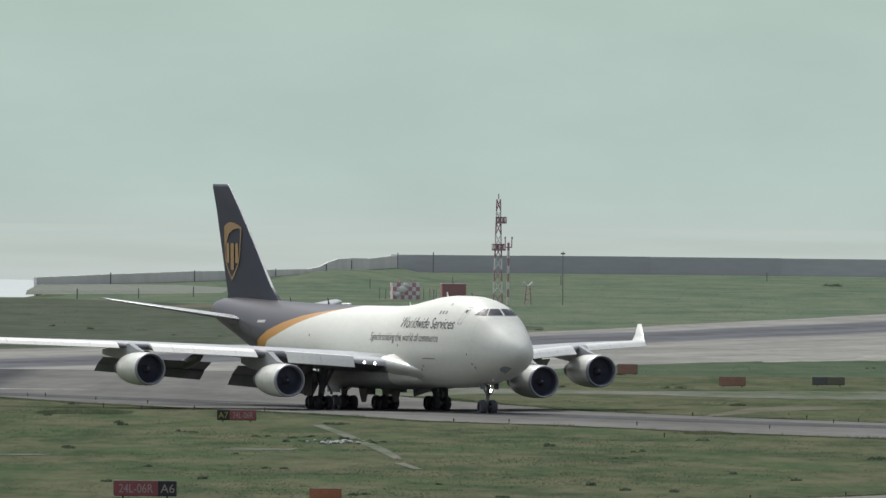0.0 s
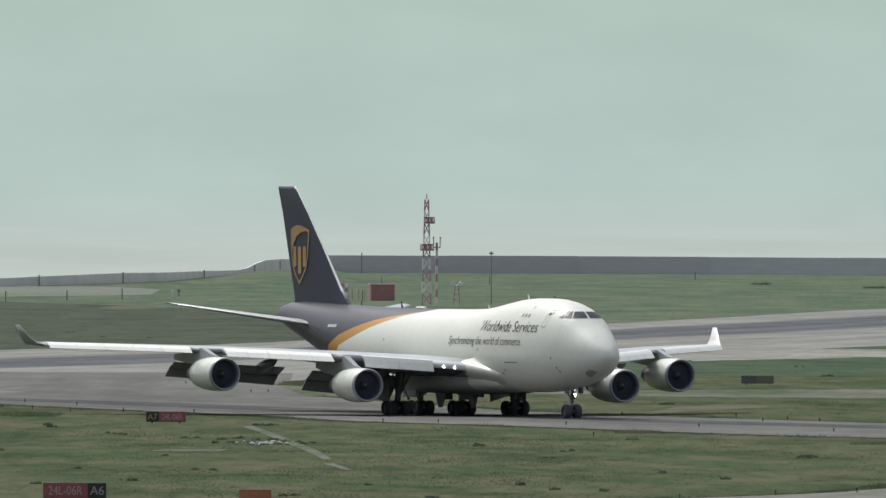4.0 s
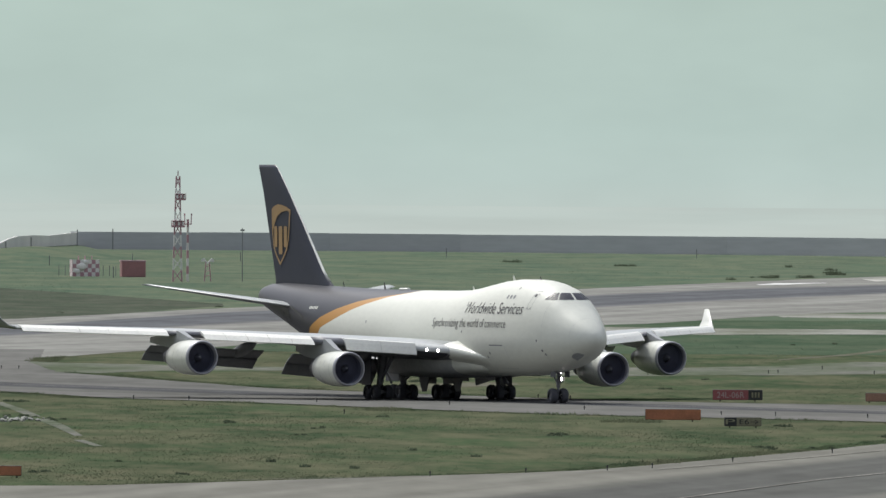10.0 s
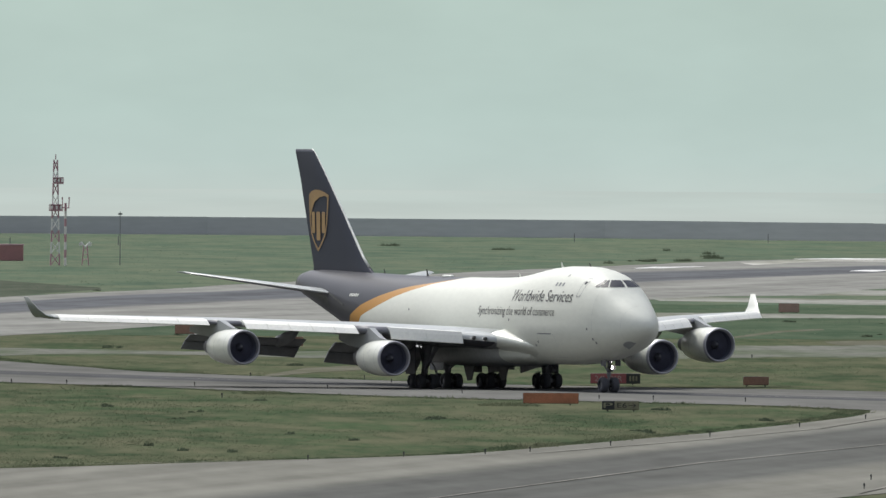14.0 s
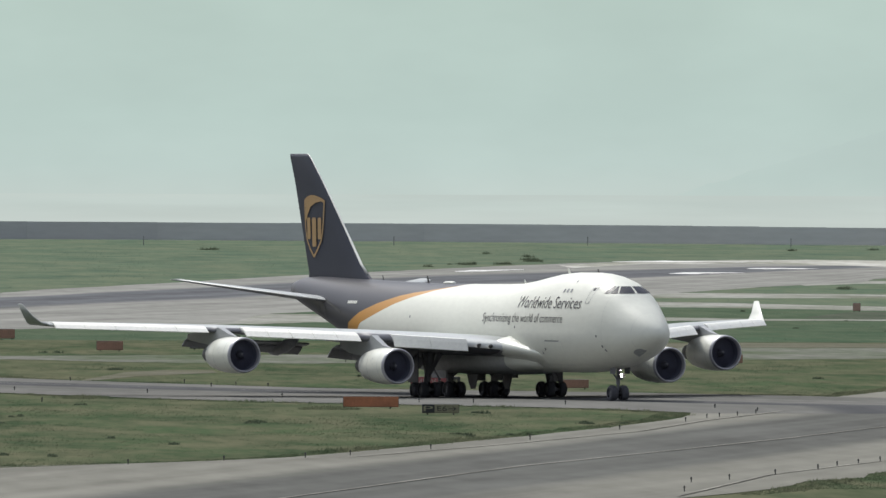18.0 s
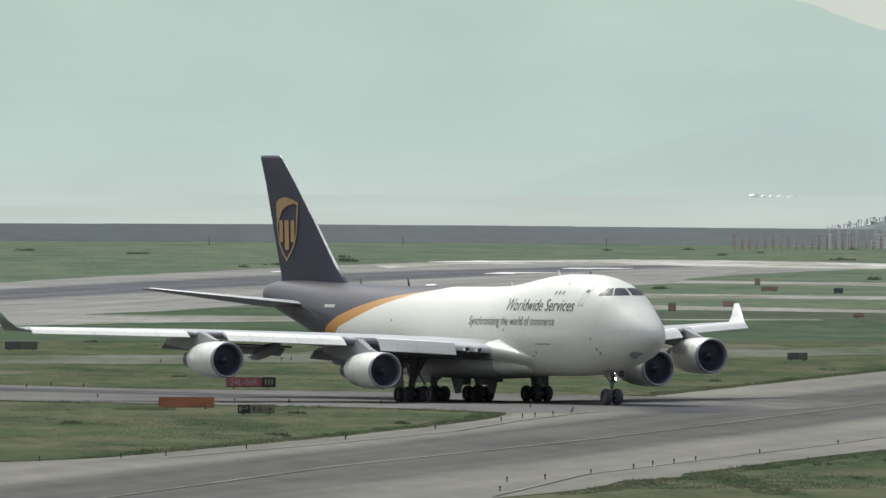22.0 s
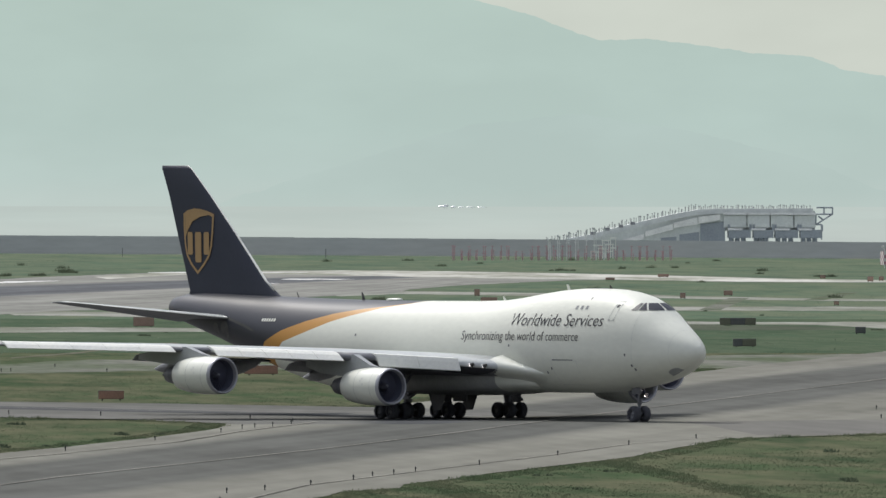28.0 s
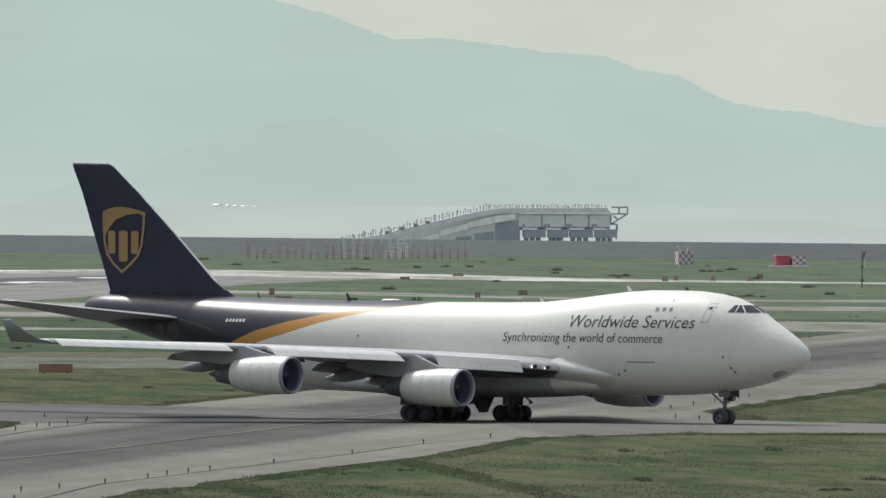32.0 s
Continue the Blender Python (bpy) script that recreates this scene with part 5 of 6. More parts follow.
for s in (-1, 1):
    pane(s, (0.0, 0.20), (0.12, 0.27))
    pane(s, (0.235, 0.47), (0.335, 0.43))
    pane(s, (0.515, 0.97), (0.50, 0.97))
# aerials on the crown
for x, w, h, m in ((-43.2, 0.35, 0.55, POST), (-51.8, 0.16, 0.4, POST), (-16.6, 0.4, 0.42, WHITE), (-11.2, 0.3, 0.25, POST), (-24.8, 0.3, 0.3, WHITE)):
    zt = station(x)[1]
    v, f = loft([[(x + GX + a * w, b * 0.05, zt - 0.05) for a, b in ((-0.6, 0), (0, -1), (0.6, 0), (0, 1))], [(x + GX - 0.25 + a * w * 0.5, b * 0.03, zt + h) for a, b in ((-0.6, 0), (0, -1), (0.6, 0), (0, 1))]])
    put("aerial", v, f, m, jet, smooth=False)
v, f = loft([[(-39.2 + GX + a * 1.0 * r, b * 0.35 * r, station(-39.2)[1] - 0.04 + z) for a, b in [(math.cos(q), math.sin(q)) for q in [2 * math.pi * k / 14 for k in range(14)]]] for r, z in ((1, 0), (0.95, 0.12), (0.7, 0.2))])
put("aerial_plate", v, f, WHITE, jet)


# shield on the fin
def fin_skin(x, z):
    a = np.array(FIN)
    le, ch, tc = (float(np.interp(z, a[:, 0], a[:, k])) for k in (1, 2, 3))
    u = min(max((le - x) / ch, 0.0), 1.0)
    return 5 * tc * ch * (0.2969 * math.sqrt(u) - 0.126 * u - 0.3516 * u * u + 0.2843 * u ** 3 - 0.1015 * u ** 4)


def fin_patch(name, outer, inner, material, label=""):
    """A raised band between two outlines with equal numbers of points, on both sides of the fin."""
    for s in (-1, 1):
        v = [(x + GX, s * (fin_skin(x, z) + 0.014), z) for x, z in outer + inner]
        n = len(outer)
        f = [(i, (i + 1) % n, n + (i + 1) % n, n + i) for i in range(n)]
        put(name, v, f, material, fin, label, smooth=False)


def fin_slab(name, pts, material, label=""):
    for s in (-1, 1):
        put(name, [(x + GX, s * (fin_skin(x, z) + 0.018), z) for x, z in pts], [tuple(range(len(pts)))], material, fin, label, smooth=False)


SHIELD = [(-67.1, 15.65), (-66.5, 15.9), (-65.6, 16.05), (-64.6, 16.0), (-63.6, 15.82), (-62.85, 15.6), (-62.88, 14.4), (-63.05, 13.1), (-63.4, 12.3), (-64.2, 11.6), (-65.15, 10.95), (-66.1, 11.65), (-66.75, 12.4), (-67.0, 13.3), (-67.1, 14.5)]
SHIELD = [(x + 0.05, z - 0.12) for x, z in SHIELD]
cx, cz = -64.95, 13.48
fin_patch("emblem_border", SHIELD, [(cx + (x - cx) * 0.895, cz + (z - cz) * 0.905) for x, z in SHIELD], EMBLEM, "gold shield border on the fin")
fin_slab("emblem_sweep", [(-66.8, 15.4), (-65.6, 15.8), (-64.4, 15.72), (-63.2, 15.45), (-64.6, 15.3), (-65.7, 14.95), (-66.4, 14.3), (-66.8, 13.7)], EMBLEM, "gold sweep across the shield")
for x0, x1, z0, z1 in ((-66.5, -65.75, 12.35, 14.1), (-65.4, -64.5, 11.75, 14.1), (-64.15, -63.4, 12.35, 14.1)):
    fin_slab("emblem_bar", [(x0 + 0.1, z0), (x1 - 0.1, z0), (x1, z0 + 0.15), (x1, z1 - 0.15), (x1 - 0.1, z1), (x0 + 0.1, z1), (x0, z1 - 0.15), (x0, z0 + 0.15)], EMBLEM)

BAY = mat("bay_shade_grey", (0.055, 0.057, 0.066), 0.95, 0, 0.5, 2.0, 0, (0.03, 0.03, 0.036), fine=0.1)
# landing lamps in the wing roots: lit lens in a dark bowl that can turn aft
SWIVELS = []
for side in (-1, 1):
    for k, y in enumerate((5.05, 5.75)):
        le, ch, wz = wing_at(y)[:3]
        place = Vector((le + GX + 0.10, side * y, wz + 0.02))
        bowl = new("landing_lamp", mesh_from("landing_lamp", *lathe([(-0.262, 0.0), (-0.26, 0.03), (-0.24, 0.12), (-0.04, 0.16), (0.0, 0.165)], 16), POST))
        bowl.parent = jet
        bowl["label"] = "landing lamp in the wing root, turned away when off"
        lens = new("lens", mesh_from("lens", *lathe([(0.0, 0.11), (0.01, 0.06), (0.012, 0.001)], 16), LAMP))
        lens.parent = bowl
        bowl.matrix_basis = Matrix.Translation(place)
        SWIVELS.append((bowl, place))
    # a dark skin on the lower edge takes the place of the bay's shade
    rings = []
    for k in range(7):
        y = 4.4 + (6.37 - 4.4) * k / 6
        le, ch, wz, tc, tw = wing_at(y)
        sec = airfoil(24, tc, 0.0, 0.16)
        rings.append([(le - u * ch + GX + 0.03, side * y, wz + v * ch - 0.035 - u * ch * math.sin(radians(tw))) for u, v in sec[26:]])
    put("lamp_bay", *loft(rings, closed=False, caps=False), BAY, jet, "dark open bay under the wing root edge")
    secs = [(y, wing_at(y)[0] + 0.05, *wing_at(y)[1:]) for y in (4.3, 5.3, 6.37)]
    put("root_edge", *wing_skin(secs, side, 0.0, 0.05, 0.02, 12, False, 0.004), GREY, jet, "light grey wing root edge")


# ---- the dike at the sea ----
def dike_y(x):
    return float(np.interp(x, [-12, 60, 130, 180, 276, 341, 900], [4452, 4450, 4395, 4330, 4205, 4120, 3400]))


dike = tagged(new("sea_wall"), "long weathered grey concrete sea wall", "sea wall")
dike["kind"] = "structure"
X0 = -12.0
while X0 < 900:
    X1 = X0 + (30 if X0 < 150 else 14)
    ya, yb = dike_y(X0), dike_y(X1)
    top = float(np.interp(X0, [180, 276, 341, 900], [4.08, 3.7, 3.52, 3.0])) + 0.10 * noise.noise((X0 * 0.02, 1, 0))
    v = [(X0, ya, -1), (X1, yb, -1), (X1, yb + 0.7, top), (X0, ya + 0.7, top), (X0, ya + 2.2, -3.2), (X1, yb + 2.2, -3.2), (X1, yb + 1.5, top), (X0, ya + 1.5, top)]
    f = [(0, 1, 2, 3), (3, 2, 6, 7), (7, 6, 5, 4), (0, 3, 7, 4), (1, 5, 6, 2)]
    put("panel", v, f, WALL, dike, smooth=False)
    X0 = X1
# the lower wall with its bend, and the grass bank beside it
low = tagged(new("low_wall"), "low pale broken sea wall with fence posts", "sea wall")
low["kind"] = "structure"
BEND = [(-74, 3500, 2.5), (-61.8, 3591, 2.8), (-48.2, 3718, 2.95), (-40, 3800, 2.75), (-34.4, 3962, 2.4), (-28.8, 4124, 1.9), (-26.8, 4166, 2.2), (-25, 4205, 3.1), (-23.2, 4243, 3.65), (-20.3, 4303, 3.7), (-16.7, 4358, 3.45), (-10.5, 4450, 3.9)]
for (xa, ya, za), (xb, yb, zb) in zip(BEND, BEND[1:]):
    v = [(xa, ya, 0), (xb, yb, 0), (xb, yb, zb), (xa, ya, za), (xa - 0.5, ya + 0.4, -3), (xb - 0.5, yb + 0.4, -3), (xb - 0.5, yb + 0.4, zb), (xa - 0.5, ya + 0.4, za)]
    put("panel", v, [(0, 1, 2, 3), (3, 2, 6, 7), (7, 6, 5, 4), (0, 3, 7, 4), (1, 5, 6, 2)], PALEWALL, low, smooth=False)
for x, y, z in ((-62, 3588, 1.5), (-48, 3717, 1.5), (-34.4, 3958, 1.0), (-25.4, 4194, 1.1), (-20.4, 4298, 1.7), (-10.4, 4436, 3.0), (-2.2, 4440, 3.2)):
    bm = bmesh.new()
    rod(bm, (x, y - 1, 0), (x, y - 1, z + 1.6), 0.14, 6)
    part("post", bm, FAINT, low)
v = [(x + dx, y + dy, z) for x, y, h in BEND for dx, dy, z in ((6.0, -60, 0.0), (2.0, -14, 0.75), (0.1, -2, 1.0))]
tagged(put("grass_verge", v, [(3 * i + j, 3 * i + j + 3, 3 * i + j + 4, 3 * i + j + 1) for i in range(len(BEND) - 1) for j in range(2)], HAZED_GRASS), "grassy verge along the low wall", "verge", kind="structure")
for i, (x, y) in enumerate(((-1.5, 3300), (24, 3900), (70, 4150), (125, 4180), (168, 4200), (210, 4150), (2, 3800), (-14, 3700))):
    bm = bmesh.new()
    rod(bm, (x, y, 0), (x, y, 1.8), 0.1, 6)
    rod(bm, (x, y, 1.8), (x, y, 2.0), 0.16, 6, 0.05)
    tagged(part("marker_post", bm, FAINT), "dark upright marker post in the grass", "post", "field marker posts")
v = [(x, y, z) for x, y0, y1, h in ((-73.5, 3385, 3492, 1.25), (-62, 3415, 3560, 1.1), (-50, 3450, 3620, 0.8), (-40, 3490, 3660, 0.1)) for y, z in ((y0, 0.0), (y0 + 12, 0.55 * h), (y1, h))]
tagged(put("revetment", v, [(3 * i + j, 3 * i + j + 3, 3 * i + j + 4, 3 * i + j + 1) for i in range(3) for j in range(2)], DULL_STONE, smooth=False), "overgrown pale stone slope below the low wall", "revetment", kind="structure")
for x, y in ((-62, 3260), (-52.2, 3297), (-43.5, 3355)):
    bm = bmesh.new()
    rod(bm, (x, y, 0), (x, y, 1.7), 0.12, 6)
    rod(bm, (x, y, 1.7), (x, y, 1.85), 0.17, 6, 0.05)
    tagged(part("marker_post", bm, FAINT), "dark upright marker post on the stone slope", "post", "field marker posts")
marker = tagged(new("marker_box"), "small white marker box beside a dark post", "marker")
marker.matrix_basis = pose(-34.9, 3434, 0)
bm = bmesh.new()
box(bm, (-0.55, 0, 0.95), (0.55, 0.4, 0.5), 0, 0.05)
rod(bm, (-0.55, 0, 0), (-0.55, 0, 0.75), 0.07, 6)
part("box", bm, WHITE_FAR, marker)
bm = bmesh.new()
rod(bm, (0.5, 0, 0), (0.5, 0, 1.1), 0.12, 6)
box(bm, (0.5, 0, 1.1), (0.6, 0.3, 0.35), 0, 0.04)
part("post", bm, FAINT, marker)
# bank
v, f = [], []
for i in range(21):
    for j in range(9):
        u, w = i / 20, j / 8
        x, y = -46 + 44 * u + 12 * w, 3700 + 700 * w
        z = 1.9 * math.sin(math.pi * min(1, u * 1.1)) ** 1.5 * math.sin(math.pi * w) + 0.02 + 0.25 * noise.noise((x * 0.1, y * 0.01, 0)) * math.sin(math.pi * w)
        v.append((x, y, max(z, 0.02) if 0 < i < 20 and 0 < j < 8 else 0.0))
for i in range(20):
    for j in range(8):
        f.append((i * 9 + j, (i + 1) * 9 + j, (i + 1) * 9 + j + 1, i * 9 + j + 1))
tagged(put("grass_bank", v, f, HAZED_GRASS), "low grassy bank before the sea wall", "bank", kind="structure")

# ---- pier with approach lights, beyond the dike ----
pier = tagged(new("light_pier"), "long grey steel pier ramp crowded with approach lamps", "pier")
PY = 4496
DECK_X = [276.63, 283.71, 289.03, 293.45, 297.88, 301.42, 305.84, 310.27, 314.7, 319.12, 329.75, 342.58]
DECK_Z = [1.39, 2.93, 3.82, 5.14, 6.11, 7.0, 8.02, 9.03, 9.83, 10.09, 10.09, 10.18]


def deck_z(x):
    return float(np.interp(x, DECK_X, DECK_Z))


def slab(name, xa, xb, tops, lows, y0, y1, material, label=""):
    v = [(x, y, z) for y in (PY + y0, PY + y1) for x, z in ((xa, lows[0]), (xb, lows[1]), (xb, tops[1]), (xa, tops[0]))]
    f = [(0, 1, 2, 3), (7, 6, 5, 4), (3, 2, 6, 7), (0, 4, 5, 1), (1, 5, 6, 2), (0, 3, 7, 4)]
    return put(name, v, f, material, pier, label, smooth=False)


xs = [279 + 1.5 * k for k in range(43)]
for a, c in zip(xs, xs[1:]):
    slab("deck_plate", a, c, (deck_z(a), deck_z(c)), (deck_z(a) - 1.25, deck_z(c) - 1.25), 0, 5.4, STEEL_PALE)
slab("core_wall", 319.5, 342.5, (9.6, 9.6), (4.9, 4.9), 0.9, 1.3, STEEL_PALE)
for a, c in ((290, 297), (297, 305), (305, 313), (313, 321.3)):
    slab("core_wall", a, c, (deck_z(a) - 0.8, deck_z(c) - 0.8), (-3, -3), 0.5, 0.8, PIER_PANEL)
# pale ramp girders, each starting higher than the last
for xa, xb, tops, lows in ((296.99, 302.22, (2.67, 4.17), (1.74, 2.93)), (302.53, 309.03, (4.7, 6.47), (3.51, 5.14)), (309.21, 314.79, (6.73, 8.06), (5.58, 6.38)), (314.96, 320.1, (8.15, 8.81), (6.56, 7.44))):
    slab("ramp_girder", xa, xb, tops, lows, -0.5, 0.4, PIER_PALE, "pale sloping girder")
# dark trestle bays under the ramp
for xa, xb, tops, low in ((306.2, 309.9, (3.2, 3.5), 1.74), (310.6, 315.2, (4.0, 4.6), 1.74), (315.5, 321.34, (6.5, 7.09), 1.74)):
    slab("trestle_bay", xa, xb, tops, (low, low), 0.3, 4.6, PIER_DARK, "dark trestle bay")
# the level deck: four pale panels between bright rails, on dark bays
for a, c in ((320.98, 326.29), (326.56, 331.78), (332.05, 337.36), (337.62, 342.58)):
    slab("side_panel", a, c, (8.5, 8.5), (5.67, 5.67), 0.0, 0.5, PIER_PANEL, "pale grey-green side panel")
    slab("panel_rail", a - 0.1, c + 0.1, (9.16, 9.16), (8.63, 8.63), -0.4, 0.1, PIER_RAIL, "bright handrail band")
    slab("panel_rail", a + 0.9, c - 0.9, (5.5, 5.5), (5.01, 5.01), -0.4, 0.1, PIER_RAIL)
for a, c in ((322.13, 327.36), (327.97, 332.67), (333.11, 338.51), (339.04, 344.17)):
    slab("lower_bay", a, c, (5.14, 5.14), (3.2, 3.2), -0.2, 4.6, PIER_DARK, "dark lower bay between piles")
    for x in (a - 0.2, c - 0.35):
        slab("upright", x, x + 0.5, (6.38, 6.38), (4.83, 4.83), -0.3, 0.1, PIER_DARK)
    for x in (a + 0.7, (a + c) / 2 - 0.5, c - 1.7):
        bm = bmesh.new()
        rod(bm, (x, PY + 1, -3.2), (x, PY + 1, 4.17), 0.6, 8)
        part("pier_leg", bm, PIER_DARK, pier)
# lamps crowd the deck's whole length
lamp_rng = random.Random(4)
for k in range(150):
    x = 278.6 + 0.42 * k + lamp_rng.uniform(-0.2, 0.2)
    h = lamp_rng.uniform(0.4, 1.35) if k < 95 else lamp_rng.uniform(0.3, 0.85)
    bm = bmesh.new()
    y, z = PY + lamp_rng.uniform(0.2, 5.0), deck_z(x)
    rod(bm, (x, y, z - 0.1), (x, y, z + h), 0.07, 5)
    box(bm, (x, y, z + h), (0.2, 0.2, 0.24))
    part("lamp_post", bm, PIER_LAMP, pier)
for k in range(4):
    bm = bmesh.new()
    x = (290.2, 293.6, 296.8, 299.6)[k]
    box(bm, (x, PY + 0.2, deck_z(x) + 0.1), (1.1, 0.6, 0.7), 0, 0.05)
    part("lamp_box", bm, PIER_LAMP, pier)
bm = bmesh.new()
for a, b in (((342.67, 8.81), (342.67, 6.38)), ((342.67, 6.38), (346.56, 8.81)), ((342.8, 10.36), (346.56, 10.36)), ((342.8, 8.81), (346.56, 8.81)), ((346.56, 10.45), (346.56, 8.68)), ((343.24, 8.37), (344.35, 7.49)), ((344.57, 10.36), (344.57, 8.81)), ((342.67, 6.38), (344.0, 6.38)), ((344.0, 6.38), (344.0, 2.84))):
    rod(bm, (a[0], PY, a[1]), (b[0], PY, b[1]), 0.2, 6)
part("end_bracket", bm, PIER_DARK, pier, "open steel end bracket")

# rows of red and white aerial poles before the dike
bm = bmesh.new()
rod(bm, (0, 0, 0), (0, 0, 3.3), 0.065, 6)
rod(bm, (-0.4, 0, 3.1), (0.4, 0, 3.1), 0.04, 4)
rod(bm, (-0.3, 0, 1.6), (0.3, 0, 1.6), 0.04, 4)
first = tagged(part("aerial_pole", bm, FAINTRED), "haze-pale red aerial pole with short crossbars", "aerial", "aerial array")
first.matrix_basis = pose(231.4, 4040, 0)
for k in range(1, 116):
    copy_thing(first, pose(231.4 + 0.41 * k + random.uniform(-0.3, 0.3), 4040 + (k % 4) * 7, 0, 0, 0, random.uniform(-20, 20)) @ Matrix.Diagonal((1, 1, random.choice((0.45, 0.6, 0.7, 0.95)), 1)))
bm = bmesh.new()
rod(bm, (0, 0, 0), (0, 0, 4.4), 0.11, 6, 0.07)
box(bm, (0, 0, 4.2), (0.42, 0.3, 0.3))
rod(bm, (-0.35, 0, 3.0), (0.35, 0, 3.0), 0.05, 4)
for k, (x, z, w) in enumerate(((265.5, 1.6, 1.2), (267.0, 2.9, 1.6), (268.4, 2.2, 1.4), (269.8, 3.9, 1.3), (271.2, 3.0, 1.5), (272.6, 4.4, 1.1))):
    bm2 = bmesh.new()
    for s in (-0.5, 0.5):
        rod(bm2, (s * w, 0, 0), (s * w, 0, z), 0.1, 5)
    box(bm2, (0, 0, z), (w * 1.3, 0.3, 0.3))
    box(bm2, (0, 0, z * 0.5), (w * 1.15, 0.25, 0.22))
    rack = tagged(part("lamp_rack", bm2, PIER_PALE), "pale steel rack of approach lamps at the pier foot", "lamp rack", "approach lamp racks")
    rack.matrix_basis = pose(x, 4110 + 9 * k, 0)
tall = tagged(part("lamp_pole", bm, STEEL_PALE), "tall grey pole with a small lamp head", "lamp", "approach lamp poles")
tall.matrix_basis = pose(252.5, 4058, 0)
for k in range(1, 26, 2):
    copy_thing(tall, pose(252.5 + 0.49 * k + random.uniform(-0.2, 0.2), 4058 + (k % 4) * 6, 0, 0, 0, random.uniform(-20, 20)) @ Matrix.Diagonal((1, 1, 1.0 + 0.024 * k + random.uniform(-0.12, 0.12), 1)))

# ---- masts, shelters, windsock ----
def lattice_mast(x, y, h, w):
    mast = tagged(new("radio_mast"), "red and white lattice mast with two railed platforms", "mast")
    mast.matrix_basis = pose(x, y, 0)
    n = 9
    for sx in (-1, 1):
        for sy in (-1, 1):
            for k in range(n):
                z0, z1 = h * k / n, h * (k + 1) / n
                w0, w1 = w * (1 - 0.62 * z0 / h), w * (1 - 0.62 * z1 / h)
                bm = bmesh.new()
                rod(bm, (sx * w0, sy * w0, z0), (sx * w1, sy * w1, z1), 0.125, 6)
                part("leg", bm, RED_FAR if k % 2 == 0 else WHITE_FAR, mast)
    for k in range(n):
        z0, z1 = h * k / n, h * (k + 1) / n
        w0, w1 = w * (1 - 0.62 * z0 / h), w * (1 - 0.62 * z1 / h)
        bm = bmesh.new()
        for s in (-1, 1):
            rod(bm, (-w0, s * w0, z0), (w1, s * w1, z1), 0.08, 5)
            rod(bm, (w0, s * w0, z0), (-w1, s * w1, z1), 0.08, 5)
            rod(bm, (s * w0, -w0, z0), (s * w1, w1, z1), 0.08, 5)
        part("brace", bm, RED_FAR if k % 2 == 0 else WHITE_FAR, mast)
    for z, r, off in ((9.2, 1.15, 0.1), (13.7, 0.9, 0.45)):
        bm = bmesh.new()
        box(bm, (off, 0, z), (2 * r, 2 * r, 0.3))
        rod(bm, (off, 0, z), (off, 0, z + 0.9), r * 0.86, 14)
        box(bm, (off, 0, z + 0.95), (2 * r, 2 * r, 0.08))
        for s in (-1, 1):
            for t in (-1, -0.33, 0.33, 1):
                rod(bm, (off + t * r * 0.97, s * r * 0.97, z), (off + t * r * 0.97, s * r * 0.97, z + 0.95), 0.06, 5)
        part("platform", bm, RED_FAR, mast, "red railed platform")
        for a in (-0.6, 0.1, 0.7):
            bm = bmesh.new()
            box(bm, (off + a * r, -r, z + 0.45), (0.28, 0.2, 0.55), 0, 0.03)
            part("aerial_box", bm, WHITE_FAR, mast, "pale aerial box on the platform rail")
    bm = bmesh.new()
    rod(bm, (0, 0, h), (0, 0, h + 0.9), 0.09, 5)
    part("tip", bm, RED_FAR, mast)
    return mast


lattice_mast(9.2, 3200, 17.6, 0.75)
pole = tagged(new("striped_pole"), "slim red and white banded pole with a small lantern", "mast")
pole.matrix_basis = pose(10.9, 3202, 0)
for k in range(8):
    bm = bmesh.new()
    rod(bm, (0, 0, 1.3 * k), (0, 0, 1.3 * (k + 1)), 0.2, 8)
    part("band", bm, RED_FAR if k % 2 else WHITE_FAR, pole)
bm = bmesh.new()
box(bm, (0, 0, 9.6), (1.3, 0.5, 0.16))
for s in (-0.55, 0.6):
    rod(bm, (s * 0.9, 0, 9.6), (s, 0, 11.2), 0.09, 5)
    box(bm, (s, 0, 11.2), (0.25, 0.25, 0.35))
part("lantern", bm, RED_FAR, pole)
for x, y, h, lab in ((14.3, 3215, 3.3, "short red and white mast with side arms"), (20.1, 3215, 9.0, "thin grey pole with a small head")):
    m = tagged(new("field_mast"), lab, "mast")
    m.matrix_basis = pose(x, y, 0)
    bm = bmesh.new()
    if h < 5:
        for s in (-0.55, 0.55):
            rod(bm, (s, 0, 0), (s * 0.5, 0, h), 0.09, 6)
        for z in (0.8, 1.6, 2.4):
            rod(bm, (-0.5, 0, z), (0.5, 0, z + 0.3), 0.06, 5)
        part("frame", bm, RED_FAR, m)
        bm = bmesh.new()
        rod(bm, (-0.75, 0, h + 0.55), (0, 0, h - 0.3), 0.12, 6)
        rod(bm, (0.75, 0, h + 0.55), (0, 0, h - 0.3), 0.12, 6)
        box(bm, (-0.8, 0, h + 0.2), (0.5, 0.4, 0.45))
        box(bm, (0.8, 0, h + 0.2), (0.5, 0.4, 0.45))
        part("arm", bm, WHITE_FAR, m)
    else:
        rod(bm, (0, 0, 0), (0, 0, h), 0.10, 6, 0.06)
        part("shaft", bm, FAINT, m)
        bm = bmesh.new()
        box(bm, (0, 0, h - 0.4), (0.7, 0.4, 0.3))
        part("head", bm, FAINT, m)


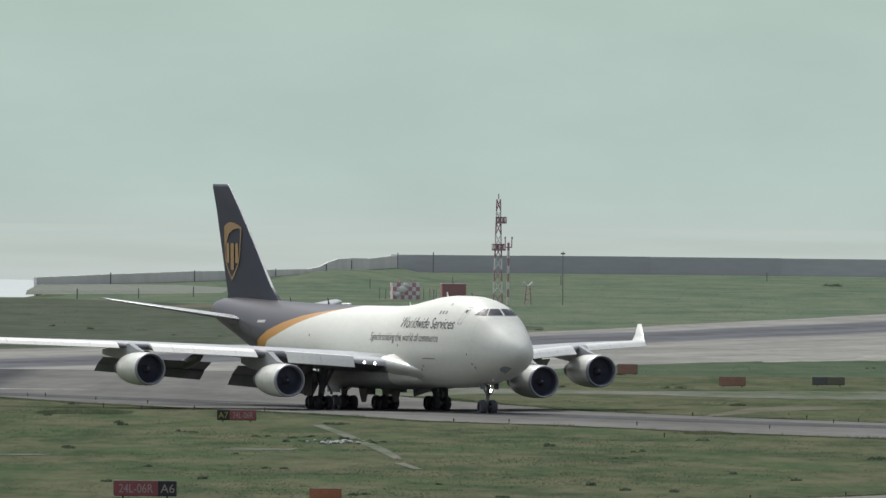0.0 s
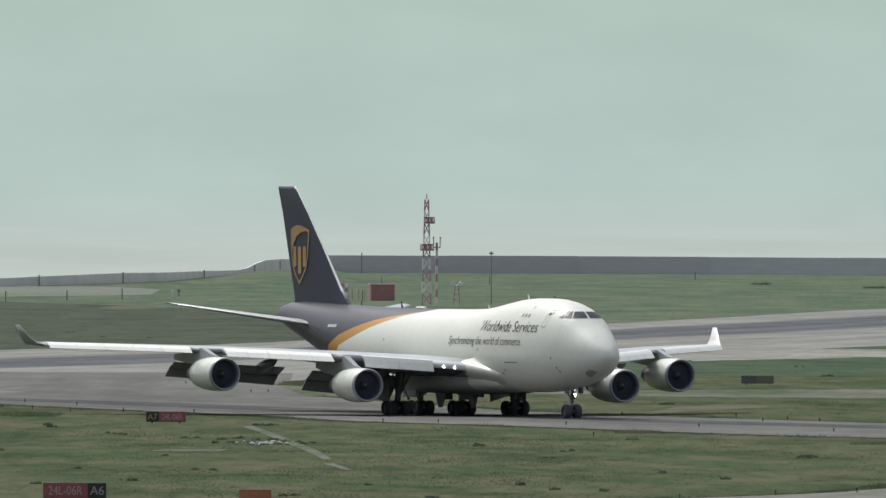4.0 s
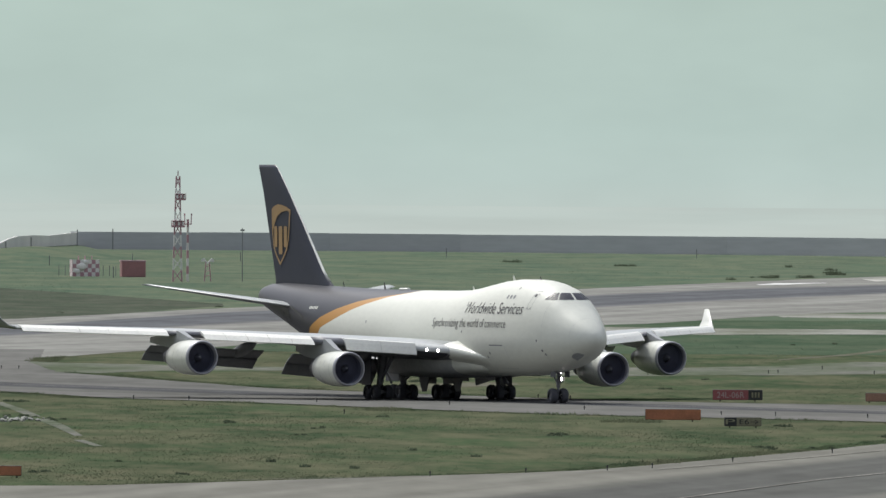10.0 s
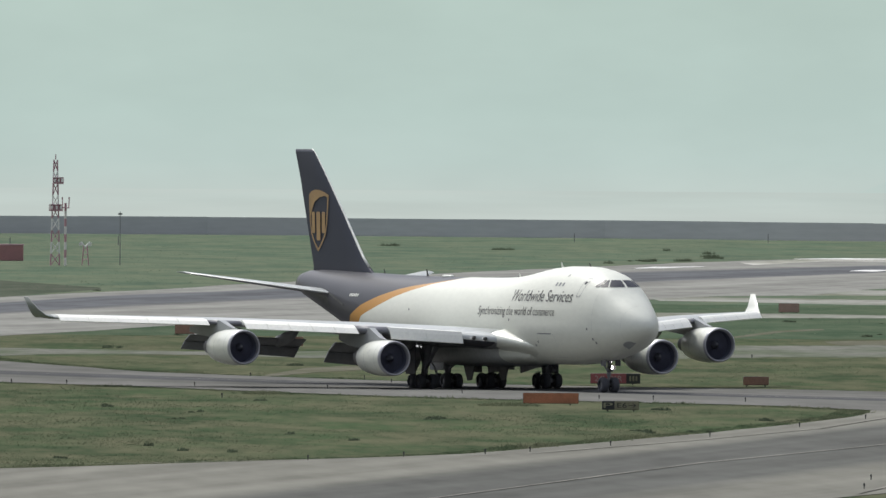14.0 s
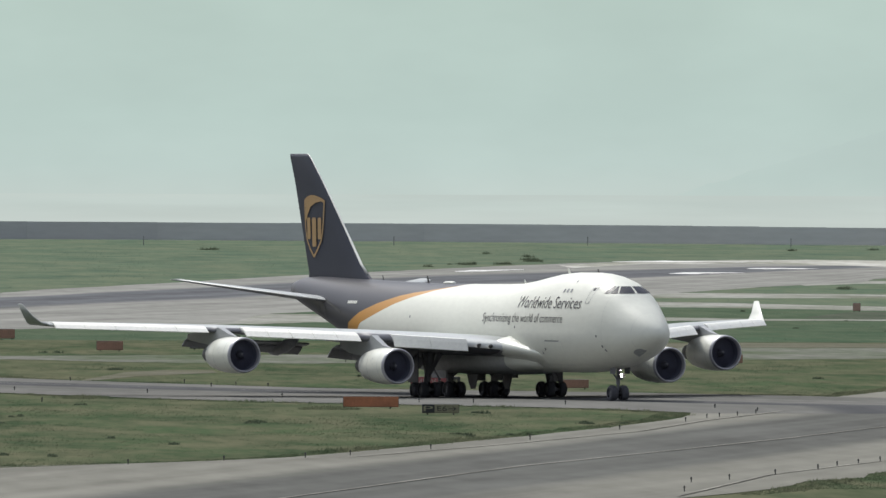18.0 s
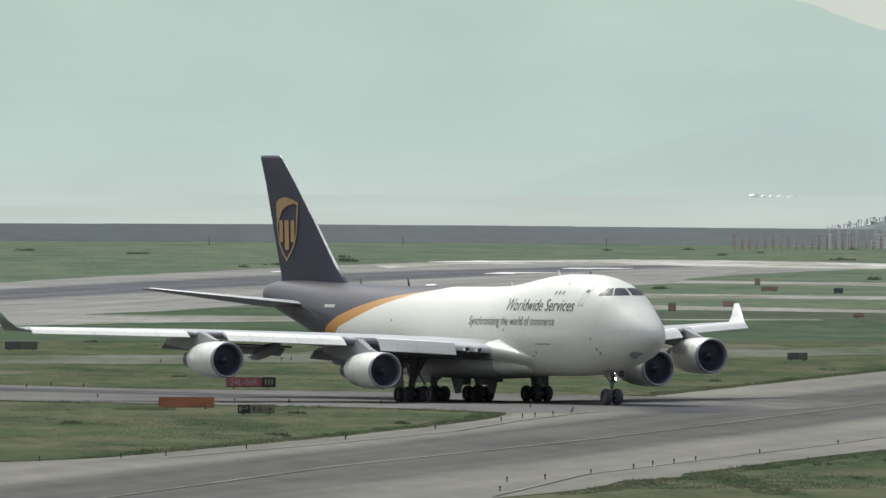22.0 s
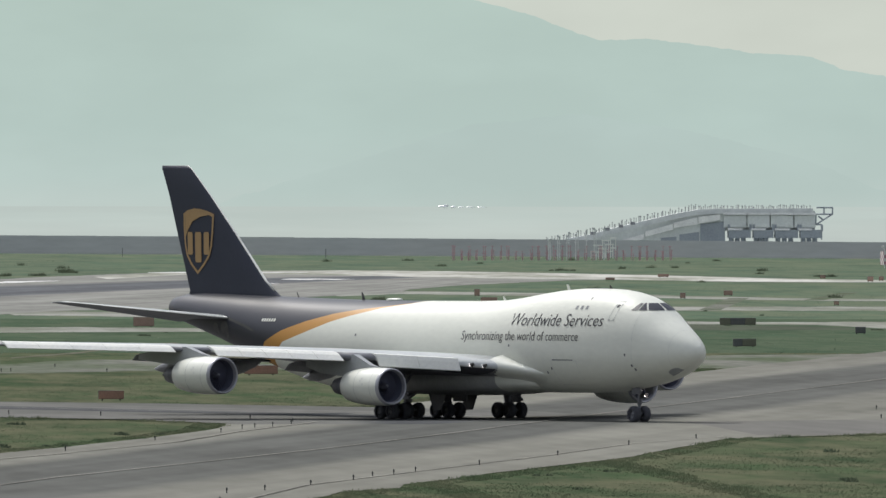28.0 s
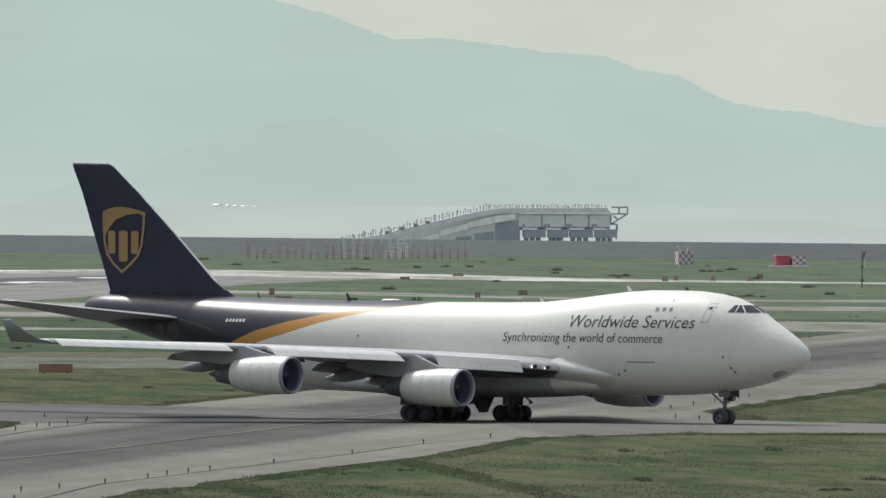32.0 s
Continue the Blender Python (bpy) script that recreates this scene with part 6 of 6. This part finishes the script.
def checker_box(x, y, sx, sz, n, label, two=(None, None), rz=8):
    """A shelter painted in squares, each square a raised plate."""
    ob = tagged(new("checkered_shelter"), label, "shelter")
    ob.matrix_basis = pose(x, y, 0, 0, 0, rz)
    q = sx / n
    rows = max(2, round(sz / q))
    qz = sz / rows
    bm = bmesh.new()
    box(bm, (0, 1.6, sz / 2), (sx - 0.06, 3.1, sz - 0.04))
    part("body", bm, WHITE_FAR, ob)
    for i in range(n):
        for j in range(rows):
            bm = bmesh.new()
            box(bm, (-sx / 2 + q * (i + 0.5), 0, qz * (j + 0.5)), (q, 0.1, qz))
            part("panel", bm, two[(i + j) % 2], ob)
    for j in range(rows):
        for i in range(4):
            for s in (-1, 1):
                bm = bmesh.new()
                box(bm, (s * sx / 2, 0.42 + 0.78 * i, qz * (j + 0.5)), (0.1, 0.78, qz))
                part("panel", bm, two[(i + j + 1) % 2], ob)
    bm = bmesh.new()
    for i in range(3):
        rod(bm, (-sx / 4 + sx / 4 * i, 1.2, sz), (-sx / 4 + sx / 4 * i, 1.2, sz + 0.7), 0.1, 5)
    part("roof_vent", bm, two[0], ob)
    return ob


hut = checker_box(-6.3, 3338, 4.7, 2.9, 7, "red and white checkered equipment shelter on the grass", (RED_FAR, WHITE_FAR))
for x, z, r in ((-0.75, 1.7, 0.75), (-1.5, 0.9, 0.5), (-0.1, 2.5, 0.45)):
    bm = bmesh.new()
    bmesh.ops.create_uvsphere(bm, u_segments=14, v_segments=9, radius=r, matrix=Matrix.Translation((x, -0.1, z)) @ Matrix.Diagonal((1.1, 0.5, 0.9, 1)))
    part("dish_cover", bm, WHITE_FAR, hut, "rounded white dish cover", smooth=True)
hut = checker_box(300.2, 3745, 2.9, 2.6, 5, "red and white checkered equipment hut", (RED_FAR, WHITE_FAR))
for x in (-1.3, 1.3):
    bm = bmesh.new()
    rod(bm, (x, -0.1, -0.6), (x, -0.1, 0.1), 0.12, 6)
    part("leg", bm, WHITE_FAR, hut)
bm = bmesh.new()
rod(bm, (-1.1, 0.5, 2.6), (-1.5, 0.5, 3.5), 0.09, 6)
box(bm, (-1.55, 0.5, 3.5), (0.5, 0.3, 0.4), 0, 0.05)
rod(bm, (0.4, 0.5, 2.6), (0.55, 0.5, 3.6), 0.09, 6)
part("roof_aerial", bm, WHITE_FAR, hut, "small pale aerials on the roof")
hut.matrix_basis = pose(300.2, 3745, 0.6, 0, 0, 8)
checker_box(323.4, 3757, 2.6, 2.3, 4, "red and white checkered shelter beside a red cabin", (RED_FAR, WHITE_FAR))
bm = bmesh.new()
box(bm, (321.3, 3755.5, 0.2), (7.6, 1.2, 0.4), 0, 0.06)
tagged(part("plinth", bm, WHITE_FAR), "low white concrete plinth before the red cabin", "plinth")
for x, y, w, h, lab in ((2.0, 3326, 4.2, 2.7, "rust-red windowless equipment cabin"), (320.3, 3757, 2.9, 2.2, "bright red windowless equipment cabin")):
    ob = tagged(new("equipment_cabin"), lab, "shelter")
    ob.matrix_basis = pose(x, y, 0, 0, 0, 6)
    bm = bmesh.new()
    box(bm, (0, 1.5, h / 2), (w, 3, h), 0, 0.12)
    part("body", bm, BROWNBOX if x < 100 else RED_BRIGHT, ob)
    bm = bmesh.new()
    box(bm, (0, 1.5, h + 0.1), (w * 1.04, 3.1, 0.2), 0, 0.05)
    part("roof", bm, RED_FAR, ob)
    for s in (-0.3, 0.25):
        bm = bmesh.new()
        box(bm, (w * s, -0.03, h * 0.45), (w * 0.2, 0.06, h * 0.8))
        part("door", bm, BROWNBOX if x < 100 else RED_BRIGHT, ob)
fence = tagged(new("wire_fence"), "thin fence posts round the shelters", "fence")
for k in range(13):
    bm = bmesh.new()
    rod(bm, (-3 + 1.1 * k - 8, 3345, 0), (-3 + 1.1 * k - 8, 3345, 1.9), 0.06, 5)
    part("post", bm, FAINT, fence)
sock = tagged(new("windsock"), "orange windsock hanging from a white pole", "windsock")
sock.matrix_basis = pose(334.4, 3745, 0)
bm = bmesh.new()
rod(bm, (0.9, 0, 0), (0.9, 0, 3.6), 0.08, 6)
part("pole", bm, WHITE_FAR, sock)
put("sock", *loft([[(0.8 - 0.5 * t + r * math.cos(a), r * math.sin(a), 3.4 - 2.1 * t + r * 0.5 * math.cos(a)) for a in [2 * math.pi * q / 10 for q in range(10)]] for t, r in ((0, 0.42), (0.35, 0.36), (0.7, 0.3), (1, 0.22))]), ORANGE_FAR, sock)
post = tagged(new("light_mast"), "thin dark mast at the taxiway", "mast")
post.matrix_basis = pose(278, 3110, 0)
bm = bmesh.new()
rod(bm, (0, 0, 0), (0, 0, 6.0), 0.12, 6)
part("shaft", bm, FAINT, post)
bm = bmesh.new()
box(bm, (0, 0, 3.4), (0.6, 0.3, 0.3))
box(bm, (0, 0, 1.2), (0.7, 0.3, 0.4))
part("box", bm, FAINT, post)


# ---- signs ----
def letters(text, x, z, height, width, material, parent, y=-0.17, slant=0.0, name="lettering"):
    """Raised lettering fitted to a width, its lower left at (x, z)."""
    cu = bpy.data.curves.new(name, "FONT")
    cu.body, cu.extrude = text, 0.01
    cu.shear = slant
    tmp = bpy.data.objects.new(name, cu)
    scene.collection.objects.link(tmp)
    dg = bpy.context.evaluated_depsgraph_get()
    me = bpy.data.meshes.new_from_object(tmp.evaluated_get(dg))
    bpy.data.objects.remove(tmp)
    co = np.zeros(len(me.vertices) * 3)
    me.vertices.foreach_get("co", co)
    co = co.reshape(-1, 3)
    lo, hi = co.min(0), co.max(0)
    u = (co[:, 0] - lo[0]) / (hi[0] - lo[0]) * width + x
    h = (co[:, 1] - lo[1]) / (hi[1] - lo[1]) * height + z
    d = np.where(co[:, 2] > 0, y, y + 0.02)
    me.vertices.foreach_set("co", np.stack([u, d, h], 1).ravel())
    me.materials.clear()
    me.materials.append(material)
    me.update()
    ob = new(name, me)
    ob.parent = parent
    return ob


def sign(x, y, w, h, faces, label, rz=0.0, foot=0.13):
    """A lit guidance sign on short legs; faces: (share of the width, material, text, text material)."""
    ob = tagged(new("taxiway_sign"), label, "sign", "airfield signs")
    ob.matrix_basis = pose(x, y, 0, 0, 0, rz)
    bm = bmesh.new()
    box(bm, (0, 0, foot + h / 2), (w, 0.3, h), 0, 0.05)
    part("cabinet", bm, POST, ob)
    a = -w / 2
    for share, m, text, tm in faces:
        bm = bmesh.new()
        box(bm, (a + share * w / 2, -0.16, foot + h / 2), (share * w - 0.04, 0.03, h - 0.06))
        p = part("face", bm, m, ob)
        if text == "bars":      # characters too worn to read
            for q in (0.2, 0.42, 0.64):
                bm = bmesh.new()
                box(bm, (a + share * w * (q + 0.08), -0.18, foot + h * 0.5), (share * w * 0.13, 0.02, h * 0.5))
                part("bar", bm, SIGN_DULL, p)
        elif text:
            letters(text, a + share * w * 0.12, foot + h * 0.22, h * 0.56, share * w * 0.76, tm, p, -0.185)
        a += share * w
    for s in (-0.35, 0.35):
        bm = bmesh.new()
        rod(bm, (s * w, 0, 0), (s * w, 0, foot + 0.02), 0.06, 6)
        part("leg", bm, POST, ob)
    return ob


sign(-16.6, 1557, 3.2, 0.85, [(0.32, SIGN_BLACK, "A7", SIGN_YELLOW), (0.68, SIGN_RED, "24L-06R", SIGN_WHITE)], "red and black runway sign A7 24L-06R in the grass")
sign(-18.0, 1169, 3.85, 0.95, [(0.71, SIGN_RED, "24L-06R", SIGN_WHITE), (0.29, SIGN_BLACK, "A6", SIGN_WHITE)], "red and black runway sign 24L-06R A6 in the grass")
sign(50.6, 1577, 4.1, 0.85, [(0.72, SIGN_RED, "24L-06R", SIGN_WHITE), (0.28, SIGN_BLACK, "bars", None)], "red runway sign 24L-06R beside the exit taxiway")
sign(45.8, 1415, 2.75, 0.66, [(0.33, SIGN_BLACK, "P", SIGN_DULL), (0.67, SIGN_DULL, "E6\u2192", SIGN_BLACK)], "low black and dull yellow taxiway sign P E6 with an arrow")
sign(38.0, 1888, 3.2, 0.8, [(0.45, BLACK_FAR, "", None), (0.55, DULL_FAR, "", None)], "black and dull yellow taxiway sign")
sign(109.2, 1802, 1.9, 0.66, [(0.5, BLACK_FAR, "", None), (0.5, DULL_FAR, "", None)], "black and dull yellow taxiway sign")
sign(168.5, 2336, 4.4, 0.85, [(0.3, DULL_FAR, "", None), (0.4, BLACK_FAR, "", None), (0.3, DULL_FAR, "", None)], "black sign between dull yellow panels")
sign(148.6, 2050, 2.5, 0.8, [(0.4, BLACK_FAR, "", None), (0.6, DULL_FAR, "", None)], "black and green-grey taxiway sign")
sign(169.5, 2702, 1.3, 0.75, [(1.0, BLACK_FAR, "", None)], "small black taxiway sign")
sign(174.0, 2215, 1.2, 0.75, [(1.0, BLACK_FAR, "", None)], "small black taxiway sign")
for x, y, w, h in ((-7, 1166, 1.95, 0.62), (41.6, 1448, 4.2, 0.82), (62, 1573, 2.1, 0.7), (19.2, 1988, 2.1, 1.0), (28.3, 1871, 2.6, 0.9), (95, 2311, 2.5, 1.1), (83.5, 1768, 3.1, 0.8),
                   (168.6, 2882, 1.0, 1.4), (128.9, 2385, 0.95, 1.0), (139.7, 2450, 1.6, 0.75), (146.4, 2295, 1.3, 0.45), (162.6, 2750, 3.0, 0.9), (151, 2217, 3.2, 0.9), (196.2, 2833, 1.0, 1.1), (207.5, 2897, 1.7, 1.0), (258, 3263, 1.3, 1.2), (282, 3356, 1.4, 1.1), (208, 2691, 0.9, 0.7), (257, 3356, 1.2, 0.8), (262, 3290, 1.0, 1.0), (268, 3285, 0.9, 1.0), (274, 3280, 1.2, 1.0), (232, 3400, 2.4, 0.7), (216, 3300, 2.0, 0.6), (211.6, 2577, 4.0, 0.85)):
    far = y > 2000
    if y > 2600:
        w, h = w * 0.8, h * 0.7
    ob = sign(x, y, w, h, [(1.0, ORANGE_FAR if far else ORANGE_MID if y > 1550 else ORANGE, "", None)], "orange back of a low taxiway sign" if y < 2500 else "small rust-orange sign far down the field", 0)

# ---- taxiway edge lights ----
bm = bmesh.new()
rod(bm, (0, 0, 0), (0, 0, 0.22), 0.035, 6)
rod(bm, (0, 0, 0.22), (0, 0, 0.36), 0.065, 8, 0.04)
proto = tagged(part("edge_light", bm, POST), "small dark taxiway edge light on a stem", "airfield light", "taxiway edge lights")
SPOTS = [(49.1, 1089), (50.9, 1120), (53.6, 1130), (57.2, 1148), (60.8, 1168), (62.6, 1180), (19, 1180), (64.4, 1189), (25.2, 1195), (66.3, 1199), (30.6, 1208), (33.7, 1218), (72, 1228), (39.7, 1246), (79.6, 1269), (47.7, 1288), (87.5, 1317), (55.8, 1338), (94.3, 1348), (62.3, 1380), (64.7, 1399), (65.9, 1405), (67.6, 1413), (69.5, 1424), (70.3, 1438), (117.2, 1449), (67.9, 1455), (116.2, 1459), (57.3, 1474), (17.2, 1482), (50.5, 1482), (46.4, 1485), (120.2, 1514), (36.5, 1514), (124, 1539), (26.3, 1539), (15.8, 1553), (127.6, 1562), (5.5, 1563), (1, 1566), (129.8, 1577), (32.3, 1582), (37, 1583), (131.4, 1585), (34.5, 1590), (133, 1593), (30.6, 1609), (21.2, 1622)]
SPOTS += [(-15, 1630), (-25.6, 1637), (-21.1, 1639), (-29.1, 1653), (-25.7, 1680), (-30.7, 1705), (-37.3, 1731), (-35.7, 1731), (48.7, 1777), (-11.2, 1795), (-9.6, 1796), (60.5, 1796), (70.4, 1796), (61.5, 1799), (67.1, 1839), (-18, 1870), (-16.5, 1871), (169.4, 2054), (177.2, 2094), (187, 2158)]
proto.matrix_basis = pose(*SPOTS[0], 0)
for x, y in SPOTS[1:]:
    copy_thing(proto, pose(x, y, 0, 0, 0, random.uniform(0, 90)))

# ---- distant speed boat ----
boat = tagged(new("speed_boat"), "white speed boat with a long bright wake, far out", "boat")
v, f = loft([[(x, w * math.cos(a) , z + hh * math.sin(a)) for a in [2 * math.pi * q / 10 for q in range(10)]] for x, w, z, hh in ((-1.3, 0.1, 0.45, 0.1), (-0.9, 0.5, 0.4, 0.32), (0.4, 0.6, 0.4, 0.4), (1.3, 0.5, 0.4, 0.35))])
put("hull", v, f, FOAM, boat)
bm = bmesh.new()
box(bm, (0.8, 0, 0.75), (1.3, 0.7, 0.4), 0, 0.1)
part("cabin", bm, FOAM, boat)
for x, l, hh in ((2.6, 1.6, 0.35), (4.6, 1.7, 0.25), (6.8, 2.4, 0.2), (9.6, 2.6, 0.14)):
    put("wake", *loft([[(x + l * (t - 0.5), 0.4 * r * math.cos(a), 0.3 + hh * r * math.sin(a)) for a in [2 * math.pi * q / 8 for q in range(8)]] for t, r in ((0, 0.1), (0.3, 1), (0.7, 0.8), (1, 0.1))]), FOAM, boat)

# ---- grass tufts and weeds ----
def tufts(name, spots, material, label, hmin, hmax, wide, blades=6, thick=0.035):
    """Clumps of thin leaning blades."""
    v, f = [], []
    for x, y, s in spots:
        for k in range(blades):
            ox, oy = rng.gauss(0, 0.5) * wide * s, rng.gauss(0, 0.8) * wide * s
            h, w = rng.uniform(hmin, hmax) * s, thick * rng.uniform(0.7, 1.5)
            lean = rng.uniform(-0.5, 0.5) * h
            i = len(v)
            v += [(x + ox - w, y + oy, 0), (x + ox + w, y + oy, 0), (x + ox + lean, y + oy + rng.uniform(-0.3, 0.3) * h, h)]
            f.append((i, i + 1, i + 2))
    ob = put(name, v, f, material)
    # a sward catches the light as a whole, not blade by blade
    ob.data.normals_split_custom_set_from_vertices([Vector((rng.uniform(-0.3, 0.3), rng.uniform(-0.45, 0.1), 1.0)).normalized() for _ in v])
    return tagged(ob, label, "grass", kind="stuff")


rng = random.Random(7)


def shore(y):
    """Where the field ends at the sea."""
    return float(np.interp(y, [3200, 3300, 3560, 3900, 4150, 4470], [-400, -66, -60, -34, -24, -7]))


def tall_share(x, y):
    """Where the grass stands taller: drifts along the field."""
    return noise.noise((x * 0.06, y * 0.02, 5)) + 0.5 * noise.noise((x * 0.25, y * 0.07, 8))


near, weeds = [], []
while len(near) < 15000:
    y = 1100 + 850 * rng.random() ** 1.4
    x = rng.uniform(-0.028, 0.098) * y
    if tall_share(x, y) > rng.uniform(-0.5, 0.4) and not paved(x, y):
        near.append((x, y, rng.uniform(0.6, 1.2) * (1.0 + 0.6 * max(0, tall_share(x, y)))))
tufts("grass_tufts", near, BLADES, "short uneven tufts of grass over the field", 0.02, 0.055, 0.9, 4, 0.05)
edge = []
for rows in (TAXI_ROWS, EXIT_ROWS):
    rr = rows if rows[0][2] < rows[-1][2] else rows[::-1]
    ys = [r[2] for r in rr]
    for side in (0, 1):
        y = 1080.0
        while y < 1960:
            x = float(np.interp(y, ys, [r[side] for r in rr])) + (rng.uniform(-2.5, 0.05) if side == 0 else rng.uniform(-0.05, 2.5))
            k = 0.4 + 2.0 * max(0.0, tall_share(x * 3.1, y * 2.2))
            if -0.03 < x / y < 0.1 and not paved(x, y):
                edge.append((x, y, k * rng.uniform(0.6, 1.2)))
            y += 0.2
for k in range(1500):
    x = rng.uniform(100, 140)
    y = (1366 + (x - 100) * 0.2 if rng.random() < 0.5 else 1430) + rng.uniform(-3, 3)
    if not paved(x, y):
        edge.append((x, y, rng.uniform(0.5, 1.2)))
# a taller ragged drift beside the exit taxiway and weeds round the rubble
for x0, x1, y0, y1, n in ((-34, -26, 1600, 1625, 500), (19, 23, 1502, 1512, 140), (36, 41, 1440, 1450, 120)):
    for k in range(n):
        x = rng.uniform(x0, x1)
        edge.append((x, rng.uniform(y0, y1), rng.uniform(0.9, 1.5) * (1.15 - abs(2 * (x - x0) / (x1 - x0) - 1) ** 2)))
tufts("grass_edge", edge, BLADES, "taller ragged grass along the paving edges", 0.05, 0.22, 0.45, 7)
for cx0, cy0, n, spread in ((-12.5, 1462, 7, 2.6), (-10.5, 1440, 5, 1.8), (-7.6, 1452, 5, 1.5), (-5.0, 1440, 4, 0.8), (-19.6, 1490, 5, 0.8), (-27, 1395, 5, 0.8), (-8.5, 1545, 5, 1.5), (31, 1370, 7, 1.0), (8, 1430, 4, 0.4), (58, 1365, 10, 2.0), (45, 1312, 8, 2.4)):
    for k in range(n):
        x, y = cx0 + rng.gauss(0, 0.5) * spread, cy0 + rng.gauss(0, 4)
        if not paved(x, y):
            weeds.append((x, y, rng.uniform(0.25, 0.65)))
for cx0, cy0, n in ((115, 3425, 7), (122, 3440, 6), (131, 3540, 6), (133, 3600, 4), (99, 3811, 4), (292, 3592, 4), (301, 3653, 4), (80, 3955, 4), (228, 3620, 5), (262, 3420, 5), (240, 2880, 5), (150, 2800, 3)):
    for k in range(n):
        weeds.append((cx0 + rng.gauss(0, 1.0), cy0 + rng.gauss(0, 6), rng.uniform(0.8, 2.0)))
for k in range(38):      # single small shrubs far down the field
    y = rng.uniform(2650, 4050)
    x = rng.uniform(0.03, 0.094) * y
    if not paved(x, y):
        weeds += [(x + rng.uniform(-0.3, 0.3), y + q, rng.uniform(1.0, 2.2)) for q in range(rng.choice((1, 2, 2)))]
while len(weeds) < 300:
    y = 1130 + 1500 * rng.random() ** 1.6
    x = rng.uniform(-0.028, 0.098) * y
    if paved(x, y) or x < shore(y) + 2:
        continue
    c = rng.uniform(0.4, 1.0)
    for _ in range(rng.choice((1, 1, 2, 3))):
        wx, wy = x + rng.uniform(-0.7, 0.7), y + rng.uniform(-2, 2)
        if wx > shore(wy) and not any(paved(wx + q, wy) for q in (-1, 0, 1)):
            weeds.append((wx, wy, c * rng.uniform(0.6, 1.0)))
tufts("weeds", weeds, WEED, "darker clumps of taller weeds scattered over the grass", 0.1, 0.4, 0.5, 40, 0.06)
far_spots = []
while len(far_spots) < 4500:
    y = 1960 + 2300 * rng.random() ** 0.9
    x = rng.uniform(-0.026, 0.094) * y
    if x > shore(y) and noise.noise((x * 0.05, y * 0.01, 2)) > rng.uniform(-0.5, 0.3) and not paved(x, y):
        far_spots.append((x, y, rng.uniform(0.7, 1.4)))
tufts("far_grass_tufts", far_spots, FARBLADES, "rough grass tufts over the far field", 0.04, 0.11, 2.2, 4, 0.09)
# heap of pale broken stones
heap = tagged(new("rubble_heap"), "low heap of pale broken stones in the grass", "rubble")
for k in range(46):
    x, y = -7.8 + rng.gauss(0, 0.9), 1432 + rng.gauss(0, 5)
    r = rng.uniform(0.06, 0.2)
    bm = bmesh.new()
    bmesh.ops.create_icosphere(bm, subdivisions=1, radius=r, matrix=Matrix.Translation((x, y, r * 0.5)) @ Matrix.Diagonal((rng.uniform(0.8, 1.7), 1.2, rng.uniform(0.5, 0.9), 1)))
    for vert in bm.verts:
        vert.co += Vector((rng.uniform(-1, 1), rng.uniform(-1, 1), rng.uniform(-1, 1))) * r * 0.2
    part("stone", bm, RUBBLE, heap)


# ---- what moves ----
def motions():
    # slight nodding on the brakes and over the uneven paving
    nod = [(0, 0.09), (6, 0.02), (9, -0.06), (13, -0.02), (19, -0.02), (21, -0.12), (23, -0.17), (25.5, -0.08), (28, 0.0), (30, 0.07), (32, 0.14)]
    walk(jet, [(t, pose(x, y, 0, b, float(np.interp(t, [q[0] for q in nod], [q[1] for q in nod])), h)) for t, x, y, h, b in TAXI])
    # wheels roll with the way covered
    run, last, rows = 0.0, None, []
    for t, x, y, h, b in TAXI:
        if last:
            run += math.hypot(x - last[0], y - last[1])
        last = (x, y)
        rows.append((t, run))
    ts = [k * 0.1 for k in range(321)]
    turn = [math.degrees(np.interp(t, [r[0] for r in rows], [r[1] for r in rows]) / 0.62) for t in ts]
    for w, x, y in WHEELS:
        walk(w, [(t, pose(x + GX, y, 0.62, 0, a % 360, 0)) for t, a in zip(ts, turn)])
    # flaps run in
    for ob, mid, side, sweep in FLAPS:
        def at(k):
            hinge = Matrix.Rotation(radians(sweep), 4, "Z")
            return Matrix.Translation(mid + Vector((-0.9 * k, 0, -0.5 * k))) @ hinge @ Matrix.Rotation(radians(-37 * k), 4, "Y") @ hinge.inverted()
        walk(ob, [(0, at(1.0)), (13.3, at(1.0)), (14, at(0.95)), (16.5, at(0.45)), (17.5, at(0.36)), (19, at(0.27)), (22, at(0.17)), (27, at(0.0)), (32, at(0.0))])
    # the tailplane is trimmed back for the next start
    for ob in TRIM:
        def trim(a):
            hinge = Vector((-58.2 + GX, 0, 7.55))
            return Matrix.Translation(hinge) @ Matrix.Rotation(radians(a), 4, "Y") @ Matrix.Translation(-hinge)
        walk(ob, [(0, trim(1.6)), (17, trim(1.5)), (18.5, trim(1.1)), (20, trim(0.2)), (22, trim(-0.8)), (23, trim(-1.0)), (32, trim(-1.0))])
    # turning the lit lenses aft stands in for switching the landing lamps off
    for ob, place in SWIVELS:
        def lamp(a):
            return Matrix.Translation(place) @ Matrix.Rotation(radians(a), 4, "Y")
        walk(ob, [(0, lamp(0)), (13.8, lamp(0)), (13.9, lamp(80)), (14.0, lamp(160)), (32, lamp(160))])
    # the far boat runs to the left
    walk(boat, [(0, pose(4750 * math.tan(0.0640), 4750, 9.6)), (32, pose(4750 * math.tan(0.0556), 4750, 9.6))])


motions()
